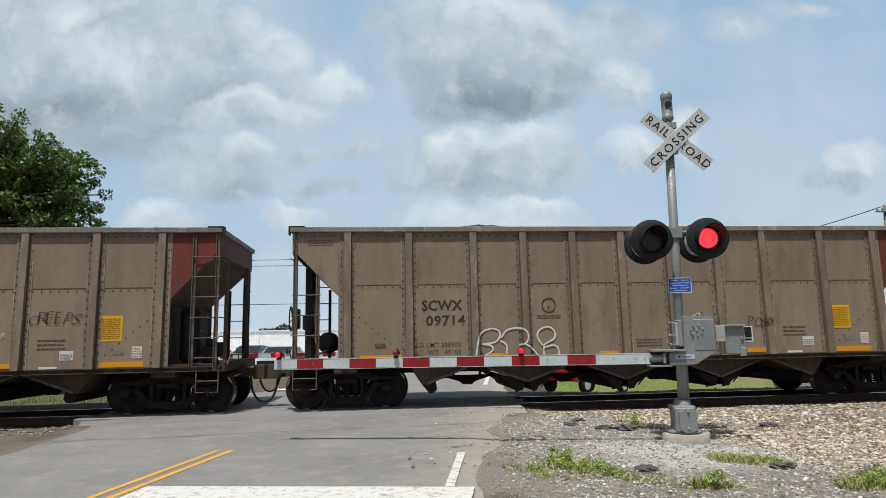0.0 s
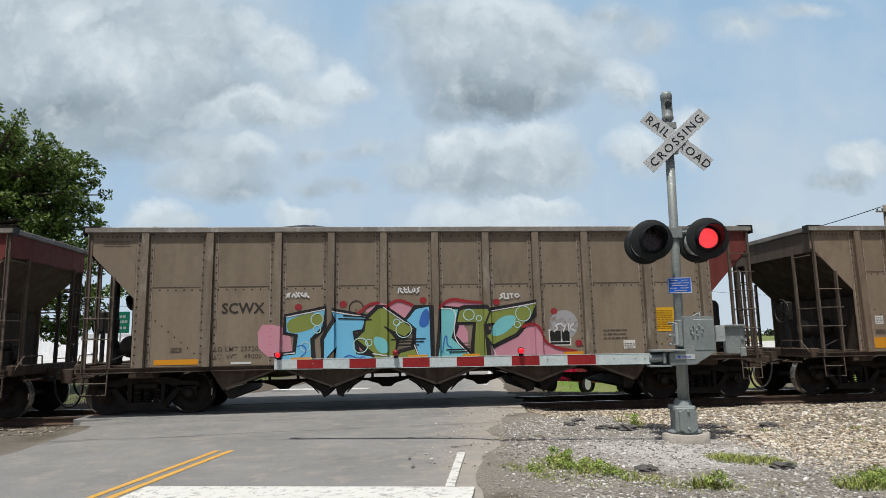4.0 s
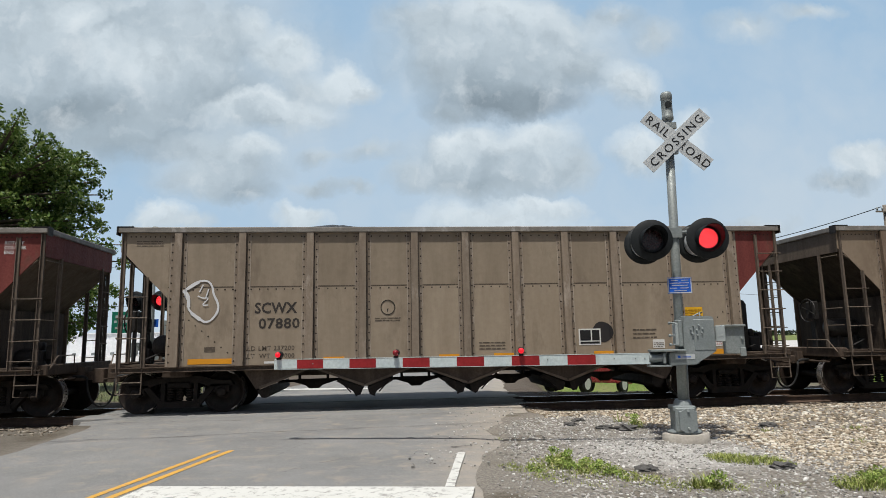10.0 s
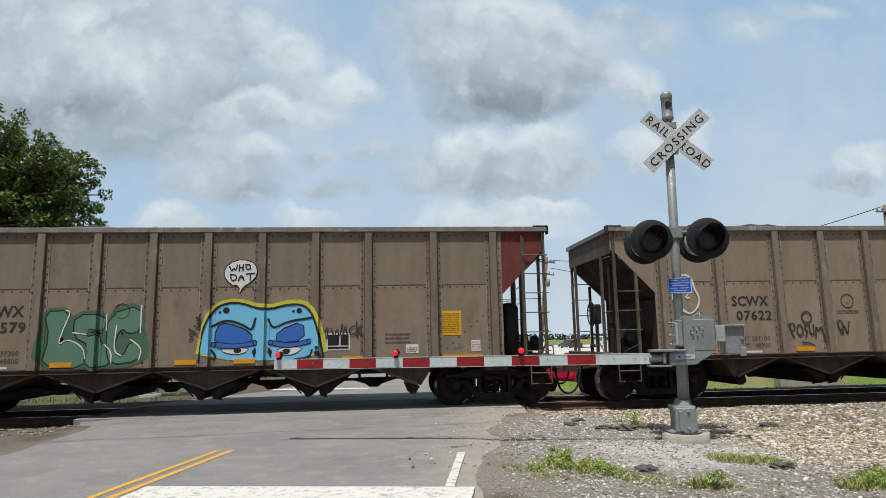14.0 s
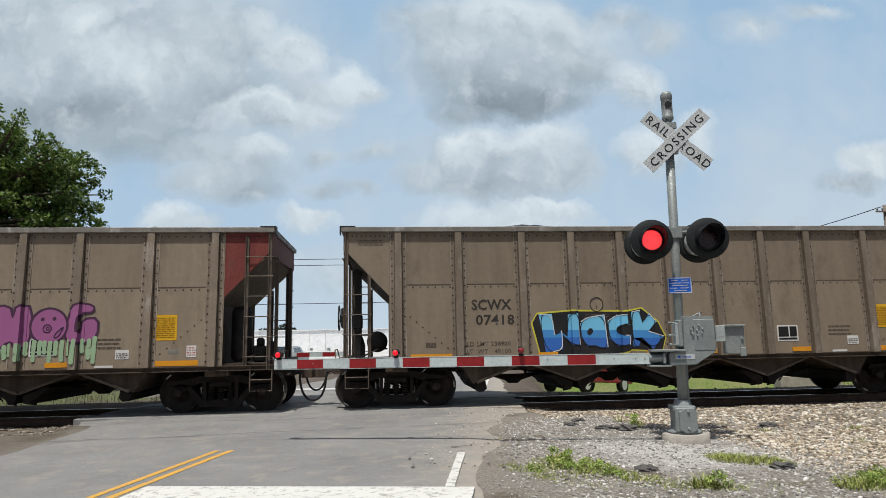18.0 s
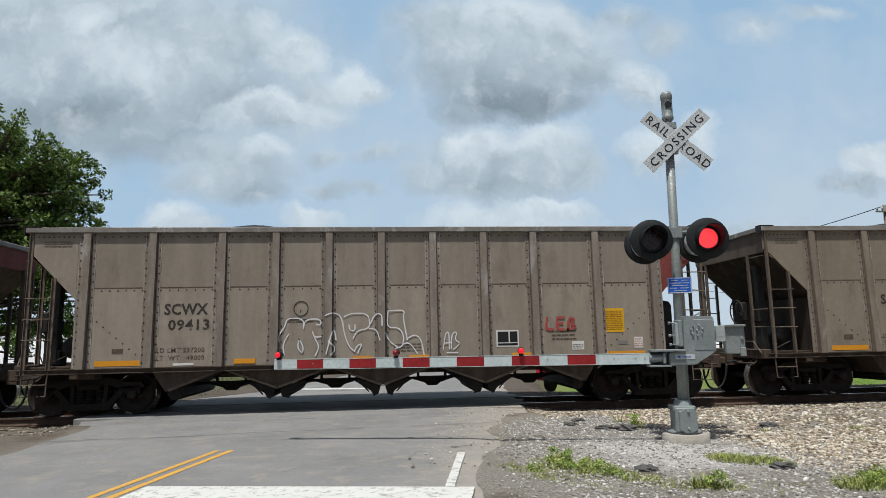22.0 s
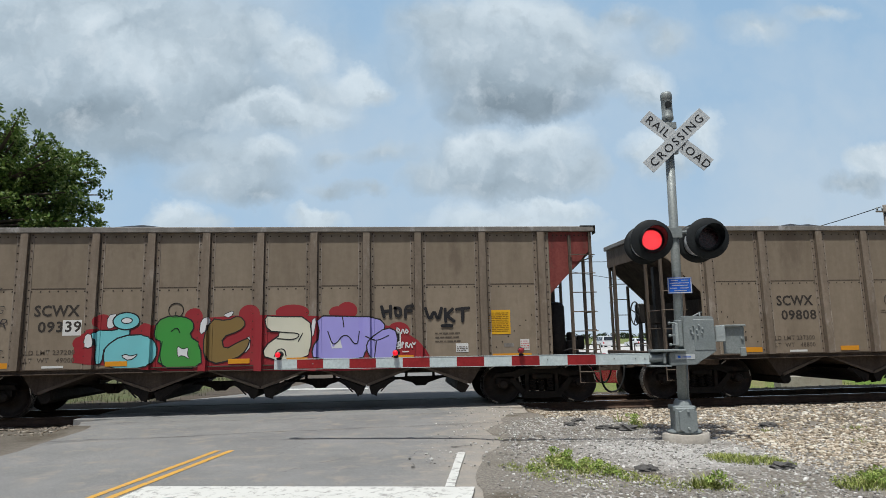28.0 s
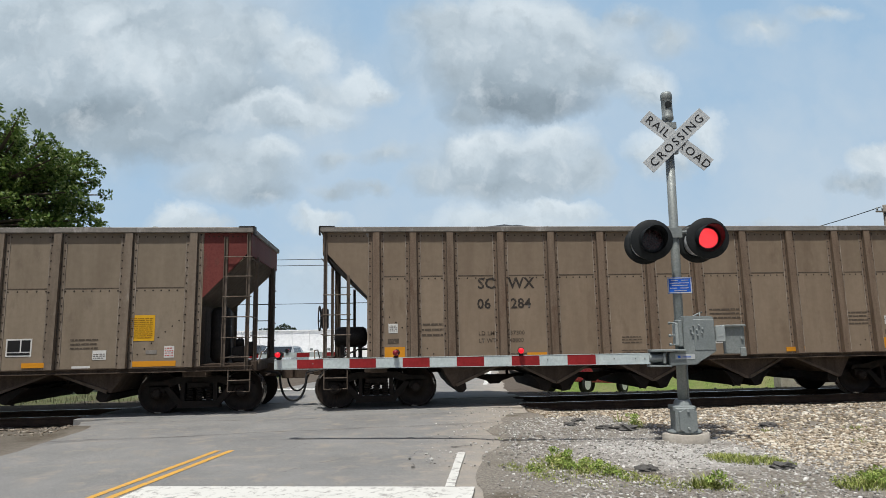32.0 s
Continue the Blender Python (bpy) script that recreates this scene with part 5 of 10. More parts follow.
    lathe(bm, [(0.09, 1.42), (0.09, 1.56), (0.05, 1.60)], (6.98, -0.8, 0), "z", 12)
    part("control_valve", bm, BLACK_IRON, car, "black control valve")
    build_truck(car, -6.2)
    build_truck(car, 6.2)
    # notices that every car of the kind carries
    def card(nm, x, z, w, h, mat, lab, lift=0.006):
        me_bm = bmesh.new()
        box(me_bm, x - w / 2, x + w / 2, y - lift, y - min(0.001, lift / 3), z - h / 2, z + h / 2)
        return part(nm, me_bm, mat, car, lab)

    def bars(nm, x, z, w, h, rows, mat, host, lift=0.0115, fill=0.36, seed=1):
        rnd = random.Random(seed)
        me_bm = bmesh.new()
        for i in range(rows):
            zc = z + h / 2 - h * (i + 0.5) / rows
            a = x - w / 2
            while a < x + w / 2 - 0.02:
                ln = rnd.uniform(0.03, 0.10) * w / 0.35
                e = min(a + ln, x + w / 2)
                box(me_bm, a, e, y - lift, y - lift + 0.003, zc - h / rows * fill / 2, zc + h / rows * fill / 2)
                a = e + 0.018
        return part(nm, me_bm, mat, host)

    if kind == "A":
        pl = card("notice_plate", 5.10, 1.84, 0.62, 0.53, YELLOW_CARD, "yellow notice plate with small print")
        bars("print", 5.10, 1.84, 0.54, 0.44, 11, AMBER_PRINT, pl, fill=0.24)
        card("reflective_strip", 5.40, 1.10, 0.92, 0.11, YELLOW_BAR, "amber reflective strip")
        card("reflective_strip", -5.42, 1.12, 0.94, 0.11, YELLOW_BAR, "amber reflective strip")
        wl = card("white_label", 4.33, 1.30, 0.27, 0.19, WHITE_CARD, "white label")
        bars("print", 4.33, 1.28, 0.23, 0.12, 3, LETTER_FAINT, wl)
        rl = card("red_label", 5.72, 1.34, 0.20, 0.24, WHITE_CARD, "white label with red print")
        bars("print", 5.72, 1.34, 0.17, 0.20, 4, RED_PRINT, rl)
        card("white_label", 3.98, 1.06, 0.36, 0.045, WHITE_CARD, "narrow white label")
        card("white_label", -4.12, 1.075, 0.42, 0.045, WHITE_CARD, "narrow white label")
        card("metal_tag", 5.36, 1.34, 0.22, 0.08, CHORD, "small metal tag")
        card("metal_tag", -5.45, 1.37, 0.22, 0.10, LETTER_FAINT, "small dark tag")
        bm = bmesh.new()
        n = 30
        ringp = [(-1.72 + 0.150 * math.cos(2 * math.pi * i / n), y - 0.006, 2.20 + 0.155 * math.sin(2 * math.pi * i / n)) for i in range(n + 1)]
        tube(bm, ringp, 0.009, 4)
        box(bm, -1.735, -1.72, y - 0.008, y - 0.004, 2.10, 2.17)
        box(bm, -1.735, -1.70, y - 0.008, y - 0.004, 2.16, 2.17)
        part("round_mark", bm, LETTER, car, "black ring mark")
        for x, z, w, h, rows, mat in ((-1.72, 1.94, 0.55, 0.10, 2, LETTER_FAINT), (0.55, 1.33, 0.58, 0.20, 3, LETTER_FAINT), (4.02, 1.53, 0.55, 0.26, 3, LETTER_FAINT), (-6.75, 3.62, 0.55, 0.14, 3, LETTER_FAINT)):
            bars("print", x, z, w, h, rows, mat, car, 0.006, seed=int(x * 10) + 50)
    else:
        for x in (-5.82, 5.72):
            card("reflective_square", x, 1.22, 0.50, 0.24, YELLOW_BAR, "amber reflective square")
            wl = card("white_label", x, 1.74, 0.20, 0.20, WHITE_CARD, "white label")
            bars("print", x, 1.74, 0.15, 0.14, 4, LETTER_FAINT, wl)
            card("metal_tag", x, 1.47, 0.24, 0.10, LETTER_FAINT, "small dark tag")
        wl = card("white_label", 0.58, 1.52, 0.26, 0.11, WHITE_CARD, "white label")
        for x, z, w, h, rows, mat in ((-4.95, 1.70, 0.62, 0.34, 3, LETTER_FAINT), (5.0, 1.80, 0.55, 0.34, 4, LETTER_FAINT), (1.72, 1.95, 0.72, 0.28, 3, LETTER_FAINT), (-0.5, 1.40, 0.45, 0.18, 3, LETTER_FAINT), (-0.45, 1.14, 0.6, 0.10, 2, LETTER_FAINT), (-3.05, 1.15, 0.5, 0.08, 1, LETTER_FAINT)):
            bars("print", x, z, w, h, rows, mat, car, 0.006, seed=int(x * 10) + 50)
    # amber strips low on the side
    for x in ((-2.87, -0.40, 0.80, 3.05) if kind == "A" else (-2.67, 0.67, 3.35)):
        card("reflective_strip", x, 1.115, 0.44, 0.10, YELLOW_BAR, "amber reflective strip", 0.0185)
    # black and white consolidated label
    cx, cz = ((2.75, 1.48) if kind == "A" else (1.70, 1.46))
    wl = card("stencil_panel", cx, cz, 0.50, 0.36, WHITE_CARD, "white framed black data panel")
    for x0, x1, z0, z1 in ((-0.22, 0.02, -0.08, 0.15), (0.05, 0.22, -0.08, 0.15), (-0.22, 0.22, -0.15, -0.105)):
        bm = boxes((cx + x0, cx + x1, y - 0.0105, y - 0.0065, cz + z0, cz + z1))
        part("data_field", bm, BLACK_CARD, wl, "black data field")
    return car


def side_face(kind, x, z):
    """How far out the side stands at a point: a rib, which is deeper below, its flange or the sheet."""
    d = min(abs(x - r) for r in both(RIBS[kind]))
    if d < RIB_HALF + 0.0005:
        return SIDE - (RIB_DEPTH + 0.02 - 0.05 * (z - 1.02) / 2.83 + 0.001)
    return SIDE - (0.0105 if d < 0.1735 else 0.0)


def painted(car, kind, me, mat, x, z, lift, name="lettering", label="", turn=0.0, sx=1.0, sz=1.0):
    """Lays flat shapes on the car's side, wrapping them over its ribs as sprayed paint does."""
    bm = bmesh.new()
    bm.from_mesh(me)
    ca, sa = math.cos(turn), math.sin(turn)
    for v in bm.verts:
        a, c = v.co.x * sx, v.co.y * sz
        v.co = (x + a * ca - c * sa, v.co.z, z + a * sa + c * ca)
    xs = [v.co.x for v in bm.verts]
    if not xs:
        bm.free()
        return
    lo, hi = min(xs), max(xs)
    for r in both(RIBS[kind]):
        if lo - 0.2 < r < hi + 0.2:
            for e in (-0.176, -0.173, -RIB_HALF - 0.004, -RIB_HALF, RIB_HALF, RIB_HALF + 0.004, 0.173, 0.176):
                bmesh.ops.bisect_plane(bm, geom=bm.verts[:] + bm.edges[:] + bm.faces[:], plane_co=(r + e, 0, 0), plane_no=(1, 0, 0))
    for v in bm.verts:
        v.co.y = side_face(kind, v.co.x, v.co.z) - lift - v.co.y
    out = bpy.data.meshes.new(name)
    bm.to_mesh(out)
    bm.free()
    out.materials.clear()
    out.materials.append(mat)
    ob = new(name, out)
    ob.parent = car
    if label:
        ob["label"] = label
    return ob


def stencil(car, kind, body, size, x, z, mat=None, bold=0.0, label="", spacing=1.0, sx=1.0):
    me = words(body, size, bold, "LEFT", 0, spacing, 2)
    painted(car, kind, me, mat or LETTER, x, z, 0.005, "lettering", label, 0, sx)
    bpy.data.meshes.remove(me)


def cut_corners(pts, times, closed):
    """Rounds a line or outline by cutting its corners."""
    p = [Vector(q) for q in pts]
    for _ in range(times):
        q = [] if closed else [p[0]]
        for i in range(len(p) if closed else len(p) - 1):
            a, c = p[i], p[(i + 1) % len(p)]
            q += [a * 0.75 + c * 0.25, a * 0.25 + c * 0.75]
        p = q if closed else q + [p[-1]]
    return p


def spray_line(verts, faces, pts, width, closed=False, soft=2, depth=0.0):
    """Adds one spray-can line along points (x, z) to a flat mesh, with round ends."""
    p = cut_corners(pts, soft, closed)
    if closed:
        p.append(p[0])
    n, o = len(p), len(verts)
    for k in range(n):
        d = (p[(k + 1) % (n - 1)] - p[k - 1 if k else n - 2]) if closed else (p[min(k + 1, n - 1)] - p[max(k - 1, 0)])
        if d.length < 1e-6:
            d = Vector((1, 0))
        nrm = Vector((-d.y, d.x)).normalized() * width / 2 * (0.9 + 0.25 * noise.noise((k * 0.3, p[k].x, p[k].y)))
        verts += [(*(p[k] - nrm), depth), (*(p[k] + nrm), depth)]
        if k:
            faces.append((o + 2 * k - 2, o + 2 * k, o + 2 * k + 1, o + 2 * k - 1))
    for c in () if closed else (p[0], p[-1]):
        o = len(verts)
        verts += [(c.x + width * 0.48 * math.cos(a), c.y + width * 0.48 * math.sin(a), depth + 0.0002) for a in (k * math.pi / 4 for k in range(8))]
        faces.append(tuple(range(o, o + 8)))


def strokes(car, kind, lines, width, mat, label="", closed=False, lift=0.0155, soft=2):
    verts, faces = [], []
    for k, pts in enumerate(lines):
        spray_line(verts, faces, pts, width, closed, soft, 0.00015 * (k % 7))
    me = bpy.data.meshes.new("stroke")
    me.from_pydata(verts, [], faces)
    painted(car, kind, me, mat, 0, 0, lift, "graffiti", label)
    bpy.data.meshes.remove(me)


def stroke(car, kind, pts, width, mat, label="", closed=False, lift=0.0155, soft=2):
    strokes(car, kind, [pts], width, mat, label, closed, lift, soft)


def blob(car, kind, pts, mat, lift=0.008, label="", soft=3):
    """A filled sprayed shape with rounded corners."""
    bm = bmesh.new()
    bm.faces.new([bm.verts.new((v.x, v.y, 0)) for v in cut_corners(pts, soft, True)])
    bmesh.ops.triangulate(bm, faces=bm.faces[:])
    me = bpy.data.meshes.new("blob")
    bm.to_mesh(me)
    bm.free()
    painted(car, kind, me, mat, 0, 0, lift, "graffiti", label)
    bpy.data.meshes.remove(me)


class Art:
    """What one crew sprayed on a car: each later shape lies over the ones before it."""

    def __init__(self, car, kind):
        self.car, self.kind, self.count = car, kind, 0

    def height(self, level):
        self.count += 1
        return 0.0090 + 0.0018 * level + 0.00003 * self.count

    def fill(self, pts, mat, label, line=None, width=0.03, shadow=None, cast=0.14, soft=1, level=0):
        h = self.height(level)
        if shadow:
            stroke(self.car, self.kind, pts, cast, shadow, label, True, h - 0.0012, soft)
        blob(self.car, self.kind, pts, mat, h, label, soft)
        if line:
            stroke(self.car, self.kind, pts, width, line, label, True, h + 0.0007, soft)

    def circle(self, middle, rx, rz):
        return [(middle[0] + rx * math.cos(a), middle[1] + rz * math.sin(a)) for a in (k * math.pi / 4 for k in range(8))]

    def oval(self, middle, rx, rz, mat, label, line=None, width=0.03, level=0):
        self.fill(self.circle(middle, rx * 1.06, rz * 1.06), mat, label, line, width, None, 0, 2, level)

    def ring(self, middle, rx, rz, width, mat, label):
        self.lines(width, mat, label, self.circle(middle, rx * 1.06, rz * 1.06), closed=True)

    def lines(self, width, mat, label, *pts, closed=False):
        self.count += 1
        strokes(self.car, self.kind, pts, width, mat, label, closed, 0.0158 + 0.00002 * self.count)


NUMBERS = ["A09714", "A09695", "B06013", "A", "B06199", "A07421", "B06152", "A07880", "B06125", "A07622", "A07579", "A07517", "A07418",
           "A07395", "A09278", "A09413", "A07806", "A07634", "A09808", "A09339", "A07321", "B06284", "A"]
templates = {"A": build_car("A"), "B": build_car("B")}
cars = []
used = set()
for i, code in enumerate(NUMBERS):
    kind = code[0]
    if kind in used:
        car = copy_thing(templates[kind], pose(0, TRACK_Y, 0))
    else:
        car = templates[kind]
        used.add(kind)
    tagged(car, "weathered taupe coal hopper car with a maroon end" if kind == "A" else "weathered brown coal hopper car with narrow panels", "railway car", "cars of the coal train")
    cars.append((car, kind, code[1:]))


def piece(car, kind, body, x0, x1, z0, z1, fills, line=None, halo=None, shine=None, bold=0.03, edge=0.035, seed=0, label="", overlap=1.08, lean=0.0):
    """A sprayed word whose letters fill the space from x0 to x1 and z0 to z1."""
    rnd = random.Random(seed)
    n = len(body)
    w = (x1 - x0) / n
    fills = fills if isinstance(fills, list) else [fills]
    for li, ch in enumerate(body):
        me = words(ch, 1.0, 0.0, "LEFT", lean, 1.0, 2)
        xs, zs = [v.co.x for v in me.vertices], [v.co.y for v in me.vertices]
        bpy.data.meshes.remove(me)
        bw, bh = max(xs) - min(xs), max(zs) - min(zs)
        sx, sz = w * overlap / max(bw, 0.25), (z1 - z0) / max(bh, 0.4)
        turn = rnd.uniform(-0.10, 0.10)
        ox, oz = x0 + w * li - min(xs) * sx, z0 - min(zs) * sz + rnd.uniform(-0.03, 0.03)
        layers = []
        if halo:
            layers.append((bold + edge * 1.9, halo, 0.005 + 0.0002 * li, 0.0))
        if line:
            layers.append((bold + edge, line, 0.008 + 0.0002 * li, 0.0))
        layers.append((bold, fills[li % len(fills)], 0.011 + 0.0002 * li, 0.0))
        if shine:
            layers.append((-0.028, shine, 0.0145, 0.02))
        for off, mat, lift, d in layers:
            me = words(ch, 1.0, off, "LEFT", lean, 1.0, 2)
            for v in me.vertices:
                wx, wy = noise.noise((v.co.x * 1.9 + li * 5, v.co.y * 1.9, seed)), noise.noise((v.co.x * 1.9 + li * 5, v.co.y * 1.9, seed + 50))
                v.co.x, v.co.y = v.co.x + 0.11 * wx, v.co.y + 0.10 * wy
            painted(car, kind, me, mat, ox + d, oz + d, lift, "graffiti", label, turn, sx, sz)
            bpy.data.meshes.remove(me)


def tag(car, kind, body, x0, x1, z, h, mat, bold=-0.012, lean=0.25, label="", seed=0, turn=0.0):
    """A quick one-colour signature: thin letters that jump and lean as a hand sprays them."""
    rnd = random.Random(len(body) * 31 + int(x0 * 100) + seed)
    verts, faces = [], []
    n = len(body)
    w = (x1 - x0) / n
    for li, ch in enumerate(body):
        if ch == " ":
            continue
        me = words(ch, 1.0, bold, "LEFT", lean * rnd.uniform(0.4, 1.2), 1.0, 2)
        xs, zs = [v.co.x for v in me.vertices], [v.co.y for v in me.vertices]
        sx, sz = w * rnd.uniform(1.0, 1.35) / max(0.25, max(xs) - min(xs)), h * rnd.uniform(0.85, 1.15) / max(0.4, max(zs) - min(zs))
        a, o = rnd.uniform(-0.2, 0.2), len(verts)
        for v in me.vertices:
            px, pz = (v.co.x - min(xs)) * sx, (v.co.y - min(zs)) * sz
            verts.append((w * li + px * math.cos(a) - pz * math.sin(a), px * math.sin(a) + pz * math.cos(a) + h * rnd.uniform(-0.001, 0.001), 0))
        faces += [tuple(o + i for i in f.vertices) for f in me.polygons]
        bpy.data.meshes.remove(me)
    me = bpy.data.meshes.new("tag")
    me.from_pydata(verts, [], faces)
    painted(car, kind, me, mat, x0, z, 0.016, "graffiti", label, turn)
    bpy.data.meshes.remove(me)


S_WHITE, S_BLACK, S_DARK = spray((0.62, 0.62, 0.62)), spray((0.012, 0.012, 0.014)), spray((0.045, 0.04, 0.04), 0.6)
S_MAROON, S_CYAN, S_BLUE, S_SKY = spray((0.36, 0.075, 0.12)), spray((0.12, 0.36, 0.43), 0.47), spray((0.03, 0.13, 0.45)), spray((0.16, 0.48, 0.70))
S_PURPLE, S_VIOLET, S_FADED = spray((0.10, 0.07, 0.30)), spray((0.33, 0.30, 0.66)), spray((0.13, 0.085, 0.16), 0.50)
S_GREEN, S_LIME, S_MOSS, S_CREAM, S_BROWN = spray((0.05, 0.26, 0.045)), spray((0.16, 0.42, 0.07)), spray((0.06, 0.13, 0.075)), spray((0.60, 0.58, 0.46)), spray((0.20, 0.13, 0.04))
S_TEAL, S_RED, S_FADED_RED, S_PINK, S_YELLOW, S_OLIVE = spray((0.17, 0.50, 0.53)), spray((0.27, 0.018, 0.025)), spray((0.36, 0.06, 0.05), 0.55), spray((0.52, 0.24, 0.30)), spray((0.55, 0.50, 0.05), 0.58), spray((0.20, 0.24, 0.05))

S_RING, S_CLOUD, S_EDGE, S_SAGE = spray((0.42, 0.62, 0.60)), spray((0.33, 0.33, 0.34), 0.52), spray((0.58, 0.57, 0.66)), spray((0.095, 0.205, 0.145))
S_LEAF = spray((0.07, 0.33, 0.055))
S_MIDBLUE, S_MINT, S_HOG, S_PLUM, S_ROSE = spray((0.05, 0.24, 0.55)), spray((0.30, 0.43, 0.26), 0.60), spray((0.32, 0.105, 0.25)), spray((0.06, 0.02, 0.055)), spray((0.50, 0.26, 0.42))


def ghost_mark(car, kind, dx=0.0, dz=0.0):
    dx, dz = dx + 0.05, dz
    outline = [(-6.08, 2.64), (-5.8, 2.83), (-5.6, 2.84), (-5.5, 2.72), (-5.48, 2.55), (-5.36, 2.33), (-5.38, 2.16), (-5.51, 1.99), (-5.64, 1.95), (-5.75, 2.04), (-6, 2.23), (-5.96, 2.38), (-6.02, 2.47)]
    stroke(car, kind, [(x + dx, z + dz) for x, z in outline], 0.05, S_WHITE, "white sprayed outline figure", True)
    strokes(car, kind, [[(-6.08 + dx, 2.62 + dz), (-5.98 + dx, 2.50 + dz), (-5.98 + dx, 2.30 + dz)], [(-6.0 + dx, 2.68 + dz), (-5.80 + dx, 2.80 + dz)], [(-5.9 + dx, 2.14 + dz), (-5.74 + dx, 2.02 + dz)]], 0.075, S_WHITE, "white sprayed outline figure", False, 0.0172)
    for pts in ([(-5.76, 2.61), (-5.7, 2.74)],
                [(-5.63, 2.48), (-5.58, 2.65)],
                [(-5.79, 2.51), (-5.68, 2.46), (-5.55, 2.48), (-5.72, 2.31), (-5.59, 2.32)]):
        stroke(car, kind, [(x + dx, z + dz) for x, z in pts], 0.03, S_WHITE, "white sprayed outline figure")


# each car's paint brightness, and how far some cars turn grey
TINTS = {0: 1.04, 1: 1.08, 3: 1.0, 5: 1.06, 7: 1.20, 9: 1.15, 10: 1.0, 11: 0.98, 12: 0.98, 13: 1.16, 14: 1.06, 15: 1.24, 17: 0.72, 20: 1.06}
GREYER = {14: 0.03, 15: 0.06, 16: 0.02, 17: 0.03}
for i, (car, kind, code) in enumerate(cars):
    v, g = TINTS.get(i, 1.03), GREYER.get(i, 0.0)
    for ob in car.children:
        # the sheets above the seam are darker than those below it
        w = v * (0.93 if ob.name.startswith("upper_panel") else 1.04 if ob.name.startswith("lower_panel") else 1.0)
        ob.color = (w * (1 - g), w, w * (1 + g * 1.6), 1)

# reporting marks
WEIGHTS = ["238900", "49100", "237100", "48700", "237300", "48800", "237200", "49000"]
for i, (car, kind, code) in enumerate(cars):
    if not code:
        code = ""
    if kind == "A":
        stencil(car, kind, "SCWX", 0.315, -4.55, 2.115, LETTER, 0.008, "black reporting mark", 1.04, 0.94)
        if code:
            stencil(car, kind, code, 0.300, -4.46, 1.79, LETTER, 0.007, "black car number", 1.08, 1.08)
        stencil(car, kind, "LD LMT " + WEIGHTS[i % 4 * 2], 0.135, -4.68, 1.325, LETTER_FAINT, 0.002, "faint black stencil", 1.1)
        stencil(car, kind, "LT  WT   " + WEIGHTS[i % 4 * 2 + 1], 0.135, -4.68, 1.165, LETTER_FAINT, 0.002, "faint black stencil", 1.1)
    else:
        for body, x, z, s in (("SC", -3.95, 2.57, 0.365), ("WX", -3.26, 2.57, 0.365), (code[:2], -3.97, 2.13, 0.33), (code[2:], -3.22, 2.13, 0.33)):
            stencil(car, kind, body, s * 0.93, x, z + 0.012, LETTER, 0.007, "black reporting mark", 1.02, 0.98)
        for body, x, z in (("LD LMT", -3.96, 1.56), ("237300", -3.32, 1.56), ("LT WT", -3.96, 1.40), ("48800", -3.28, 1.40)):
            stencil(car, kind, body, 0.125, x, z, LETTER_FAINT, 0.002, "faint black stencil", 1.05)
        for body, z in (("ROTARY", 3.62), ("COUPLER", 3.52), ("END", 3.42)):
            stencil(car, kind, body, 0.10, 6.52, z, WHITE_CARD, 0.002, "small white stencil", 1.0)

car, kind = cars[0][:2]
tag(car, kind, "Posy", 2.9, 3.5, 1.65, 0.2, S_DARK, -0.02, 0.3, "dark scrawl")
art = Art(*cars[0][:2])
art.lines(0.04, S_WHITE, "white outline graffiti", [(-3.39, 1.14), (-3.34, 1.44), (-3.27, 1.62), (-3.02, 1.72), (-2.85, 1.66), (-2.82, 1.53), (-2.95, 1.39), (-3.22, 1.37)], [(-3.22, 1.37), (-3.01, 1.33), (-2.99, 1.23), (-3.16, 1.13)], [(-2.8, 1.51), (-2.71, 1.66), (-2.52, 1.71), (-2.29, 1.69), (-2.21, 1.52), (-2.28, 1.36), (-2.4, 1.34)], [(-2.82, 1.43), (-2.68, 1.35), (-2.7, 1.17)], [(-2.28, 1.34), (-2.13, 1.26), (-2.01, 1.11)], [(-1.9, 1.33), (-2.02, 1.5), (-1.97, 1.66), (-1.75, 1.74), (-1.61, 1.64), (-1.6, 1.47), (-1.75, 1.39), (-1.88, 1.33), (-1.87, 1.11)], [(-1.86, 1.27), (-1.65, 1.33), (-1.54, 1.26), (-1.53, 1.1)])
car, kind = cars[1][:2]
tag(car, kind, "CREEPS", 3.55, 4.55, 1.95, 0.22, S_DARK, -0.02, 0.3, "dark scrawl")
tag(car, kind, "Los.MHL.TMR", 2.43, 3.11, 1.68, 0.11, S_WHITE, -0.02, 0.3, "white scrawl")
art = Art(*cars[1][:2])
art.oval((-3.26, 2.33), 0.18, 0.14, S_CYAN, "cyan spray cloud", level=-2)
art.oval((-3.5, 2.07), 0.13, 0.11, S_CYAN, "cyan spray cloud", level=-2)
art.oval((-3.72, 1.49), 0.20, 0.16, S_CYAN, "cyan spray cloud", level=-2)
art.oval((-3.72, 1.25), 0.18, 0.14, S_CYAN, "cyan spray cloud", level=-2)
art.oval((-2.76, 2.33), 0.17, 0.13, S_CYAN, "cyan spray cloud", level=-2)
art.oval((-3.04, 2.31), 0.13, 0.11, S_CYAN, "cyan spray cloud", level=-2)
art.oval((-2.19, 2.3), 0.16, 0.13, S_CYAN, "cyan spray cloud", level=-2)
art.oval((-1.78, 2.31), 0.15, 0.12, S_CYAN, "cyan spray cloud", level=-2)
art.oval((-1.43, 2.12), 0.20, 0.16, S_CYAN, "cyan spray cloud", level=-2)
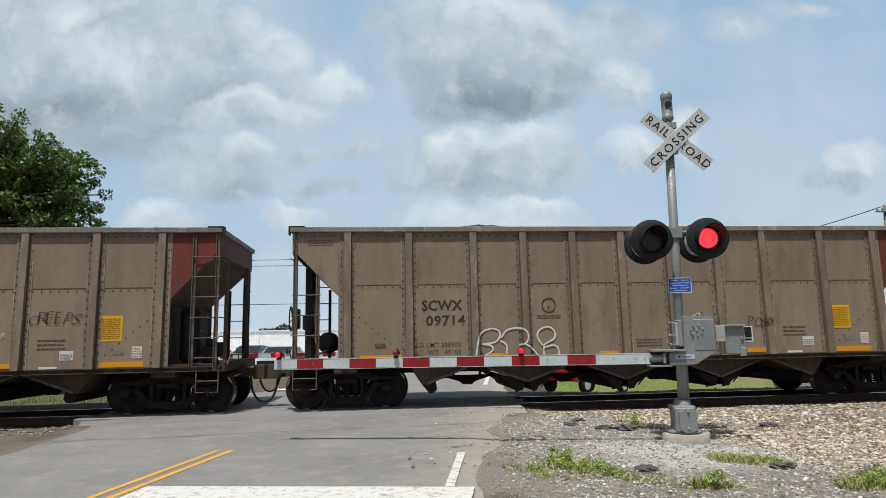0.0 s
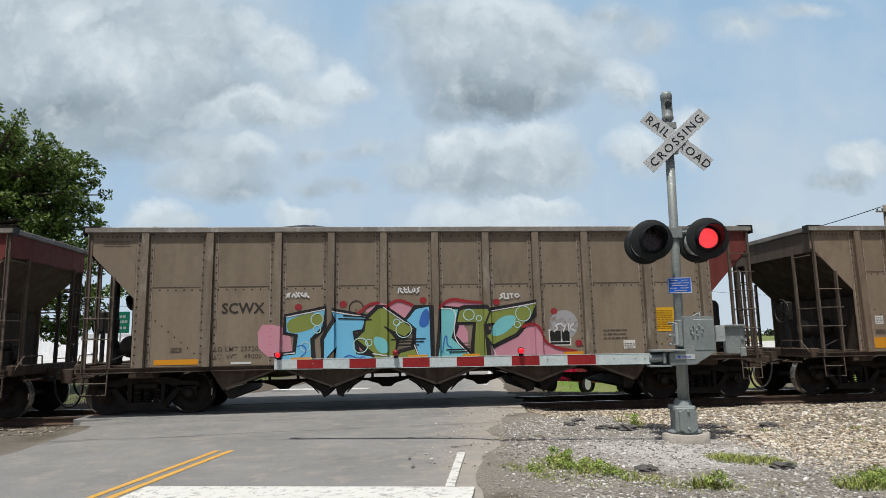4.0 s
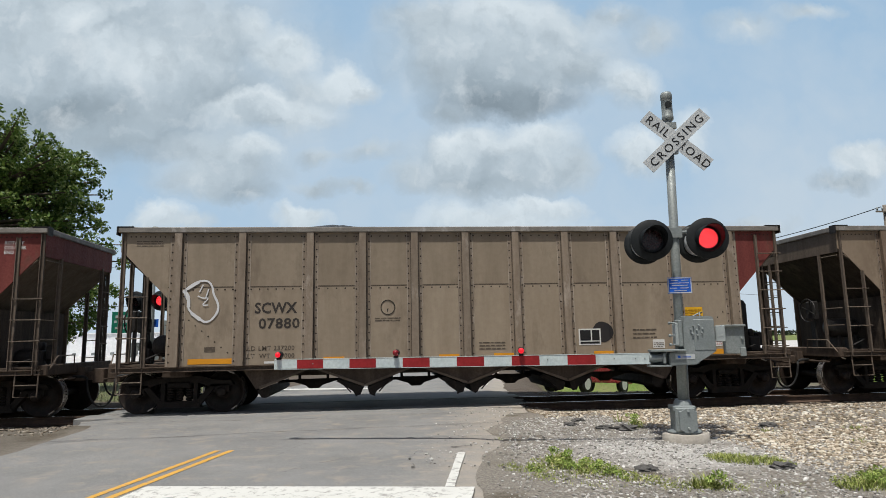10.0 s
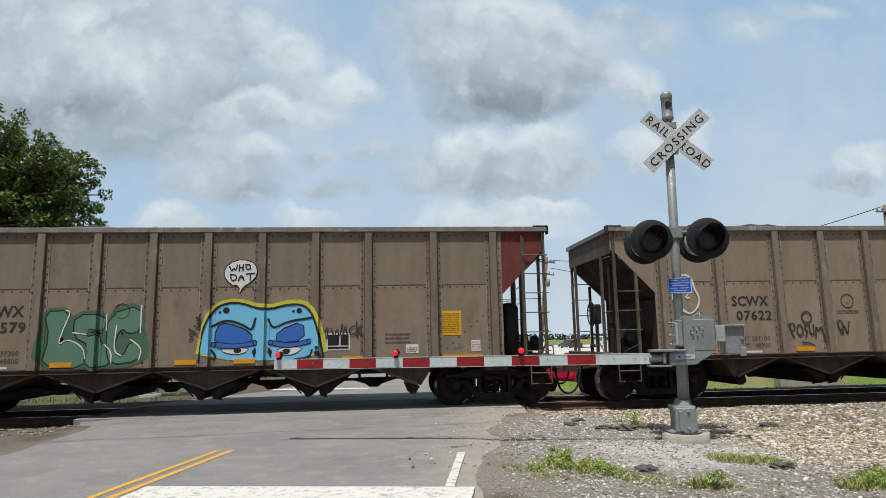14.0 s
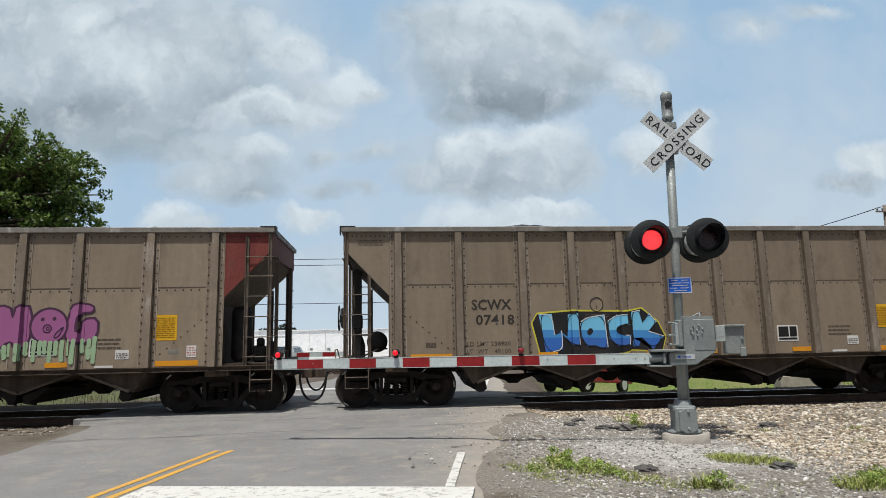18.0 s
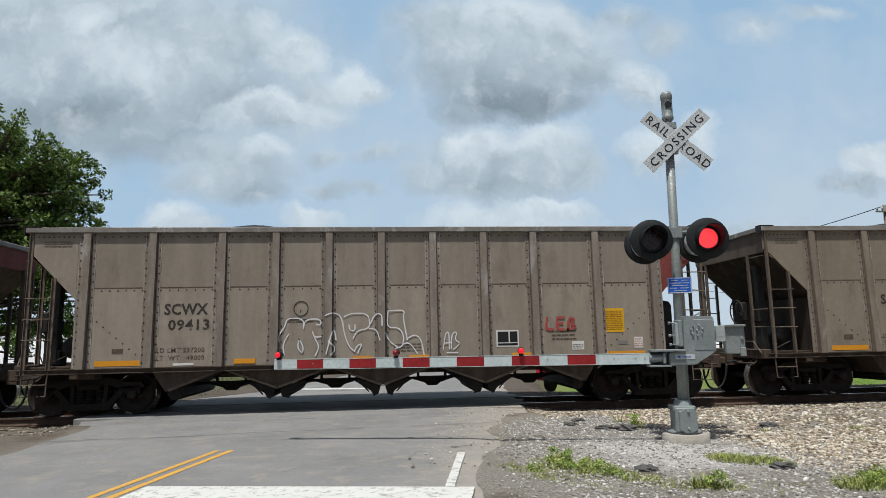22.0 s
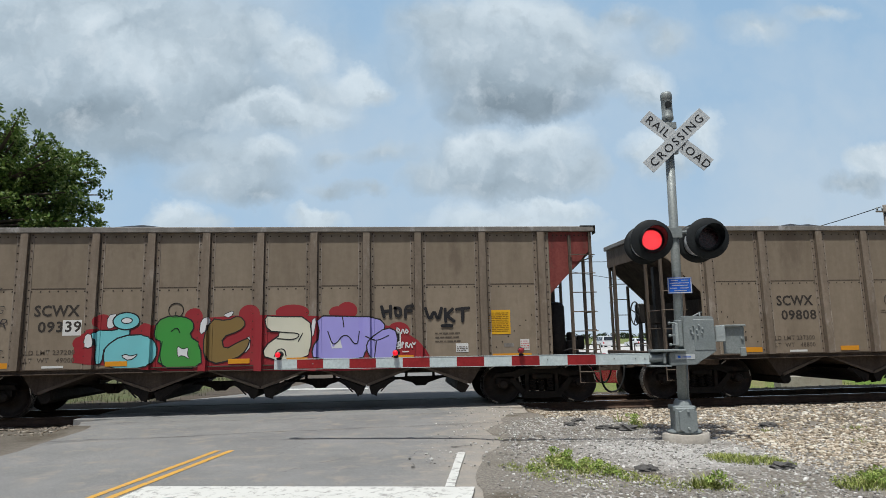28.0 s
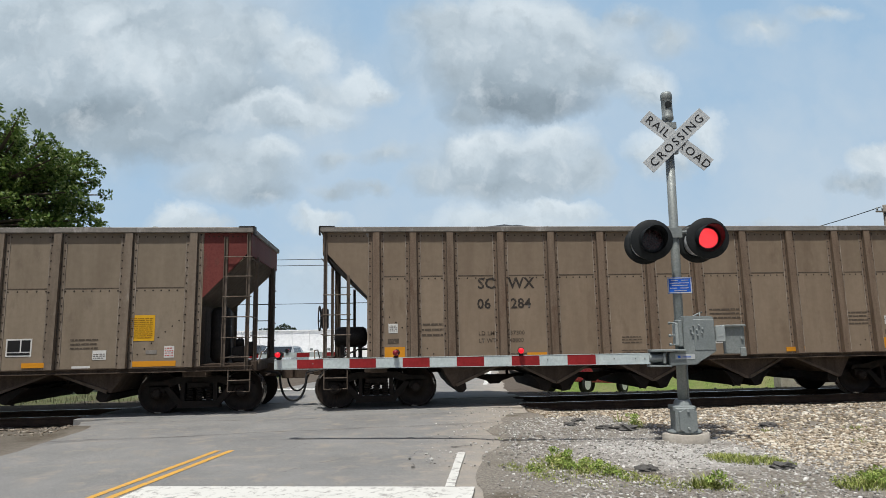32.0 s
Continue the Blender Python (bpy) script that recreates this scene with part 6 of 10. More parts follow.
art.oval((-1.35, 1.74), 0.18, 0.14, S_CYAN, "cyan spray cloud", level=-2)
art.oval((-1.05, 2.35), 0.16, 0.13, S_CYAN, "cyan spray cloud", level=-2)
art.oval((-0.53, 2.39), 0.15, 0.12, S_CYAN, "cyan spray cloud", level=-2)
art.oval((-0.28, 2.31), 0.13, 0.11, S_CYAN, "cyan spray cloud", level=-2)
art.oval((-0.8, 2.32), 0.13, 0.11, S_CYAN, "cyan spray cloud", level=-2)
art.oval((0.2, 2.31), 0.16, 0.13, S_CYAN, "cyan spray cloud", level=-2)
art.oval((0.62, 2.38), 0.12, 0.10, S_CYAN, "cyan spray cloud", level=-2)
art.oval((0.96, 2.17), 0.13, 0.11, S_CYAN, "cyan spray cloud", level=-2)
art.oval((1.34, 2.33), 0.19, 0.16, S_CYAN, "cyan spray cloud", level=-2)
art.oval((1.9, 2.26), 0.19, 0.16, S_CYAN, "cyan spray cloud", level=-2)
art.oval((2.33, 1.84), 0.18, 0.14, S_CYAN, "cyan spray cloud", level=-2)
art.oval((2.16, 1.46), 0.22, 0.18, S_CYAN, "cyan spray cloud", level=-2)
art.oval((2.35, 1.46), 0.15, 0.12, S_CYAN, "cyan spray cloud", level=-2)
art.oval((-1.73, 1.12), 0.13, 0.11, S_CYAN, "cyan spray cloud", level=-2)
art.fill([(-3.13, 2.25), (-2.48, 2.25), (-2.49, 1.57), (-2.84, 1.57), (-2.95, 1.93), (-3.31, 1.53), (-2.99, 1.31), (-2.81, 1.48), (-2.47, 1.3), (-2.78, 0.98), (-3.1, 0.99), (-3.57, 1.33), (-3.58, 1.7), (-3.34, 2)], S_MAROON, "maroon block letter graffiti", line=S_WHITE, width=0.03, shadow=S_BLACK, cast=0.2, soft=0)
art.fill([(-2.29, 2.24), (-1.82, 2.24), (-1.47, 2.03), (-1.48, 1.8), (-1.81, 1.59), (-1.34, 1.56), (-1.21, 1.17), (-1.54, 0.99), (-1.58, 1.37), (-1.9, 1.37), (-1.92, 1), (-2.26, 1.01)], S_MAROON, "maroon block letter graffiti", line=S_WHITE, width=0.03, shadow=S_BLACK, cast=0.2, soft=0)
art.fill([(-1.16, 2.22), (-0.26, 2.21), (-0.26, 1.82), (-0.77, 1.79), (-0.21, 1.75), (-0.74, 1.25), (-0.28, 1.53), (-0.1, 1.21), (-0.16, 1), (-1, 0.98), (-1.17, 1.3), (-0.73, 1.45), (-1.14, 1.48)], S_MAROON, "maroon block letter graffiti", line=S_WHITE, width=0.03, shadow=S_BLACK, cast=0.2, soft=0)
art.fill([(-0.03, 2.22), (0.87, 2.21), (0.84, 1.8), (0.34, 1.77), (0.95, 1.73), (0.39, 1.22), (0.77, 1.45), (1.08, 1.16), (0.73, 0.94), (0.15, 0.93), (-0.02, 1.25), (0.41, 1.45), (-0.01, 1.46)], S_MAROON, "maroon block letter graffiti", line=S_WHITE, width=0.03, shadow=S_BLACK, cast=0.2, soft=0)
art.fill([(1.13, 2.23), (1.75, 2.23), (2.04, 2.02), (2.03, 1.74), (1.48, 1.41), (1.91, 1.13), (1.78, 0.92), (1.24, 0.93), (1.12, 1.35)], S_MAROON, "maroon block letter graffiti", line=S_WHITE, width=0.03, shadow=S_BLACK, cast=0.2, soft=0)
art.fill([(-1.97, 1.92), (-1.73, 1.89), (-1.74, 1.79), (-1.96, 1.7)], S_BLACK, "black letter gap", line=S_WHITE, width=0.02, soft=0, level=1)
art.fill([(-0.78, 1.9), (-0.63, 1.89), (-0.64, 1.81), (-0.77, 1.79)], S_BLACK, "black letter gap", line=S_WHITE, width=0.02, soft=0, level=1)
art.fill([(0.33, 1.91), (0.44, 1.91), (0.43, 1.8), (0.33, 1.77)], S_BLACK, "black letter gap", line=S_WHITE, width=0.02, soft=0, level=1)
art.fill([(1.43, 1.97), (1.6, 1.98), (1.71, 1.83), (1.45, 1.6)], S_BLACK, "black letter gap", line=S_WHITE, width=0.02, soft=0, level=1)
art.lines(0.025, S_WHITE, "thin white highlight", [(-3.12, 2.06), (-2.87, 2.2), (-2.81, 2.25)], [(-2.84, 1.58), (-2.68, 1.68), (-2.51, 1.88)], [(-3.39, 1.22), (-3.26, 1.36), (-3.1, 1.44)], [(-2.3, 1.9), (-2.06, 2.04), (-1.8, 2.22)], [(-2.27, 1.13), (-1.98, 1.36), (-1.71, 1.64), (-1.47, 1.87)], [(-1.11, 1.9), (-0.87, 2.02), (-0.75, 2.19)], [(-1.1, 1.52), (-0.77, 1.62), (-0.49, 1.64), (-0.22, 1.84)], [(-1.12, 1.11), (-0.84, 1.27), (-0.56, 1.39)], [(0, 2.01), (0.25, 2.09), (0.37, 2.21)], [(0.01, 1.5), (0.47, 1.66), (0.93, 1.78)], [(0.07, 1.08), (0.4, 1.2), (0.64, 1.36)], [(1.14, 2.04), (1.39, 2.21)], [(1.52, 1.45), (1.78, 1.6), (2.03, 1.81)], [(-1.53, 2.2), (-1.52, 2.06)], [(-1.47, 2.19), (-1.46, 2.05)], [(-1.57, 2.15), (-1.41, 2.16)], [(1.8, 1.6), (1.81, 1.38)], [(1.87, 1.62), (1.88, 1.38)])
art = Art(*cars[2][:2])
art.fill([(-2.87, 1.77), (-2.72, 1.94), (-2.47, 1.92), (-2.4, 1.86), (-2.2, 1.94), (-1.96, 1.81), (-1.87, 1.92), (-1.6, 1.94), (-1.46, 1.84), (-1.37, 1.97), (-1.23, 1.96), (-1.16, 1.91), (-1.03, 1.98), (-0.86, 1.9), (-0.79, 1.93), (-0.63, 1.96), (-0.42, 1.93), (-0.3, 1.85), (-0.22, 1.98), (-0.11, 1.94), (0.12, 2.03), (0.41, 1.88), (0.55, 1.57), (0.43, 1.35), (0.15, 1.28), (0.38, 1.21), (0.41, 0.99), (-2.73, 1.02), (-2.77, 1.18), (-2.67, 1.42), (-2.88, 1.56)], S_WHITE, "white bubble letter graffiti")
art.lines(0.045, S_BLACK, "black bubble letter outline", [(-2.67, 1.42), (-2.83, 1.51), (-2.91, 1.68), (-2.83, 1.87), (-2.7, 1.95), (-2.5, 1.92), (-2.43, 1.81), (-2.39, 1.32)], [(-2.38, 1.86), (-2.22, 1.93), (-2.04, 1.88), (-1.92, 1.68), (-1.97, 1.5), (-2.1, 1.42), (-1.96, 1.28), (-1.9, 1.03)], [(-1.94, 1.85), (-1.79, 1.94), (-1.55, 1.89), (-1.38, 1.65), (-1.32, 1.41), (-1.33, 1.04)], [(-1.46, 1.41), (-1.28, 1.41)], [(-2.49, 1.33), (-2.2, 1.34)], [(-1.47, 1.82), (-1.35, 1.98), (-1.23, 1.93), (-1.16, 1.55)], [(-1.29, 1.55), (-1.07, 1.56)], [(-1.19, 1.91), (-1, 1.98), (-0.84, 1.88), (-0.92, 1.69), (-0.82, 1.52), (-0.88, 1.4), (-1.02, 1.4)], [(-0.88, 1.4), (-0.74, 1.26), (-0.69, 1)], [(-0.83, 1.81), (-0.63, 1.96), (-0.37, 1.9), (-0.25, 1.68), (-0.28, 1.41)], [(-0.65, 1.37), (-0.49, 1.43), (-0.28, 1.37), (-0.15, 1.17), (-0.13, 1.01)], [(-0.34, 1.87), (-0.21, 1.99), (-0.13, 1.87), (-0.11, 1.48)], [(-0.11, 1.92), (0.1, 2.03), (0.39, 1.88), (0.54, 1.61), (0.5, 1.37), (0.31, 1.28), (0.06, 1.29)])
art.lines(0.03, S_BLACK, "black bubble letter detail", [(-0.69, 1.66), (-0.48, 1.63)], [(-0.59, 1.77), (-0.57, 1.58)], [(-0.65, 1.56), (-0.53, 1.71)], [(-1.7, 1.98), (-1.6, 2.02), (-1.51, 1.99)], [(0.53, 1.83), (0.55, 1.69)], [(0.6, 1.83), (0.65, 1.68)])
art.ring((-1.71, 1.43), 0.10, 0.19, 0.03, S_BLACK, "black bubble letter detail")
art.ring((-1.7, 1.41), 0.05, 0.09, 0.025, S_BLACK, "black bubble letter detail")
art.fill([(1.86, 1.13), (1.88, 1.3), (2.1, 1.44), (2.02, 1.73), (2.11, 1.92), (2.33, 1.92), (2.46, 1.8), (2.58, 1.92), (2.87, 1.89), (2.99, 1.76), (3.12, 1.96), (3.41, 1.98), (3.64, 1.83), (4.01, 2.02), (4.05, 1.75), (4.18, 1.69), (4.2, 1.42), (4.35, 1.37), (4.35, 0.86), (1.86, 0.91)], S_WHITE, "white bubble letter graffiti")
art.lines(0.05, S_BLACK, "black bubble letter outline", [(1.86, 1.13), (1.9, 1.35), (2.14, 1.44)], [(2.17, 1.34), (2.02, 1.68), (2.11, 1.9), (2.33, 1.92), (2.46, 1.72), (2.53, 1.16)], [(2.48, 1.72), (2.58, 1.91), (2.85, 1.89), (2.97, 1.72), (2.93, 1.18)], [(2.31, 1.46), (2.36, 1.14)], [(2.73, 1.5), (2.73, 1.21)], [(2.99, 1.74), (3.12, 1.96), (3.41, 1.98), (3.61, 1.75), (3.71, 1.46), (3.71, 0.97)], [(3.29, 1.61), (3.29, 1.2), (3.39, 1.15)], [(3.64, 1.83), (4.01, 2.02), (4.06, 1.77), (3.76, 1.63)], [(4.06, 1.77), (4.18, 1.69), (4.2, 1.45), (3.78, 1.37)], [(3.66, 1.48), (3.78, 1.48)])
art.fill([(4.01, 2.02), (4.13, 1.93), (4.16, 1.73), (4.06, 1.76)], S_BLACK, "black letter shadow", soft=0, level=1)
art.fill([(4.18, 1.69), (4.31, 1.63), (4.33, 1.4), (4.21, 1.42)], S_BLACK, "black letter shadow", soft=0, level=1)
art.lines(0.03, S_DARK, "dark scrawl", [(0.5, 1.3), (0.59, 1.33), (0.57, 1.11)], [(0.62, 1.3), (0.62, 1.06)], [(0.62, 1.18), (0.74, 1.2)], [(0.73, 1.3), (0.73, 1.04)], [(0.79, 1.06), (0.8, 1.3), (0.89, 1.25), (0.8, 1.15)], [(1.14, 1.24), (1.2, 1.07), (1.24, 1.24), (1.29, 1.07), (1.33, 1.24)], [(1.55, 1.06), (1.57, 1.28), (1.66, 1.23), (1.58, 1.16), (1.69, 1.06)], [(1.71, 1.28), (1.72, 1.08), (1.81, 1.23)])
art = Art(*cars[3][:2])
art.fill([(-1.63, 2.08), (-1.25, 2.3), (-1.03, 2.25), (-0.82, 2.38), (-0.51, 2.24), (-0.2, 2.13), (-0.71, 1.86)], S_PINK, "pink spray background", level=-2)
art.fill([(0.06, 2.14), (0.32, 2.37), (0.68, 2.32), (1.01, 2.28), (1.02, 2.08)], S_PINK, "pink spray background", level=-2)
art.fill([(1.15, 1.29), (1.72, 1.57), (2.14, 1.81), (2.27, 1.79), (2.38, 1.44), (2.61, 1.26), (3.1, 1.16), (3.11, 0.86), (1.3, 0.91)], S_PINK, "pink spray background", level=-2)
art.fill([(-3.81, 1.87), (-3.35, 1.86), (-3.12, 1.69), (-3.05, 1.18), (-3.75, 1.2)], S_PINK, "pink spray background", level=-2)
art.fill([(0.38, 1.8), (0.69, 1.79), (0.71, 1.21), (0.4, 1.31)], S_PINK, "pink spray background", level=-2)
art.fill([(-1.91, 1.73), (-1.55, 1.57), (-1.54, 1.26), (-1.88, 1.35)], S_PINK, "pink spray background", level=-2)
art.lines(0.07, S_RED, "red spray edge", [(-1.67, 2.08), (-1.45, 2.27), (-1.25, 2.3)], [(-1.07, 2.21), (-0.82, 2.38), (-0.51, 2.24)], [(0.08, 2.18), (0.32, 2.37), (0.68, 2.3), (1.01, 2.28)], [(1.92, 1.73), (2.17, 1.81), (2.31, 1.65), (2.4, 1.4), (2.63, 1.26), (3.1, 1.17)])
art.oval((-2.95, 2.23), 0.08, 0.07, S_RED, "red spray dot")
art.oval((-2, 2.28), 0.08, 0.07, S_RED, "red spray dot")
art.oval((-0.27, 2.34), 0.08, 0.07, S_RED, "red spray dot")
art.oval((1.35, 2.28), 0.08, 0.07, S_RED, "red spray dot")
art.oval((2.64, 2.06), 0.08, 0.07, S_RED, "red spray dot")
art.oval((3.17, 1.35), 0.08, 0.07, S_RED, "red spray dot")
art.fill([(-3.21, 2.02), (-2.38, 2.18), (-2.42, 1.8), (-2.67, 1.55), (-2.64, 1.06), (-2.68, 0.97), (-3.3, 0.98), (-3.38, 1.21), (-3.01, 1.25), (-2.97, 1.64), (-3.21, 1.69)], S_SKY, "blue and green block letter graffiti", line=S_BLACK, width=0.05, shadow=S_BLACK, cast=0.16, soft=0)
art.fill([(-2.23, 2.13), (-1.51, 1.99), (-1.58, 1.72), (-1.78, 1.7), (-1.7, 1.22), (-1.38, 1.17), (-1.37, 0.95), (-2.19, 0.96), (-2.14, 1.36), (-2.41, 1.06), (-2.42, 1.54), (-2.17, 1.93)], S_SKY, "blue and green block letter graffiti", line=S_BLACK, width=0.05, shadow=S_BLACK, cast=0.16, soft=0)
art.fill([(-1.53, 1.92), (-1.25, 2.19), (-1.12, 2.19), (-0.71, 1.9), (-0.47, 1.73), (-0.69, 1.54), (-1.12, 1.78), (-0.84, 1.5), (-0.89, 1.2), (-0.42, 1.32), (-0.4, 0.99), (-1.31, 0.99), (-1.36, 1.21), (-1.54, 1.35), (-1.74, 1.53), (-1.56, 1.7)], S_OLIVE, "blue and green block letter graffiti", line=S_BLACK, width=0.05, shadow=S_BLACK, cast=0.16, soft=0)
art.fill([(-0.44, 2.17), (-0.12, 2.21), (-0.1, 1.01), (-0.32, 0.99), (-0.47, 1.37), (-0.44, 1.72), (-0.65, 1.91)], S_SKY, "blue and green block letter graffiti", line=S_BLACK, width=0.05, shadow=S_BLACK, cast=0.16, soft=0)
art.fill([(0.11, 2.17), (0.51, 2.14), (0.43, 1.75), (0.36, 1.53), (0.72, 1.16), (0.79, 0.99), (0, 0.98), (0.05, 1.31), (0.1, 1.76)], S_TEAL, "blue and green block letter graffiti", line=S_BLACK, width=0.05, shadow=S_BLACK, cast=0.16, soft=0)
art.fill([(0.64, 2.16), (1.13, 2.15), (1.18, 2.06), (1.07, 1.79), (1.12, 0.98), (0.81, 0.98), (0.82, 1.34), (0.87, 1.84), (0.45, 1.84), (0.51, 2.11)], S_OLIVE, "blue and green block letter graffiti", line=S_BLACK, width=0.05, shadow=S_BLACK, cast=0.16, soft=0)
art.fill([(1.2, 2.08), (2.22, 2.25), (2.16, 2), (1.77, 1.57), (1.24, 1.33), (1.08, 1.56), (1.72, 1.87), (1.09, 1.79)], S_OLIVE, "blue and green block letter graffiti", line=S_BLACK, width=0.05, shadow=S_BLACK, cast=0.16, soft=0)
art.fill([(-3.19, 1.99), (-2.4, 2.15), (-2.44, 1.84), (-2.95, 1.67), (-3.18, 1.7)], S_OLIVE, "blue and green block letter graffiti", soft=2, level=1)
art.fill([(1.4, 1.96), (1.8, 2), (1.72, 1.73), (1.37, 1.51), (1.14, 1.58)], S_TEAL, "blue and green block letter graffiti", soft=2, level=1)
art.fill([(-0.29, 2.13), (-0.14, 2.16), (-0.14, 1.76), (-0.4, 1.75)], S_BLUE, "blue and green block letter graffiti", soft=2, level=1)
art.fill([(-1.39, 1.61), (-1.04, 1.51), (-1.02, 1.2), (-1.28, 1.23)], S_TEAL, "blue and green block letter graffiti", soft=2, level=1)
art.lines(0.025, S_WHITE, "thin white highlight", [(-3.2, 2.02), (-2.4, 2.17)], [(-2.22, 2.12), (-1.53, 2)], [(-1.13, 2.19), (-0.71, 1.9)], [(0.12, 2.16), (0.48, 2.14), (0.35, 1.53), (0.71, 1.17)], [(1.21, 2.08), (2.2, 2.24)], [(-3.34, 1.23), (-3.01, 1.26)], [(-0.47, 1.37), (-0.33, 1.01)], [(1.22, 1.33), (1.38, 0.93)], [(-1.36, 1.21), (-0.85, 1.13)])
art.ring((-2.55, 1.96), 0.13, 0.13, 0.022, S_RING, "pale ring")
art.ring((-2.55, 1.75), 0.08, 0.08, 0.022, S_RING, "pale ring")
art.ring((-0.7, 1.71), 0.17, 0.17, 0.022, S_RING, "pale ring")
art.ring((-0.85, 1.87), 0.07, 0.07, 0.022, S_RING, "pale ring")
art.ring((0.73, 2.01), 0.12, 0.12, 0.022, S_RING, "pale ring")
art.ring((0.95, 1.93), 0.06, 0.06, 0.022, S_RING, "pale ring")
art.ring((1.94, 2.02), 0.17, 0.17, 0.022, S_RING, "pale ring")
art.ring((1.8, 1.78), 0.07, 0.07, 0.022, S_RING, "pale ring")
art.ring((-1.63, 1.39), 0.16, 0.16, 0.022, S_RING, "pale ring")
art.ring((-1.45, 1.45), 0.07, 0.07, 0.022, S_RING, "pale ring")
art.ring((-2.79, 1.39), 0.10, 0.10, 0.022, S_RING, "pale ring")
art.lines(0.025, S_BLUE, "blue swirl", [(-1.99, 1.01), (-1.98, 1.16), (-1.83, 1.19), (-1.68, 1.11), (-1.53, 1.17), (-1.5, 0.99), (-1.65, 1.04), (-1.77, 0.98)], [(0.14, 1.22), (0.18, 1.53), (0.24, 1.58), (0.23, 1.35), (0.36, 1.31), (0.3, 1.17)], [(-2.96, 1.4), (-2.81, 1.42), (-2.76, 1.28), (-2.88, 1.18)])
art.lines(0.03, S_BLACK, "black speed stroke", [(-1.99, 2.03), (-1.52, 2)], [(-2.09, 1.97), (-1.4, 1.94)], [(-0.97, 1.5), (-0.24, 1.51)], [(-0.86, 1.44), (-0.28, 1.45)], [(-0.86, 1.37), (-0.38, 1.38)], [(0.23, 1.26), (0.8, 1.27)], [(0.3, 1.21), (0.74, 1.21)])
art.oval((2.85, 1.76), 0.33, 0.33, S_CLOUD, "grey spray cloud", level=-2)
art.lines(0.035, S_WHITE, "white scrawl", [(-3.2, 2.44), (-3.15, 2.55), (-3.15, 2.45)], [(-3.2, 2.5), (-3.13, 2.53)], [(-3.08, 2.45), (-3.05, 2.54), (-3.01, 2.44)], [(-3, 2.54), (-2.93, 2.45)], [(-2.94, 2.54), (-2.99, 2.45)], [(-2.91, 2.52), (-2.85, 2.54), (-2.9, 2.49), (-2.84, 2.46)], [(-2.81, 2.45), (-2.82, 2.53), (-2.76, 2.52), (-2.8, 2.49), (-2.73, 2.44)], [(-0.81, 2.51), (-0.8, 2.62), (-0.74, 2.6), (-0.78, 2.56), (-0.71, 2.51)], [(-0.68, 2.62), (-0.67, 2.52), (-0.61, 2.52)], [(-0.68, 2.58), (-0.63, 2.58)], [(-0.59, 2.63), (-0.58, 2.52), (-0.52, 2.52)], [(-0.49, 2.61), (-0.45, 2.6), (-0.45, 2.53), (-0.5, 2.54), (-0.49, 2.61)], [(-0.35, 2.62), (-0.4, 2.59), (-0.35, 2.55), (-0.41, 2.51)], [(1.5, 2.47), (1.44, 2.43), (1.5, 2.39), (1.43, 2.36)], [(1.53, 2.47), (1.53, 2.36), (1.59, 2.36)], [(1.61, 2.46), (1.62, 2.36)], [(1.66, 2.46), (1.72, 2.46)], [(1.69, 2.45), (1.7, 2.37)], [(1.77, 2.46), (1.85, 2.45), (1.86, 2.39), (1.78, 2.38), (1.77, 2.46)], [(2.76, 1.78), (2.63, 1.74), (2.72, 1.69), (2.62, 1.61)], [(2.79, 1.78), (2.85, 1.71), (2.9, 1.78), (2.83, 1.61)], [(2.95, 1.78), (2.96, 1.62)], [(3.07, 1.78), (2.97, 1.69), (3.09, 1.62)])
car, kind = cars[4][:2]
ghost_mark(car, kind, -0.05)
piece(car, kind, "KIE", -2.33, -0.32, 1.18, 1.98, S_FADED, None, None, None, 0.07, 0.03, 8, "faded purple block graffiti")
car, kind = cars[5][:2]
ghost_mark(car, kind, 0.0)
art = Art(*cars[5][:2])
art.fill([(-3.32, 1.97), (-2.92, 2.03), (-2.99, 1.85), (-2.43, 1.94), (-2.45, 1.46), (-2.7, 1.37), (-2.75, 1.6), (-2.83, 1.58), (-2.83, 1.32), (-2.51, 1.35), (-2.37, 1.16), (-3.35, 1.17), (-3.47, 1.29), (-3.36, 1.48)], S_PURPLE, "purple bubble letter graffiti with white edge", line=S_EDGE, width=0.05)
art.fill([(-2.63, 2.07), (-2.31, 2.03), (-2.29, 1.55), (-2.2, 1.25), (-2.32, 1.16), (-2.45, 1.46), (-2.41, 1.94)], S_PURPLE, "purple bubble letter graffiti with white edge", line=S_EDGE, width=0.05)
art.fill([(-2.13, 2.02), (-1.7, 2.02), (-1.73, 1.63), (-1.63, 1.15), (-2.11, 1.16), (-2.23, 1.26), (-2.11, 1.71)], S_PURPLE, "purple bubble letter graffiti with white edge", line=S_EDGE, width=0.05)
art.fill([(-1.61, 1.99), (-1.24, 2.06), (-1.18, 1.77), (-1.37, 1.51), (-1.56, 1.3), (-1.28, 1.14), (-1.63, 1.15), (-1.71, 1.63)], S_PURPLE, "purple bubble letter graffiti with white edge", line=S_EDGE, width=0.05)
art.fill([(-1.1, 1.93), (-0.68, 2.05), (-0.49, 1.85), (-0.57, 1.59), (-0.28, 1.41), (-0.26, 1.12), (-0.99, 1.13), (-1.01, 1.57), (-1.1, 1.67)], S_PURPLE, "purple bubble letter graffiti with white edge", line=S_EDGE, width=0.05)
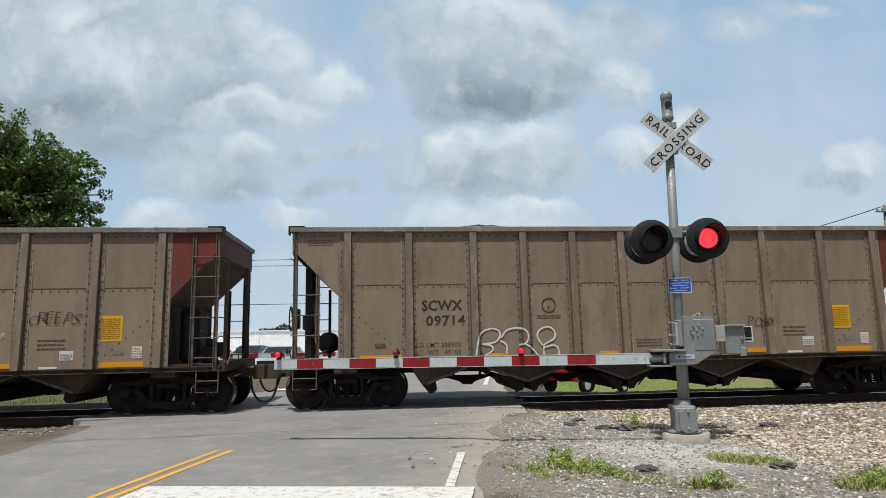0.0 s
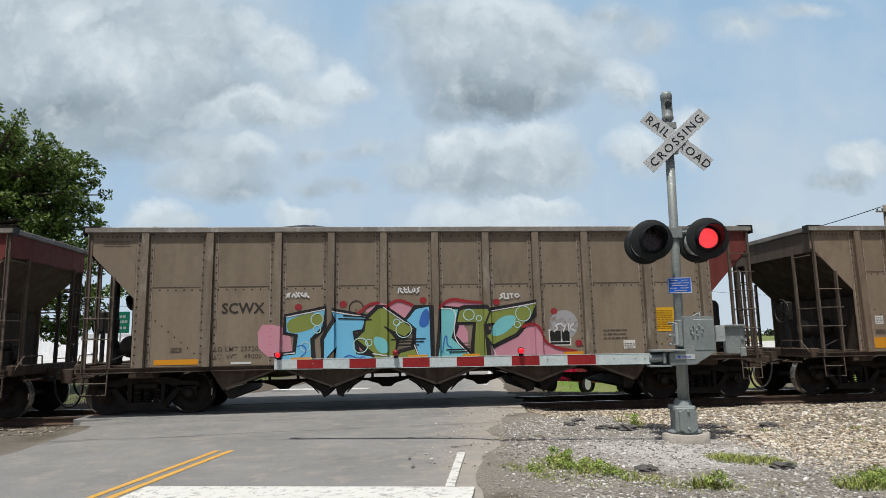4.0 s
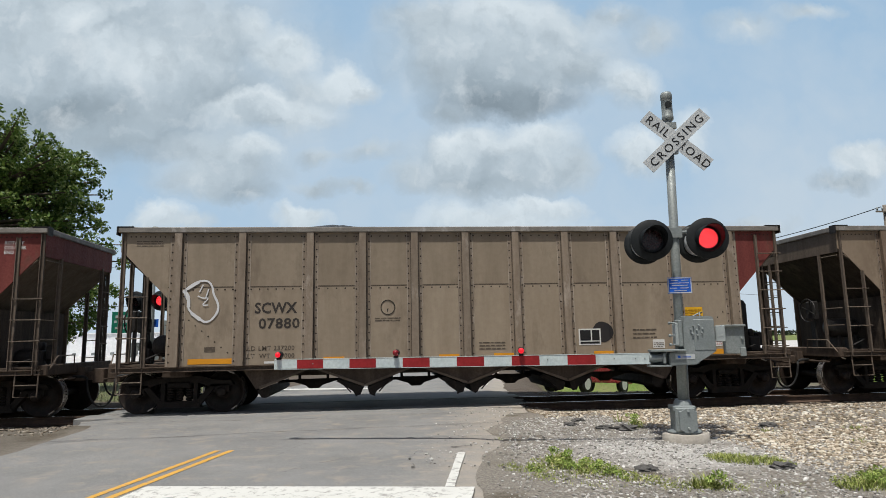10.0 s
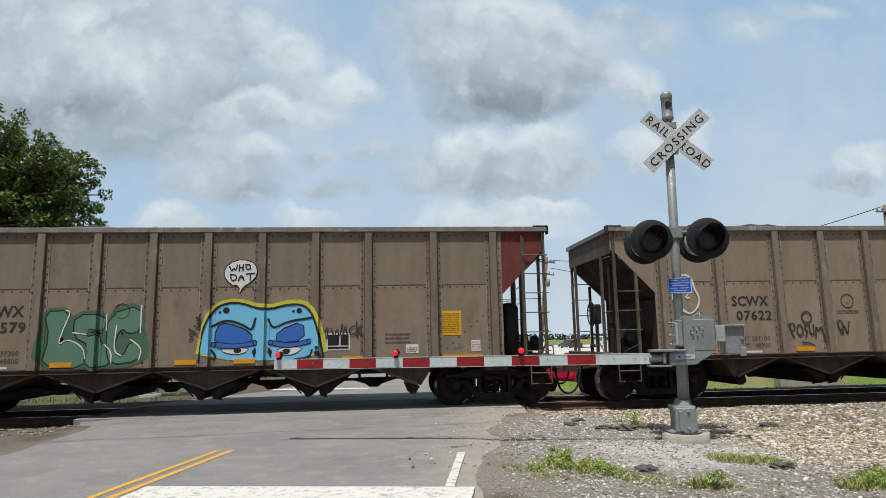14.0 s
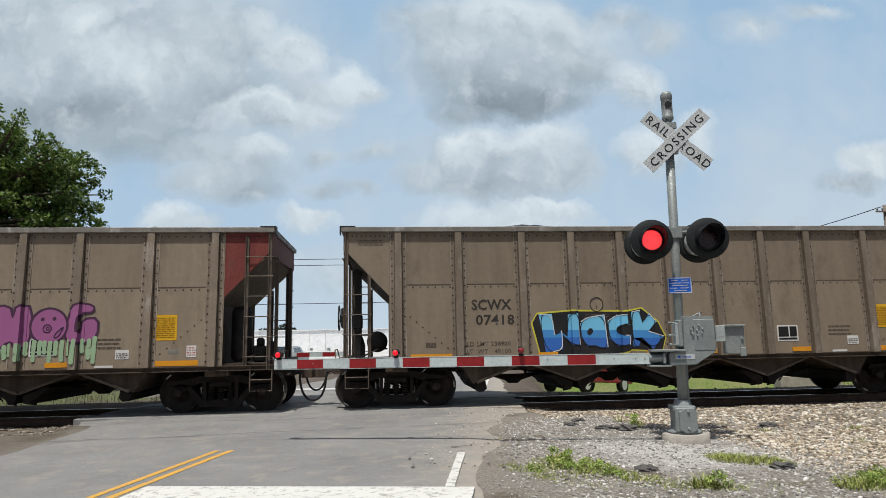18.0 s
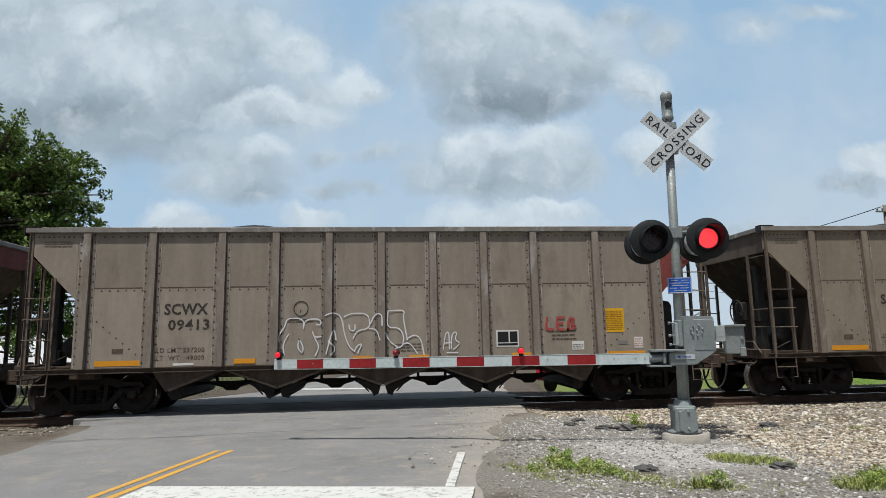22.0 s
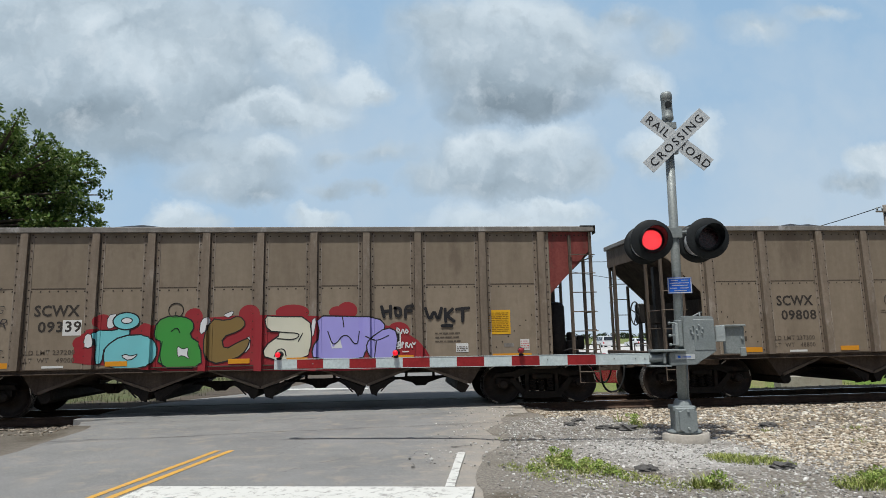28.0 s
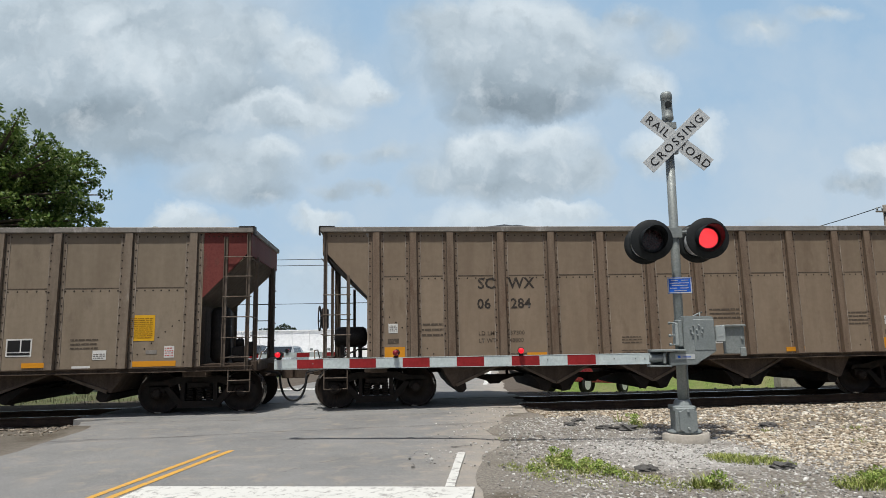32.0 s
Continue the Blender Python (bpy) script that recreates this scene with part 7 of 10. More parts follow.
art.fill([(-0.44, 2.04), (-0.1, 2.02), (-0.11, 1.68), (-0.05, 1.93), (0.27, 1.94), (0.19, 1.55), (0.01, 1.16), (-0.21, 1.16), (-0.18, 1.46), (-0.42, 1.71)], S_PURPLE, "purple bubble letter graffiti with white edge", line=S_EDGE, width=0.05)
art.fill([(0.27, 1.79), (0.54, 1.71), (0.36, 1.55)], S_PURPLE, "purple bubble letter graffiti with white edge", line=S_EDGE, width=0.05)
art.fill([(0.21, 1.53), (0.48, 1.5), (0.47, 1.16), (0.04, 1.14)], S_PURPLE, "purple bubble letter graffiti with white edge", line=S_EDGE, width=0.05)
art.fill([(-0.86, 1.33), (-0.72, 1.38), (-0.57, 1.3), (-0.62, 1.19), (-0.82, 1.19)], PAINT_A, "bare paint in a letter gap", line=S_EDGE, width=0.03, level=1)
art.lines(0.035, S_EDGE, "white highlight", [(-0.93, 1.74), (-0.71, 1.77)], [(-1.44, 1.51), (-1.2, 1.53)], [(-2.7, 2.06), (-2.37, 2.07)])
car, kind = cars[6][:2]
ghost_mark(car, kind, -0.03)
tag(car, kind, "CASEY", 3.5, 4.2, 1.38, 0.30, spray((0.10, 0.11, 0.13), 0.5), -0.02, 0.2, "faint grey scrawl")
car, kind = cars[7][:2]
ghost_mark(car, kind, 0.02, -0.02)
blob(car, kind, [(2.75, 1.55), (2.95, 1.85), (3.25, 1.75), (3.32, 1.5), (3.05, 1.3)], S_BLACK, 0.0045, "black spray patch")
car, kind = cars[8][:2]
ghost_mark(car, kind, -0.06, 0.05)
tag(car, kind, "SBIZM", -0.95, -0.09, 1.37, 0.34, S_WHITE, -0.02, 0.1, "white scrawl")
tag(car, kind, "LEB", 3.57, 4.34, 1.66, 0.24, S_FADED_RED, -0.01, 0.1, "faded red scrawl")
tag(car, kind, "ABOZ", 3.54, 4.31, 1.28, 0.28, S_DARK, -0.01, 0.1, "dark scrawl")
car, kind = cars[9][:2]
ghost_mark(car, kind, 0.0)
art = Art(*cars[9][:2])
art.lines(0.04, S_DARK, "dark scrawl", [(-3.21, 1.65), (-3.12, 1.38)], [(-3.24, 1.67), (-3.11, 1.71), (-3.06, 1.6), (-3.15, 1.53)], [(-2.77, 1.67), (-2.87, 1.62), (-2.77, 1.5), (-2.83, 1.4)], [(-2.73, 1.66), (-2.72, 1.45), (-2.63, 1.42), (-2.62, 1.66)], [(-2.59, 1.37), (-2.57, 1.64), (-2.51, 1.49), (-2.44, 1.64), (-2.37, 1.32)], [(-2.03, 1.72), (-1.93, 1.36), (-1.87, 1.7), (-1.8, 1.36), (-1.74, 1.72)], [(-1.99, 1.75), (-1.88, 1.71), (-1.93, 1.53)], [(-2.93, 1.26), (-2.76, 1.25), (-2.64, 1.18)])
art.ring((-2.96, 1.54), 0.07, 0.12, 0.04, S_DARK, "dark scrawl")
art.ring((-2.77, 1.83), 0.12, 0.13, 0.04, S_DARK, "dark scrawl")
art.lines(0.035, S_WHITE, "white scrawl", [(0.21, 1.56), (0.27, 1.68), (0.32, 1.58), (0.24, 1.48), (0.21, 1.56)], [(0.36, 1.64), (0.39, 1.47)], [(0.45, 1.66), (0.49, 1.48), (0.56, 1.64), (0.52, 1.43)], [(0.65, 1.75), (0.6, 1.53), (0.54, 1.49), (0.82, 1.55), (0.74, 1.31), (0.49, 1.39), (0.2, 1.32)], [(0.37, 1.77), (0.38, 1.74)])
art.oval((1.97, 1.25), 0.21, 0.10, S_BLACK, "black spray patch")
art.lines(0.035, S_WHITE, "white scrawl", [(2.46, 1.59), (2.54, 1.79), (2.56, 1.57)], [(2.47, 1.67), (2.57, 1.68)], [(2.61, 1.57), (2.64, 1.84), (2.75, 1.81), (2.66, 1.72), (2.77, 1.59)], [(2.82, 1.79), (2.97, 1.81), (2.97, 1.61), (2.82, 1.61), (2.82, 1.79)], [(3.02, 1.81), (3.23, 1.81), (3.04, 1.61), (3.25, 1.59), (3.29, 1.77)])
art.lines(0.04, S_DARK, "dark scrawl", [(3.6, 1.7), (3.68, 1.9), (3.7, 1.67)], [(3.61, 1.78), (3.72, 1.79)], [(3.75, 1.67), (3.79, 1.95), (3.9, 1.92), (3.81, 1.82), (3.92, 1.69)], [(3.97, 1.9), (4.13, 1.92), (4.12, 1.72), (3.97, 1.72), (3.97, 1.9)], [(4.18, 1.92), (4.39, 1.91), (4.2, 1.71), (4.4, 1.7), (4.45, 1.88)])
art = Art(*cars[10][:2])
art.fill([(-3.08, 2.12), (-3.35, 1.69), (-3.43, 1.06), (-1.11, 1.01), (-1.12, 1.65), (-1.35, 2.12), (-2.05, 1.96)], S_MOSS, "dark green spray background", soft=2, level=-2)
art.fill([(-3.27, 2.21), (-2.73, 2.23), (-2.9, 1.8), (-2.96, 1.51), (-2.75, 1.65), (-2.43, 1.44), (-2.4, 1.04), (-3.28, 1.06), (-3.12, 1.69)], S_SAGE, "green block letter graffiti", line=S_BLACK, width=0.03, shadow=S_MOSS, cast=0.18)
art.fill([(-2.65, 2.14), (-2.02, 2.13), (-2.04, 1.78), (-2.36, 1.85), (-2.38, 1.67), (-2.13, 1.73), (-2.09, 1.52), (-1.92, 1.43), (-1.86, 1.09), (-2.37, 1.04), (-2.32, 1.5), (-2.67, 1.68)], S_SAGE, "green block letter graffiti", line=S_BLACK, width=0.03, shadow=S_MOSS, cast=0.18)
art.fill([(-1.99, 2.13), (-1.33, 2.33), (-1.32, 1.77), (-1.58, 1.72), (-1.7, 1.84), (-1.81, 1.66), (-1.83, 1.32), (-1.66, 1.25), (-1.52, 1.6), (-1.26, 1.42), (-1.34, 1.16), (-1.91, 1.09), (-2.01, 1.43)], S_SAGE, "green block letter graffiti", line=S_BLACK, width=0.03, shadow=S_MOSS, cast=0.18)
art.lines(0.03, S_WHITE, "white letter highlight", [(-2.83, 2.23), (-2.73, 2.2), (-2.87, 1.83), (-2.96, 1.51), (-2.75, 1.65), (-2.45, 1.47), (-2.4, 1.24)], [(-2.02, 2.13), (-2.01, 1.81)], [(-1.33, 2.31), (-1.33, 1.74)], [(-1.52, 1.61), (-1.27, 1.42), (-1.34, 1.19)], [(-1.81, 1.9), (-1.85, 1.37), (-1.69, 1.28)], [(-2.67, 1.77), (-2.41, 1.73)], [(-2.04, 1.52), (-1.89, 1.37), (-1.89, 1.14)])
art.fill([(-0.23, 1.15), (-0.14, 1.69), (0.03, 2.16), (0.22, 2.38), (0.66, 2.45), (1.2, 2.27), (1.81, 2.42), (2.18, 2.33), (2.43, 1.83), (2.55, 1.09)], S_YELLOW, "yellow spray edge", level=-2)
art.fill([(-0.13, 1.15), (-0.06, 1.75), (0.12, 2.16), (0.3, 2.31), (0.65, 2.36), (1.19, 2.16), (1.74, 2.31), (2.11, 2.25), (2.31, 1.83), (2.45, 1.1)], S_SKY, "pale blue graffiti shape", level=-1)
art.lines(0.05, S_BLACK, "black outline", [(-0.13, 1.15), (-0.06, 1.75), (0.12, 2.16), (0.3, 2.31), (0.65, 2.36), (1.19, 2.16), (1.74, 2.31), (2.11, 2.25), (2.31, 1.83), (2.45, 1.1)], [(0.12, 1.85), (0.41, 1.99), (0.77, 1.87), (0.94, 1.73), (1.01, 2)], [(2.18, 2), (1.68, 1.93), (1.37, 1.77), (1.28, 1.98)], [(0.12, 1.35), (0.22, 1.23), (0.17, 1.16)], [(1.84, 1.13), (2.14, 1.16), (2.21, 1.32)], [(1.01, 1.36), (1, 1.23)], [(1.3, 1.36), (1.33, 1.22)])
art.fill([(0.21, 1.85), (0.41, 1.93), (0.93, 1.72), (0.96, 1.48), (0.17, 1.46)], S_BLUE, "deep blue shape", line=S_BLACK, width=0.03)
art.lines(0.13, S_BLACK, "black band", [(0.16, 1.47), (0.59, 1.41), (1.02, 1.49)])
art.lines(0.085, S_BLUE, "deep blue band", [(0.16, 1.47), (0.59, 1.41), (1.02, 1.49)])
art.fill([(0.27, 1.39), (0.92, 1.4), (0.77, 1.25), (0.41, 1.27)], S_WHITE, "white shape", line=S_BLACK, width=0.02, level=1)
art.fill([(0.56, 1.38), (0.74, 1.39), (0.71, 1.28), (0.59, 1.28)], S_BLACK, "dark dot", level=2)
art.fill([(1.47, 1.73), (2.01, 1.94), (2.04, 1.52), (1.43, 1.47)], S_BLUE, "deep blue shape", line=S_BLACK, width=0.03)
art.lines(0.13, S_BLACK, "black band", [(1.33, 1.49), (1.73, 1.41), (2.14, 1.5)])
art.lines(0.085, S_BLUE, "deep blue band", [(1.33, 1.49), (1.73, 1.41), (2.14, 1.5)])
art.fill([(1.44, 1.37), (2.04, 1.4), (1.84, 1.22), (1.54, 1.22)], S_WHITE, "white shape", line=S_BLACK, width=0.02, level=1)
art.fill([(1.57, 1.35), (1.76, 1.35), (1.72, 1.24), (1.6, 1.24)], S_BLACK, "dark dot", level=2)
art.oval((0.4, 2.18), 0.07, 0.07, S_BLACK, "dark spot")
art.oval((0.27, 2.14), 0.03, 0.03, S_BLACK, "dark spot")
art.oval((1.92, 2.15), 0.06, 0.06, S_BLACK, "dark spot")
art.oval((1.8, 2.14), 0.03, 0.03, S_BLACK, "dark spot")
art.oval((2.3, 1.36), 0.04, 0.04, S_BLACK, "dark spot")
art.oval((2.3, 1.26), 0.05, 0.05, S_BLACK, "dark spot")
art.oval((1, 1.3), 0.05, 0.05, S_BLACK, "dark spot")
art.oval((1.32, 1.29), 0.05, 0.05, S_BLACK, "dark spot")
art.fill([(0.3, 2.97), (0.42, 3.19), (0.72, 3.28), (0.99, 3.18), (1.04, 2.94), (0.87, 2.75), (0.75, 2.7), (0.64, 2.5), (0.66, 2.7), (0.45, 2.73)], S_WHITE, "white speech bubble", line=S_BLACK, width=0.02)
art.lines(0.03, S_BLACK, "black hand lettering", [(0.44, 3.12), (0.49, 3), (0.53, 3.1), (0.57, 3.01), (0.61, 3.15)], [(0.65, 3.15), (0.65, 3.02)], [(0.73, 3.16), (0.72, 3.03)], [(0.65, 3.09), (0.73, 3.1)], [(0.78, 3.15), (0.87, 3.16), (0.88, 3.06), (0.79, 3.05), (0.78, 3.15)], [(0.47, 2.95), (0.48, 2.81), (0.59, 2.83), (0.59, 2.93), (0.47, 2.95)], [(0.63, 2.81), (0.69, 2.95), (0.75, 2.82)], [(0.65, 2.87), (0.74, 2.88)], [(0.79, 2.95), (0.97, 2.97)], [(0.88, 2.96), (0.88, 2.82)])
art.lines(0.035, S_DARK, "dark scrawl", [(-0.24, 1.72), (-0.36, 1.68), (-0.25, 1.62), (-0.34, 1.57)], [(-0.31, 1.78), (-0.19, 1.7)], [(-0.33, 1.74), (-0.34, 1.81)], [(-0.24, 1.87), (-0.12, 1.81), (-0.21, 1.93), (-0.11, 1.87), (-0.18, 1.98)], [(-0.21, 2.04), (-0.09, 1.96)], [(-0.18, 2), (-0.14, 2.09)], [(2.51, 1.55), (2.54, 1.82), (2.46, 1.7)], [(2.6, 1.76), (2.67, 1.55), (2.72, 1.79), (2.78, 1.55), (2.83, 1.85)], [(2.83, 1.58), (2.91, 1.85), (2.94, 1.61)], [(3.09, 1.81), (2.98, 1.76), (3, 1.61), (3.1, 1.65)], [(3.14, 1.9), (3.13, 1.6)], [(3.25, 1.84), (3.14, 1.72), (3.27, 1.6)], [(3.15, 1.69), (3.17, 1.58)], [(3.24, 1.72), (3.25, 1.63)])
car, kind = cars[11][:2]
blob(car, kind, [(-5.56, 1.75), (-5.50, 2.1), (-5.2, 2.2), (-4.93, 2.1), (-4.88, 1.75), (-5.0, 1.45), (-5.4, 1.45)], S_BLACK, 0.005, "dark outline shape")
blob(car, kind, [(-5.50, 1.75), (-5.45, 2.06), (-5.2, 2.15), (-4.98, 2.06), (-4.94, 1.75), (-5.05, 1.5), (-5.38, 1.5)], S_WHITE, 0.007, "white round graffiti shape")
for k in range(5):
    stroke(car, kind, [(-5.42 + k * 0.1, 1.55), (-5.42 + k * 0.1, 1.22 + 0.1 * (k % 2))], 0.05, S_BLACK, "dark drip")
for x in (-5.36, -5.1):
    stroke(car, kind, [(x - 0.06, 1.95), (x + 0.06, 2.05)], 0.03, S_BLACK, "dark cross stroke")
    stroke(car, kind, [(x - 0.06, 2.05), (x + 0.06, 1.95)], 0.03, S_BLACK, "dark cross stroke")
art = Art(car, kind)
art.lines(0.27, S_BLACK, "black outline of lime green graffiti", [(-2.84, 2.16), (-3.06, 2.17), (-3.38, 1.96), (-3.65, 1.8), (-3.72, 1.53), (-3.6, 1.3), (-3.33, 1.26), (-3.11, 1.18), (-2.9, 1.38), (-2.79, 1.6), (-3.03, 1.63), (-3.22, 1.55)])
art.lines(0.2, S_GREEN, "green graffiti letter", [(-2.84, 2.16), (-3.06, 2.17), (-3.38, 1.96), (-3.65, 1.8), (-3.72, 1.53), (-3.6, 1.3), (-3.33, 1.26), (-3.11, 1.18), (-2.9, 1.38), (-2.79, 1.6), (-3.03, 1.63), (-3.22, 1.55)])
art.lines(0.11, S_LEAF, "lime green graffiti letter", [(-2.85, 2.18), (-3.07, 2.18), (-3.39, 1.98), (-3.66, 1.82), (-3.73, 1.55), (-3.61, 1.32), (-3.34, 1.27), (-3.12, 1.2), (-2.91, 1.4), (-2.8, 1.61), (-3.04, 1.65), (-3.23, 1.57)])
art.lines(0.27, S_BLACK, "black outline of lime green graffiti", [(-2.92, 2.17), (-2.8, 2.04), (-2.93, 1.9), (-2.74, 1.93), (-2.58, 2.17), (-2.55, 1.87), (-2.63, 1.6), (-2.53, 1.29), (-2.24, 1.25), (-1.93, 1.24), (-1.92, 1.42), (-2.07, 1.5), (-2.03, 1.86), (-2.18, 2.05), (-2.32, 1.97)])
art.lines(0.2, S_LEAF, "green graffiti letter", [(-2.92, 2.17), (-2.8, 2.04), (-2.93, 1.9), (-2.74, 1.93), (-2.58, 2.17), (-2.55, 1.87), (-2.63, 1.6), (-2.53, 1.29), (-2.24, 1.25), (-1.93, 1.24), (-1.92, 1.42), (-2.07, 1.5), (-2.03, 1.86), (-2.18, 2.05), (-2.32, 1.97)])
art.lines(0.11, S_LIME, "lime green graffiti letter", [(-2.93, 2.19), (-2.81, 2.05), (-2.95, 1.92), (-2.75, 1.94), (-2.59, 2.19), (-2.56, 1.88), (-2.64, 1.61), (-2.54, 1.31), (-2.25, 1.27), (-1.94, 1.26), (-1.93, 1.44), (-2.08, 1.52), (-2.04, 1.88), (-2.19, 2.07), (-2.33, 1.99)])
art.lines(0.27, S_BLACK, "black outline of lime green graffiti", [(-2.19, 2.11), (-1.99, 2.08), (-1.89, 1.86), (-1.88, 1.58), (-1.7, 1.26), (-1.44, 1.22), (-1.27, 1.41), (-1.31, 1.68), (-1.58, 1.82), (-1.38, 1.96), (-1.4, 2.14), (-1.56, 2.18), (-1.69, 2.09)])
art.lines(0.2, S_LEAF, "green graffiti letter", [(-2.19, 2.11), (-1.99, 2.08), (-1.89, 1.86), (-1.88, 1.58), (-1.7, 1.26), (-1.44, 1.22), (-1.27, 1.41), (-1.31, 1.68), (-1.58, 1.82), (-1.38, 1.96), (-1.4, 2.14), (-1.56, 2.18), (-1.69, 2.09)])
art.lines(0.11, S_LIME, "lime green graffiti letter", [(-2.2, 2.13), (-2, 2.1), (-1.9, 1.87), (-1.89, 1.6), (-1.71, 1.28), (-1.45, 1.24), (-1.28, 1.42), (-1.32, 1.7), (-1.59, 1.84), (-1.39, 1.98), (-1.41, 2.16), (-1.57, 2.2), (-1.7, 2.11)])
art.lines(0.02, S_WHITE, "white spark", [(-3.27, 1.85), (-3.22, 1.82)], [(-3.1, 1.41), (-3.06, 1.36)], [(-3.8, 1.21), (-3.77, 1.16)], [(-2.5, 1.81), (-2.52, 1.65)], [(-1.89, 1.39), (-1.87, 1.28)], [(-3.71, 1.43), (-3.67, 1.32)], [(-1.25, 1.54), (-1.27, 1.43)])
art.fill([(0.91, 2.04), (1.19, 2.17), (1.48, 2.11), (1.54, 1.8), (1.75, 1.74), (1.68, 1.35), (1.39, 1.11), (0.92, 1.17), (0.78, 1.53)], S_SKY, "pale blue graffiti with white edge", line=S_WHITE, width=0.05, shadow=S_BLACK, cast=0.13)
art.fill([(1.72, 1.57), (1.68, 1.35), (1.39, 1.11), (0.92, 1.17), (0.78, 1.53), (0.79, 1.59)], S_TEAL, "teal foot of a pale blue letter", level=1)
art.fill([(1.54, 2.03), (1.85, 2.16), (2.35, 2.1), (2.31, 1.85), (2.03, 1.92), (1.83, 1.94), (2.34, 1.7), (2.29, 1.28), (2.05, 1.02), (1.56, 1.05), (1.77, 1.63)], S_SKY, "pale blue graffiti with white edge", line=S_WHITE, width=0.05, shadow=S_BLACK, cast=0.13)
art.fill([(2.32, 1.56), (2.29, 1.28), (2.05, 1.02), (1.56, 1.05), (1.75, 1.57)], S_TEAL, "teal foot of a pale blue letter", level=1)
art.fill([(1.09, 2.01), (1.24, 2.02), (1.21, 1.86), (1.09, 1.72)], S_BLACK, "black letter gap", line=S_WHITE, width=0.02, level=2)
art.fill([(1.88, 1.32), (2.05, 1.48), (2.05, 1.32), (1.97, 1.26)], S_BLACK, "black letter gap", line=S_WHITE, width=0.02, level=2)
art.lines(0.09, S_BLACK, "black edge of a scrawl", [(3.94, 2.08), (3.75, 2.08), (3.64, 1.88), (3.74, 1.71), (3.88, 1.82), (3.79, 1.88)], [(4.06, 2.08), (3.98, 1.93), (4.1, 1.67), (4.25, 1.87), (4.21, 2.04)], [(4.24, 2.02), (4.43, 2.07), (4.35, 1.9), (4.57, 1.92), (4.36, 1.76), (4.46, 1.58), (4.39, 1.24), (4.17, 0.99)])
art.lines(0.05, S_CLOUD, "pale grey scrawl", [(3.94, 2.08), (3.75, 2.08), (3.64, 1.88), (3.74, 1.71), (3.88, 1.82), (3.79, 1.88)], [(4.06, 2.08), (3.98, 1.93), (4.1, 1.67), (4.25, 1.87), (4.21, 2.04)], [(4.24, 2.02), (4.43, 2.07), (4.35, 1.9), (4.57, 1.92), (4.36, 1.76), (4.46, 1.58), (4.39, 1.24), (4.17, 0.99)])
art.fill([(-0.35, 2.19), (0.13, 2.25), (0.01, 1.51), (0.15, 1.35), (0.37, 1.24), (0.32, 1.01), (-0.51, 1), (-0.29, 1.46)], S_SKY, "pale blue graffiti with white edge", line=S_WHITE, width=0.05, shadow=S_BLACK, cast=0.13)
art.fill([(0.02, 1.54), (0.01, 1.51), (0.15, 1.35), (0.37, 1.24), (0.32, 1.01), (-0.51, 1), (-0.29, 1.46), (-0.3, 1.55)], S_TEAL, "teal foot of a pale blue letter", level=1)
art.fill([(0.12, 1.75), (0.27, 2.1), (0.6, 2.2), (0.8, 2.03), (0.73, 1.74), (0.3, 1.58), (0.63, 1.44), (1.02, 1.47), (0.79, 1.15), (0.22, 1.16), (0.06, 1.4)], S_SKY, "pale blue graffiti with white edge", line=S_WHITE, width=0.05, shadow=S_BLACK, cast=0.13)
art.fill([(0.41, 1.54), (0.63, 1.44), (1.02, 1.47), (0.79, 1.15), (0.22, 1.16), (0.06, 1.4), (0.09, 1.54)], S_TEAL, "teal foot of a pale blue letter", level=1)
art.fill([(0.37, 1.86), (0.54, 2), (0.62, 1.91), (0.48, 1.74)], S_BLACK, "black letter gap", line=S_WHITE, width=0.02, level=2)
tag(car, kind, "GUS", -4.45, -3.75, 1.55, 0.34, S_DARK, -0.02, 0.3, "dark scrawl")
art = Art(*cars[12][:2])
art.fill([(-3.08, 2), (-3.2, 1.81), (-3.02, 1.05), (-2.35, 1.08), (-1.77, 1.05), (-1.27, 1.1), (-0.94, 1.19), (-0.26, 1.14), (-0.17, 1.45), (-0.33, 1.79), (-0.69, 2.09), (-1.03, 2.02), (-2.33, 2.05)], S_YELLOW, "yellow spray edge", shadow=S_YELLOW, cast=0.08, soft=0, level=-3)
art.fill([(-3.08, 2), (-3.2, 1.81), (-3.02, 1.05), (-2.35, 1.08), (-1.77, 1.05), (-1.27, 1.1), (-0.94, 1.19), (-0.26, 1.14), (-0.17, 1.45), (-0.33, 1.79), (-0.69, 2.09), (-1.03, 2.02), (-2.33, 2.05)], S_BLACK, "black letter shadow", soft=0, level=-2)
art.fill([(-3.05, 1.99), (-2.75, 2), (-2.71, 1.52), (-2.56, 1.62), (-2.42, 1.49), (-2.39, 1.98), (-2.17, 2), (-2.14, 1.3), (-2.33, 1.32), (-2.52, 1.54), (-2.53, 1.22), (-2.92, 1.15)], S_SKY, "blue block letter graffiti", soft=0)
art.fill([(-2.72, 1.65), (-2.71, 1.52), (-2.56, 1.62), (-2.42, 1.49), (-2.41, 1.64), (-2.15, 1.63), (-2.14, 1.3), (-2.33, 1.32), (-2.52, 1.54), (-2.53, 1.22), (-2.92, 1.15), (-3, 1.65)], S_MIDBLUE, "blue block letter graffiti", soft=0, level=1)
art.fill([(-2.14, 1.47), (-2.14, 1.3), (-2.33, 1.32), (-2.47, 1.47), (-2.53, 1.47), (-2.53, 1.22), (-2.92, 1.15), (-2.97, 1.48)], S_BLUE, "blue block letter graffiti", soft=0, level=2)
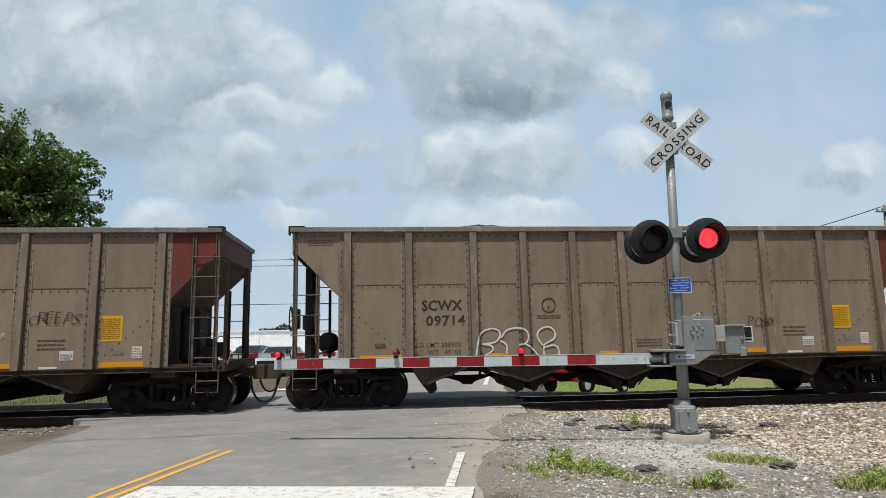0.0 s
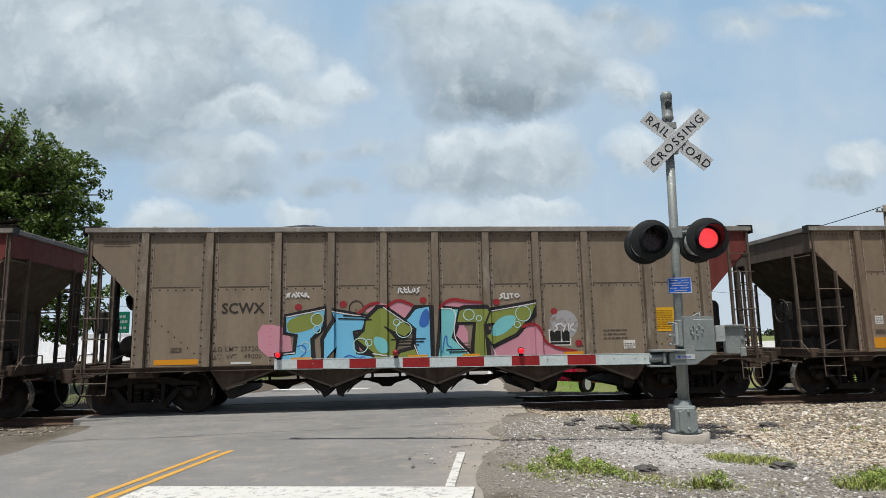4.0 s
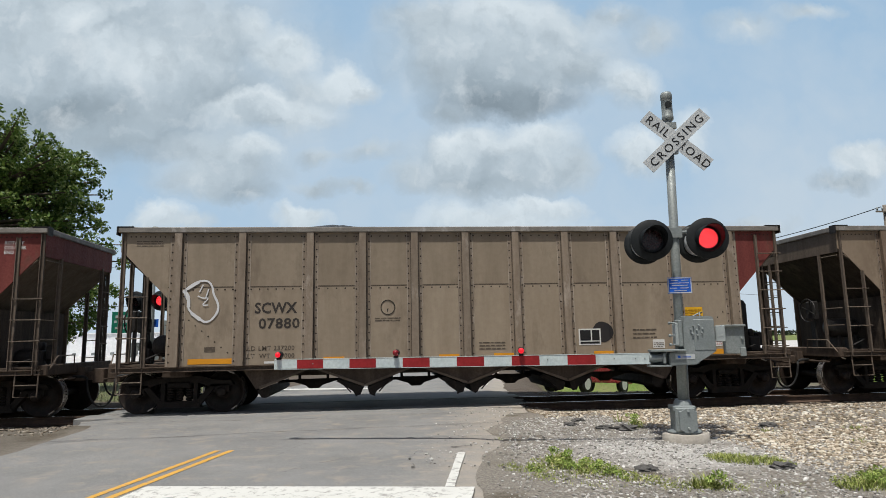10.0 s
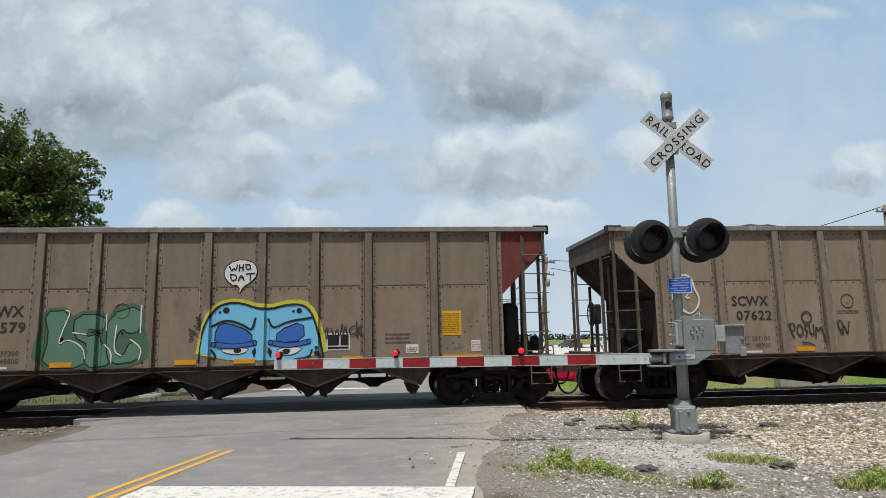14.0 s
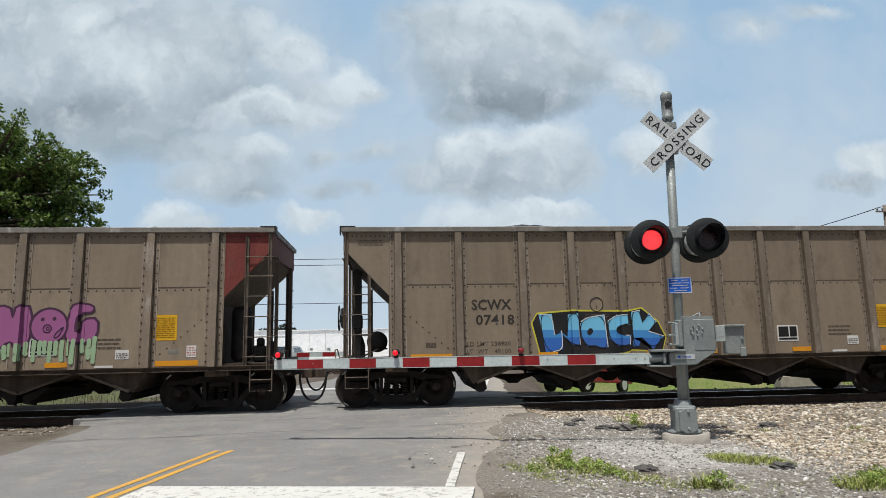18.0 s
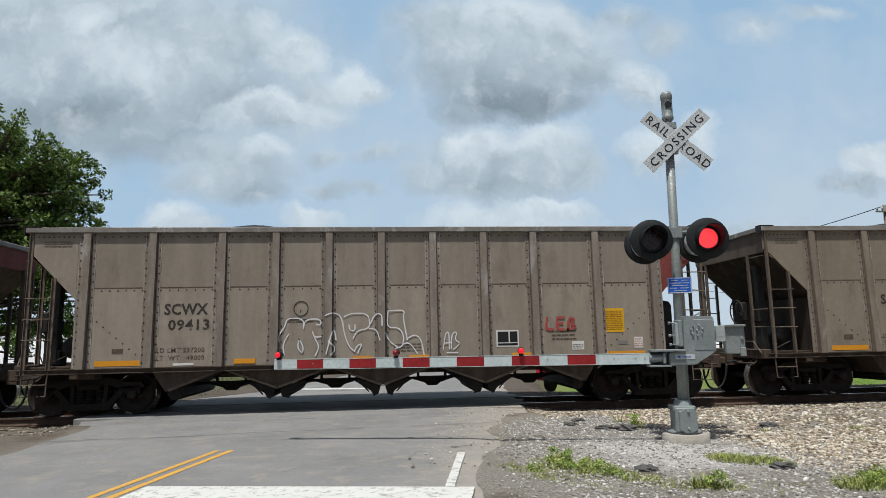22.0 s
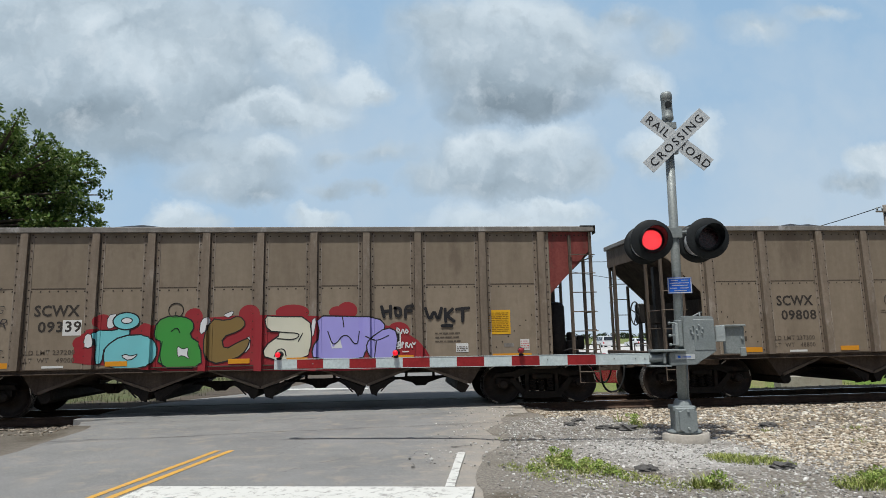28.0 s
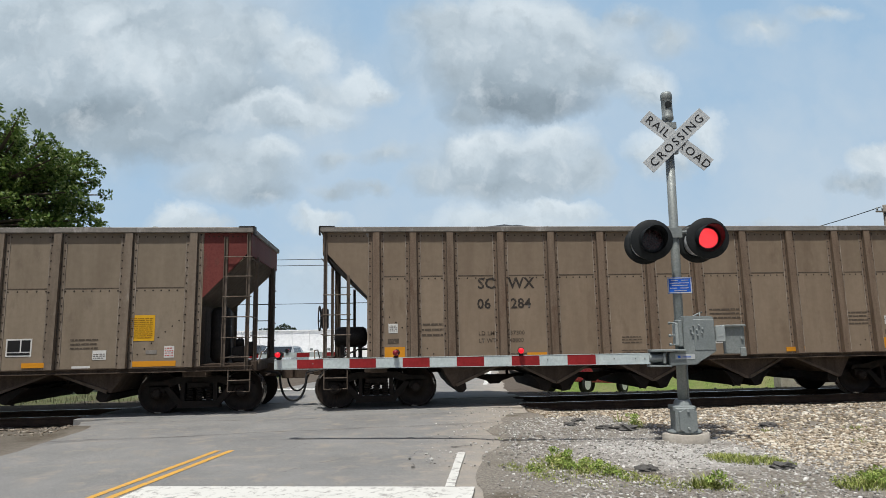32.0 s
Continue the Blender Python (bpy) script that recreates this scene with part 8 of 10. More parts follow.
art.lines(0.02, S_BLACK, "black letter outline", [(-3.05, 1.99), (-2.75, 2), (-2.71, 1.52), (-2.56, 1.62), (-2.42, 1.49), (-2.39, 1.98), (-2.17, 2), (-2.14, 1.3), (-2.33, 1.32), (-2.52, 1.54), (-2.53, 1.22), (-2.92, 1.15)], closed=True)
art.fill([(-2.12, 1.78), (-1.95, 1.91), (-1.56, 1.96), (-1.5, 1.24), (-1.69, 1.23), (-1.77, 1.29), (-1.98, 1.27), (-2.11, 1.49)], S_SKY, "blue block letter graffiti", soft=0)
art.fill([(-1.53, 1.62), (-1.5, 1.24), (-1.69, 1.23), (-1.77, 1.29), (-1.98, 1.27), (-2.11, 1.49), (-2.11, 1.63)], S_MIDBLUE, "blue block letter graffiti", soft=0, level=1)
art.fill([(-1.52, 1.45), (-1.5, 1.24), (-1.69, 1.23), (-1.77, 1.29), (-1.98, 1.27), (-2.1, 1.47)], S_BLUE, "blue block letter graffiti", soft=0, level=2)
art.lines(0.02, S_BLACK, "black letter outline", [(-2.12, 1.78), (-1.95, 1.91), (-1.56, 1.96), (-1.5, 1.24), (-1.69, 1.23), (-1.77, 1.29), (-1.98, 1.27), (-2.11, 1.49)], closed=True)
art.fill([(-1.49, 1.81), (-1.28, 1.96), (-1.03, 1.96), (-0.99, 1.72), (-1.11, 1.76), (-1.28, 1.68), (-1.3, 1.58), (-1.15, 1.49), (-0.96, 1.51), (-1, 1.3), (-1.27, 1.26), (-1.46, 1.43)], S_SKY, "blue block letter graffiti", soft=0)
art.fill([(-1.29, 1.62), (-1.3, 1.58), (-1.15, 1.49), (-0.96, 1.51), (-1, 1.3), (-1.27, 1.26), (-1.46, 1.43), (-1.48, 1.62)], S_MIDBLUE, "blue block letter graffiti", soft=0, level=1)
art.fill([(-0.97, 1.44), (-1, 1.3), (-1.27, 1.26), (-1.46, 1.43), (-1.46, 1.45)], S_BLUE, "blue block letter graffiti", soft=0, level=2)
art.lines(0.02, S_BLACK, "black letter outline", [(-1.49, 1.81), (-1.28, 1.96), (-1.03, 1.96), (-0.99, 1.72), (-1.11, 1.76), (-1.28, 1.68), (-1.3, 1.58), (-1.15, 1.49), (-0.96, 1.51), (-1, 1.3), (-1.27, 1.26), (-1.46, 1.43)], closed=True)
art.fill([(-0.93, 2.02), (-0.74, 2.06), (-0.69, 1.76), (-0.52, 1.99), (-0.35, 1.79), (-0.56, 1.58), (-0.2, 1.47), (-0.47, 1.18), (-0.73, 1.46), (-0.77, 1.25), (-0.92, 1.25)], S_SKY, "blue block letter graffiti", soft=0)
art.fill([(-0.54, 1.6), (-0.56, 1.58), (-0.2, 1.47), (-0.47, 1.18), (-0.73, 1.46), (-0.77, 1.25), (-0.92, 1.25), (-0.92, 1.61)], S_MIDBLUE, "blue block letter graffiti", soft=0, level=1)
art.fill([(-0.24, 1.43), (-0.47, 1.18), (-0.71, 1.44), (-0.73, 1.44), (-0.77, 1.25), (-0.92, 1.25), (-0.92, 1.44)], S_BLUE, "blue block letter graffiti", soft=0, level=2)
art.lines(0.02, S_BLACK, "black letter outline", [(-0.93, 2.02), (-0.74, 2.06), (-0.69, 1.76), (-0.52, 1.99), (-0.35, 1.79), (-0.56, 1.58), (-0.2, 1.47), (-0.47, 1.18), (-0.73, 1.46), (-0.77, 1.25), (-0.92, 1.25)], closed=True)
art.fill([(-1.99, 1.59), (-1.89, 1.69), (-1.81, 1.61), (-1.92, 1.49)], S_BLACK, "black letter gap", level=3)
art.lines(0.02, S_WHITE, "white letter highlight", [(-3.05, 1.99), (-2.76, 2), (-2.71, 1.54)], [(-2.55, 1.62), (-2.53, 1.22), (-2.76, 1.17)], [(-2.17, 1.99), (-2.14, 1.31)], [(-2.1, 1.82), (-1.95, 1.91), (-1.57, 1.96)], [(-1.56, 1.94), (-1.51, 1.26)], [(-1.47, 1.83), (-1.28, 1.95), (-1.04, 1.95)], [(-1.13, 1.5), (-0.97, 1.5), (-1, 1.3)], [(-0.91, 2.02), (-0.74, 2.05)], [(-0.52, 1.98), (-0.37, 1.8)], [(-0.55, 1.58), (-0.21, 1.47)])
art = Art(*cars[13][:2])
art.lines(0.1, S_MINT, "pale green drip", [(1.56, 1.41), (1.56, 1.25), (1.56, 1.15)])
art.lines(0.1, S_MINT, "pale green drip", [(1.69, 1.41), (1.68, 1.29), (1.69, 1.23)])
art.lines(0.1, S_MINT, "pale green drip", [(1.79, 1.41), (1.78, 1.24), (1.79, 1.12)])
art.lines(0.1, S_MINT, "pale green drip", [(1.92, 1.43), (1.91, 1.28), (1.92, 1.2)])
art.lines(0.1, S_MINT, "pale green drip", [(2.02, 1.5), (2.02, 1.37), (2.03, 1.29)])
art.lines(0.1, S_MINT, "pale green drip", [(2.13, 1.53), (2.12, 1.4), (2.13, 1.34)])
art.lines(0.1, S_MINT, "pale green drip", [(2.31, 1.53), (2.3, 1.36), (2.31, 1.25)])
art.lines(0.1, S_MINT, "pale green drip", [(2.44, 1.56), (2.43, 1.43), (2.44, 1.36)])
art.lines(0.1, S_MINT, "pale green drip", [(2.6, 1.59), (2.59, 1.38), (2.59, 1.23)])
art.lines(0.1, S_MINT, "pale green drip", [(2.71, 1.58), (2.7, 1.44), (2.71, 1.36)])
art.lines(0.1, S_MINT, "pale green drip", [(2.8, 1.58), (2.8, 1.45), (2.81, 1.38)])
art.lines(0.1, S_MINT, "pale green drip", [(2.91, 1.57), (2.9, 1.33), (2.9, 1.15)])
art.lines(0.1, S_MINT, "pale green drip", [(3.02, 1.57), (3.02, 1.43), (3.02, 1.35)])
art.lines(0.1, S_MINT, "pale green drip", [(3.14, 1.58), (3.13, 1.37), (3.14, 1.22)])
art.lines(0.1, S_MINT, "pale green drip", [(3.28, 1.6), (3.28, 1.44), (3.28, 1.34)])
art.lines(0.1, S_MINT, "pale green drip", [(3.41, 1.6), (3.39, 1.35), (3.39, 1.17)])
art.lines(0.1, S_MINT, "pale green drip", [(3.54, 1.6), (3.53, 1.47), (3.54, 1.39)])
art.lines(0.1, S_MINT, "pale green drip", [(3.67, 1.6), (3.66, 1.4), (3.66, 1.26)])
art.lines(0.1, S_MINT, "pale green drip", [(3.78, 1.65), (3.76, 1.38), (3.76, 1.17)])
art.fill([(1.63, 2.33), (2.08, 2.35), (2.15, 2.1), (2.2, 2.11), (2.24, 2.35), (2.53, 2.32), (2.5, 1.49), (2.26, 1.47), (2.21, 1.62), (1.98, 1.55), (1.92, 1.37), (1.51, 1.35), (1.65, 1.73)], S_HOG, "purple bubble letter graffiti", line=S_PLUM, width=0.055)
art.fill([(3.25, 2.16), (3.39, 2.39), (3.73, 2.33), (3.73, 2.18), (3.46, 2.16), (3.42, 1.8), (3.49, 1.77), (3.51, 2.05), (3.83, 2.07), (3.83, 1.69), (3.64, 1.54), (3.27, 1.55), (3.15, 1.75)], S_HOG, "purple bubble letter graffiti", line=S_PLUM, width=0.055)
art.oval((2.86, 1.91), 0.37, 0.37, S_HOG, "purple bubble letter graffiti", line=S_PLUM, width=0.055, level=1)
art.oval((2.73, 2.05), 0.04, 0.04, S_PLUM, "dark dot", level=2)
art.oval((2.96, 2.06), 0.04, 0.04, S_PLUM, "dark dot", level=2)
art.ring((2.83, 1.86), 0.08, 0.08, 0.025, S_PLUM, "dark ring")
art.ring((2.84, 1.86), 0.03, 0.03, 0.02, S_PLUM, "dark ring")
art.lines(0.025, S_PLUM, "dark loop", [(3.14, 1.88), (3.03, 1.8), (2.95, 1.66), (3.07, 1.69), (3.14, 1.88)])
art.lines(0.03, S_WHITE, "white scrawl", [(-3.22, 1.45), (-3.15, 1.25), (-3.13, 1.52), (-3.05, 1.3), (-3, 1.56)], [(-2.97, 1.42), (-2.9, 1.49), (-2.87, 1.34), (-2.95, 1.32), (-2.97, 1.42)], [(-2.82, 1.42), (-2.85, 1.59), (-2.77, 1.44), (-2.75, 1.32)], [(-2.74, 1.58), (-2.7, 1.44), (-2.61, 1.61), (-2.65, 1.24)], [(-2.46, 1.6), (-2.58, 1.68), (-2.63, 1.53), (-2.46, 1.46), (-2.48, 1.26), (-2.63, 1.22)], [(-2.59, 1.7), (-2.55, 1.8), (-2.51, 1.7), (-2.58, 1.63)], [(-2.91, 1.22), (-2.8, 1.27), (-2.72, 1.17), (-2.65, 1.26)], [(-2.45, 1.22), (-2.44, 1.21)], [(-0.94, 1.7), (-0.9, 2.02), (-0.84, 1.82), (-0.77, 2.09), (-0.75, 1.77)], [(-0.7, 2.02), (-0.71, 1.74)], [(-0.7, 1.87), (-0.6, 1.91)], [(-0.62, 2.06), (-0.62, 1.72), (-0.52, 1.72)], [(-0.5, 2.14), (-0.51, 1.54)], [(-0.45, 1.54), (-0.37, 1.91), (-0.2, 1.86), (-0.13, 1.68), (-0.3, 1.64), (-0.35, 1.71)], [(-0.66, 2.14), (-0.52, 2.19), (-0.32, 2.08), (-0.45, 2.04), (-0.65, 2.09), (-0.66, 2.14)], [(-0.33, 1.7), (-0.25, 1.72), (-0.23, 1.66)], [(0.26, 1.63), (0.35, 1.7), (0.4, 1.53), (0.27, 1.53), (0.26, 1.63)], [(0.43, 1.67), (0.53, 1.7), (0.5, 1.5), (0.41, 1.52), (0.43, 1.67)], [(0.58, 1.75), (0.6, 1.52)], [(0.65, 1.52), (0.66, 1.74), (0.76, 1.72), (0.75, 1.52)], [(0.78, 1.77), (0.88, 1.69), (0.85, 1.52), (0.78, 1.59)], [(0.29, 1.38), (0.6, 1.44), (0.87, 1.42)], [(0.6, 1.42), (0.7, 1.35)], [(0.25, 1.6), (0.3, 1.48), (0.88, 1.49)], [(0.68, 1.31), (0.68, 1.29)])
art.ring((0.47, 1.85), 0.07, 0.07, 0.03, S_WHITE, "white scrawl")
art.lines(0.032, S_ROSE, "pink scrawl", [(-2.1, 1.59), (-1.88, 1.64)], [(-1.98, 1.59), (-2.01, 1.21), (-2.09, 1.35)], [(-1.88, 1.2), (-1.83, 1.62), (-1.74, 1.3), (-1.66, 1.61)], [(-1.63, 1.17), (-1.58, 1.66), (-1.51, 1.2)], [(-1.63, 1.38), (-1.5, 1.39)], [(-1.51, 1.78), (-1.48, 1.58), (-1.44, 1.17)], [(-1.42, 1.63), (-1.27, 1.3)], [(-1.28, 1.65), (-1.4, 1.19)])
car, kind = cars[14][:2]
for a, c, ch in ((-4.16, -3.96, "L"), (-3.12, -2.62, "E"), (-1.98, -1.45, "B")):
    tag(car, kind, ch, a, c, 1.52, 0.34, S_FADED_RED, -0.01, 0.1, "faded red letter")
tag(car, kind, "WASK", 1.2, 2.1, 1.3, 0.5, S_DARK, -0.02, 0.2, "dark scrawl")
tag(car, kind, "ABZ", 2.5, 3.0, 1.5, 0.35, S_DARK, -0.02, 0.2, "dark scrawl")
art = Art(*cars[15][:2])
art.lines(0.028, S_WHITE, "white outline graffiti", [(-2.16, 1.5), (-2.18, 1.64), (-2.04, 1.83), (-2.02, 2), (-1.66, 1.98), (-1.66, 1.78)], [(-1.66, 1.78), (-1.63, 1.96), (-1.32, 1.98), (-1.28, 1.84), (-1.39, 1.85)], [(-1.97, 1.66), (-2.09, 1.45), (-2.06, 1.23)], [(-1.74, 1.54), (-1.65, 1.36), (-1.69, 1.24), (-1.79, 1.39), (-1.74, 1.54)], [(-1.47, 1.7), (-1.43, 1.58), (-1.29, 1.6)], [(-1.43, 1.58), (-1.32, 1.38), (-1.41, 1.19)], [(-1.2, 2.04), (-1.02, 2.11), (-0.85, 2.01), (-0.8, 1.64), (-0.7, 1.37), (-0.58, 1.27)], [(-0.8, 2.01), (-0.66, 2.08), (-0.34, 2.08), (-0.26, 1.95), (-0.26, 1.75), (-0.53, 1.71), (-0.61, 1.54)], [(-0.26, 1.75), (-0.11, 1.73), (-0.04, 1.5)], [(-0.7, 1.83), (-0.68, 1.71), (-0.57, 1.71), (-0.57, 1.83)], [(-0.24, 1.85), (-0.14, 2.07), (0.01, 2.05), (0.01, 1.8)], [(-0.58, 1.27), (-0.53, 1.39), (-0.41, 1.44), (-0.51, 1.24)], [(0.14, 2.12), (0.51, 2.14), (0.46, 1.99), (0.55, 1.49)], [(0.14, 2.12), (0.11, 1.75), (0.36, 1.77), (0.48, 1.59), (0.45, 1.35), (0.3, 1.32)], [(0.08, 1.65), (0.16, 1.47), (0.33, 1.35)], [(0.55, 1.52), (0.71, 1.61), (0.85, 1.51), (0.91, 1.16)], [(0.45, 1.4), (0.6, 1.44), (0.77, 1.19)], [(-1.17, 1.23), (-1.02, 1.82), (-0.97, 1.52)], [(-1.12, 1.5), (-0.97, 1.33), (-1.07, 1.21)], [(1.33, 1.28), (1.38, 1.63), (1.46, 1.65), (1.46, 1.28)], [(1.35, 1.4), (1.48, 1.42)], [(1.5, 1.28), (1.52, 1.62), (1.64, 1.65), (1.58, 1.47), (1.71, 1.4), (1.55, 1.27)], [(1.41, 1.2), (1.64, 1.2)])
art.lines(0.06, S_FADED_RED, "faded red letter", [(3.65, 1.91), (3.61, 1.66), (3.77, 1.66)], [(3.88, 1.91), (3.87, 1.66), (4.02, 1.65)], [(3.88, 1.79), (3.99, 1.79)], [(3.88, 1.91), (4.03, 1.92)], [(4.11, 1.65), (4.15, 1.92), (4.29, 1.88), (4.17, 1.79), (4.33, 1.7), (4.11, 1.65)])
art = Art(*cars[16][:2])
art.lines(0.04, S_WHITE, "white scrawl", [(-5.75, 1.85), (-5.85, 1.75), (-5.81, 1.62), (-5.72, 1.57)], [(-5.73, 1.6), (-5.61, 1.78), (-5.57, 1.54), (-5.51, 1.62), (-5.44, 1.54), (-5.28, 1.82), (-5.16, 1.69), (-5.14, 1.39), (-5.32, 1.45)], [(-5.79, 1.42), (-5.57, 1.54), (-5.38, 1.55), (-5.31, 1.57)], [(-5.81, 1.46), (-5.48, 1.39), (-5.65, 1.37)], [(-5.57, 1.36), (-5.38, 1.33), (-5.37, 1.24), (-5.5, 1.22), (-5.53, 1.33)], [(-5.44, 2.12), (-5.43, 2.02)], [(-5.51, 1.94), (-5.5, 1.9)], [(-5.44, 1.94), (-5.43, 1.9)])
car, kind = cars[19][:2]
bm = boxes((-3.97, -3.60, SIDE - 0.0045, SIDE - 0.001, 1.71, 2.03))
part("number_patch", bm, WHITE_CARD, car, "white patch round two digits")
for k, body in enumerate(("DORY", "BEEZNG", "MINOR", "SORE", "DENUF")):
    tag(car, kind, body, -6.02 + 0.06 * k, -5.2 + 0.06 * (k % 3), 2.55 - k * 0.31, 0.2, S_DARK, -0.012, 0.3, "dark scrawl", 0, -0.08)
art = Art(*cars[19][:2])
art.fill([(-3.75, 0.99), (-3.71, 1.65), (-3.34, 1.88), (-2.22, 1.86), (-1.03, 2.07), (1.06, 2.07), (2.7, 1.84), (3.27, 1.58), (3.64, 1.16), (3.69, 0.82)], S_RED, "dark red spray background", level=-3)
art.oval((-3.18, 1.99), 0.18, 0.15, S_RED, "dark red spray cloud", level=-3)
art.oval((-3.59, 1.55), 0.17, 0.14, S_RED, "dark red spray cloud", level=-3)
art.oval((-2.31, 1.8), 0.17, 0.14, S_RED, "dark red spray cloud", level=-3)
art.oval((-1.34, 2.06), 0.20, 0.18, S_RED, "dark red spray cloud", level=-3)
art.oval((-0.2, 2.1), 0.23, 0.20, S_RED, "dark red spray cloud", level=-3)
art.oval((0.69, 2.12), 0.36, 0.17, S_RED, "dark red spray cloud", level=-3)
art.oval((1.85, 2.14), 0.22, 0.19, S_RED, "dark red spray cloud", level=-3)
art.oval((1.63, 2.11), 0.17, 0.13, S_RED, "dark red spray cloud", level=-3)
art.oval((2.95, 1.68), 0.25, 0.20, S_RED, "dark red spray cloud", level=-3)
art.fill([(-3.57, 1.61), (-3.36, 1.79), (-3.29, 1.49), (-3.43, 1.43)], S_WHITE, "white letter edge", line=S_BLACK, width=0.015, level=-1)
art.fill([(-3.09, 2.12), (-2.88, 2.15), (-2.93, 1.87), (-3.1, 1.82)], S_WHITE, "white letter edge", line=S_BLACK, width=0.015, level=-1)
art.fill([(-1.18, 2), (-1, 2.06), (-1.02, 1.78), (-1.2, 1.66)], S_WHITE, "white letter edge", line=S_BLACK, width=0.015, level=-1)
art.fill([(-0.78, 2.08), (-0.51, 2.19), (-0.6, 2.02)], S_WHITE, "white letter edge", line=S_BLACK, width=0.015, level=-1)
art.fill([(-0.29, 1.58), (-0.17, 1.64), (-0.19, 1.3), (-0.47, 1.28)], S_WHITE, "white letter edge", line=S_BLACK, width=0.015, level=-1)
art.fill([(1.09, 1.93), (1.22, 2.02), (1.13, 1.49)], S_WHITE, "white letter edge", line=S_BLACK, width=0.015, level=-1)
art.fill([(-3.37, 1.81), (-2.87, 1.8), (-2.87, 1.9), (-2.63, 1.86), (-2.63, 1.67), (-2.8, 1.59), (-3.12, 1.5), (-3.16, 1.11), (-3.3, 1.12), (-3.29, 1.51)], S_TEAL, "multicoloured bubble letter graffiti", line=S_BLACK, width=0.03)
art.oval((-2.71, 1.99), 0.27, 0.18, S_TEAL, "multicoloured bubble letter graffiti", line=S_BLACK, width=0.03, level=1)
art.oval((-2.7, 2), 0.11, 0.06, S_WHITE, "white letter gap", line=S_BLACK, width=0.02, level=2)
art.fill([(-3.09, 1.48), (-2.8, 1.69), (-2.27, 1.71), (-2.06, 1.49), (-2.08, 1.19), (-2.28, 1.01), (-3.07, 1.02), (-3.14, 1.28)], S_TEAL, "multicoloured bubble letter graffiti", line=S_BLACK, width=0.03, level=1)
art.fill([(-2.79, 1.27), (-2.68, 1.31), (-2.6, 1.26), (-2.41, 1.32), (-2.61, 1.16)], S_WHITE, "white letter gap", line=S_BLACK, width=0.02, level=2)
art.fill([(-2.1, 1.98), (-1.81, 2.1), (-1.42, 2.03), (-1.32, 1.85), (-1.44, 1.66), (-1.16, 1.48), (-1.12, 0.98), (-2.07, 1), (-1.97, 1.55), (-2.15, 1.62)], S_GREEN, "multicoloured bubble letter graffiti", line=S_BLACK, width=0.03, level=1)
art.fill([(-1.67, 1.47), (-1.55, 1.38), (-1.43, 1.43), (-1.46, 1.27), (-1.39, 1.17), (-1.56, 1.27), (-1.65, 1.21)], S_WHITE, "white letter gap", line=S_BLACK, width=0.015, level=2)
art.lines(0.02, S_BLACK, "black letter line", [(-1.8, 1.76), (-1.68, 1.85), (-1.62, 1.73)], [(-1.97, 1.55), (-2.02, 1.25), (-1.92, 1.01)])
art.fill([(-1.02, 2.02), (-0.66, 1.96), (-0.42, 2.08), (-0.26, 1.89), (-0.41, 1.74), (-0.77, 1.62), (-0.71, 1.35), (-0.41, 1.52), (-0.17, 1.61), (-0.25, 1.34), (-0.46, 1.16), (-1, 1.05), (-1.13, 1.42)], S_BROWN, "multicoloured bubble letter graffiti", line=S_BLACK, width=0.03, level=1)
art.fill([(0.1, 2.06), (0.38, 2.03), (1.06, 2.02), (1.13, 1.49), (1, 1.11), (0.14, 1.13), (0.08, 1.39), (0.51, 1.7), (0.17, 1.73)], S_CREAM, "multicoloured bubble letter graffiti", line=S_BLACK, width=0.03, level=1)
art.lines(0.025, S_BLACK, "black letter line", [(0.17, 1.73), (0.51, 1.7), (0.88, 1.67), (0.75, 1.53), (0.38, 1.57)], [(0.33, 1.2), (0.39, 1.35), (0.54, 1.35), (0.57, 1.2)], [(0.91, 1.67), (0.82, 1.5)])
art.fill([(1.19, 2.04), (1.76, 2.02), (2.51, 1.99), (2.7, 1.78), (2.5, 1.53), (2.25, 1.29), (2.18, 1.09), (1.16, 1.11), (1.11, 1.34), (1.28, 1.61)], S_VIOLET, "multicoloured bubble letter graffiti", line=S_BLACK, width=0.03, level=1)
art.lines(0.025, S_BLACK, "black letter line", [(1.44, 1.7), (1.56, 1.35), (1.81, 1.7), (2.06, 1.34), (2.11, 1.69)], [(1.75, 2.01), (1.78, 1.79)])
art.fill([(1.46, 1.61), (1.55, 1.36), (1.7, 1.54), (1.75, 1.34), (1.53, 1.34)], S_WHITE, "white letter gap", soft=0, level=2)
art.fill([(2.31, 1.52), (2.7, 1.78), (2.95, 1.66), (2.87, 1.07), (2.37, 1.08), (2.25, 1.33)], S_VIOLET, "multicoloured bubble letter graffiti", line=S_BLACK, width=0.03, level=2)
art.lines(0.025, S_BLACK, "black letter line", [(2.25, 1.58), (2.47, 1.47), (2.73, 1.59)], [(2.47, 1.47), (2.43, 1.13)])
art.lines(0.075, S_BLACK, "black block scrawl", [(2.59, 2.21), (2.64, 2)], [(2.78, 2.22), (2.78, 2)], [(2.63, 2.11), (2.78, 2.12)], [(2.88, 2.18), (3, 2.18), (3, 2.01), (2.89, 2.01), (2.88, 2.18)], [(3.1, 1.98), (3.1, 2.21), (3.26, 2.22)], [(3.1, 2.11), (3.22, 2.11)], [(3.54, 2.16), (3.63, 1.89), (3.73, 2.13), (3.81, 1.88), (3.89, 2.16)], [(3.97, 2.14), (3.98, 1.88)], [(4.13, 2.14), (3.99, 2.01), (4.16, 1.88)], [(4.22, 2.13), (4.49, 2.16)], [(4.36, 2.14), (4.35, 1.88)], [(3.9, 1.78), (4.11, 1.78)])
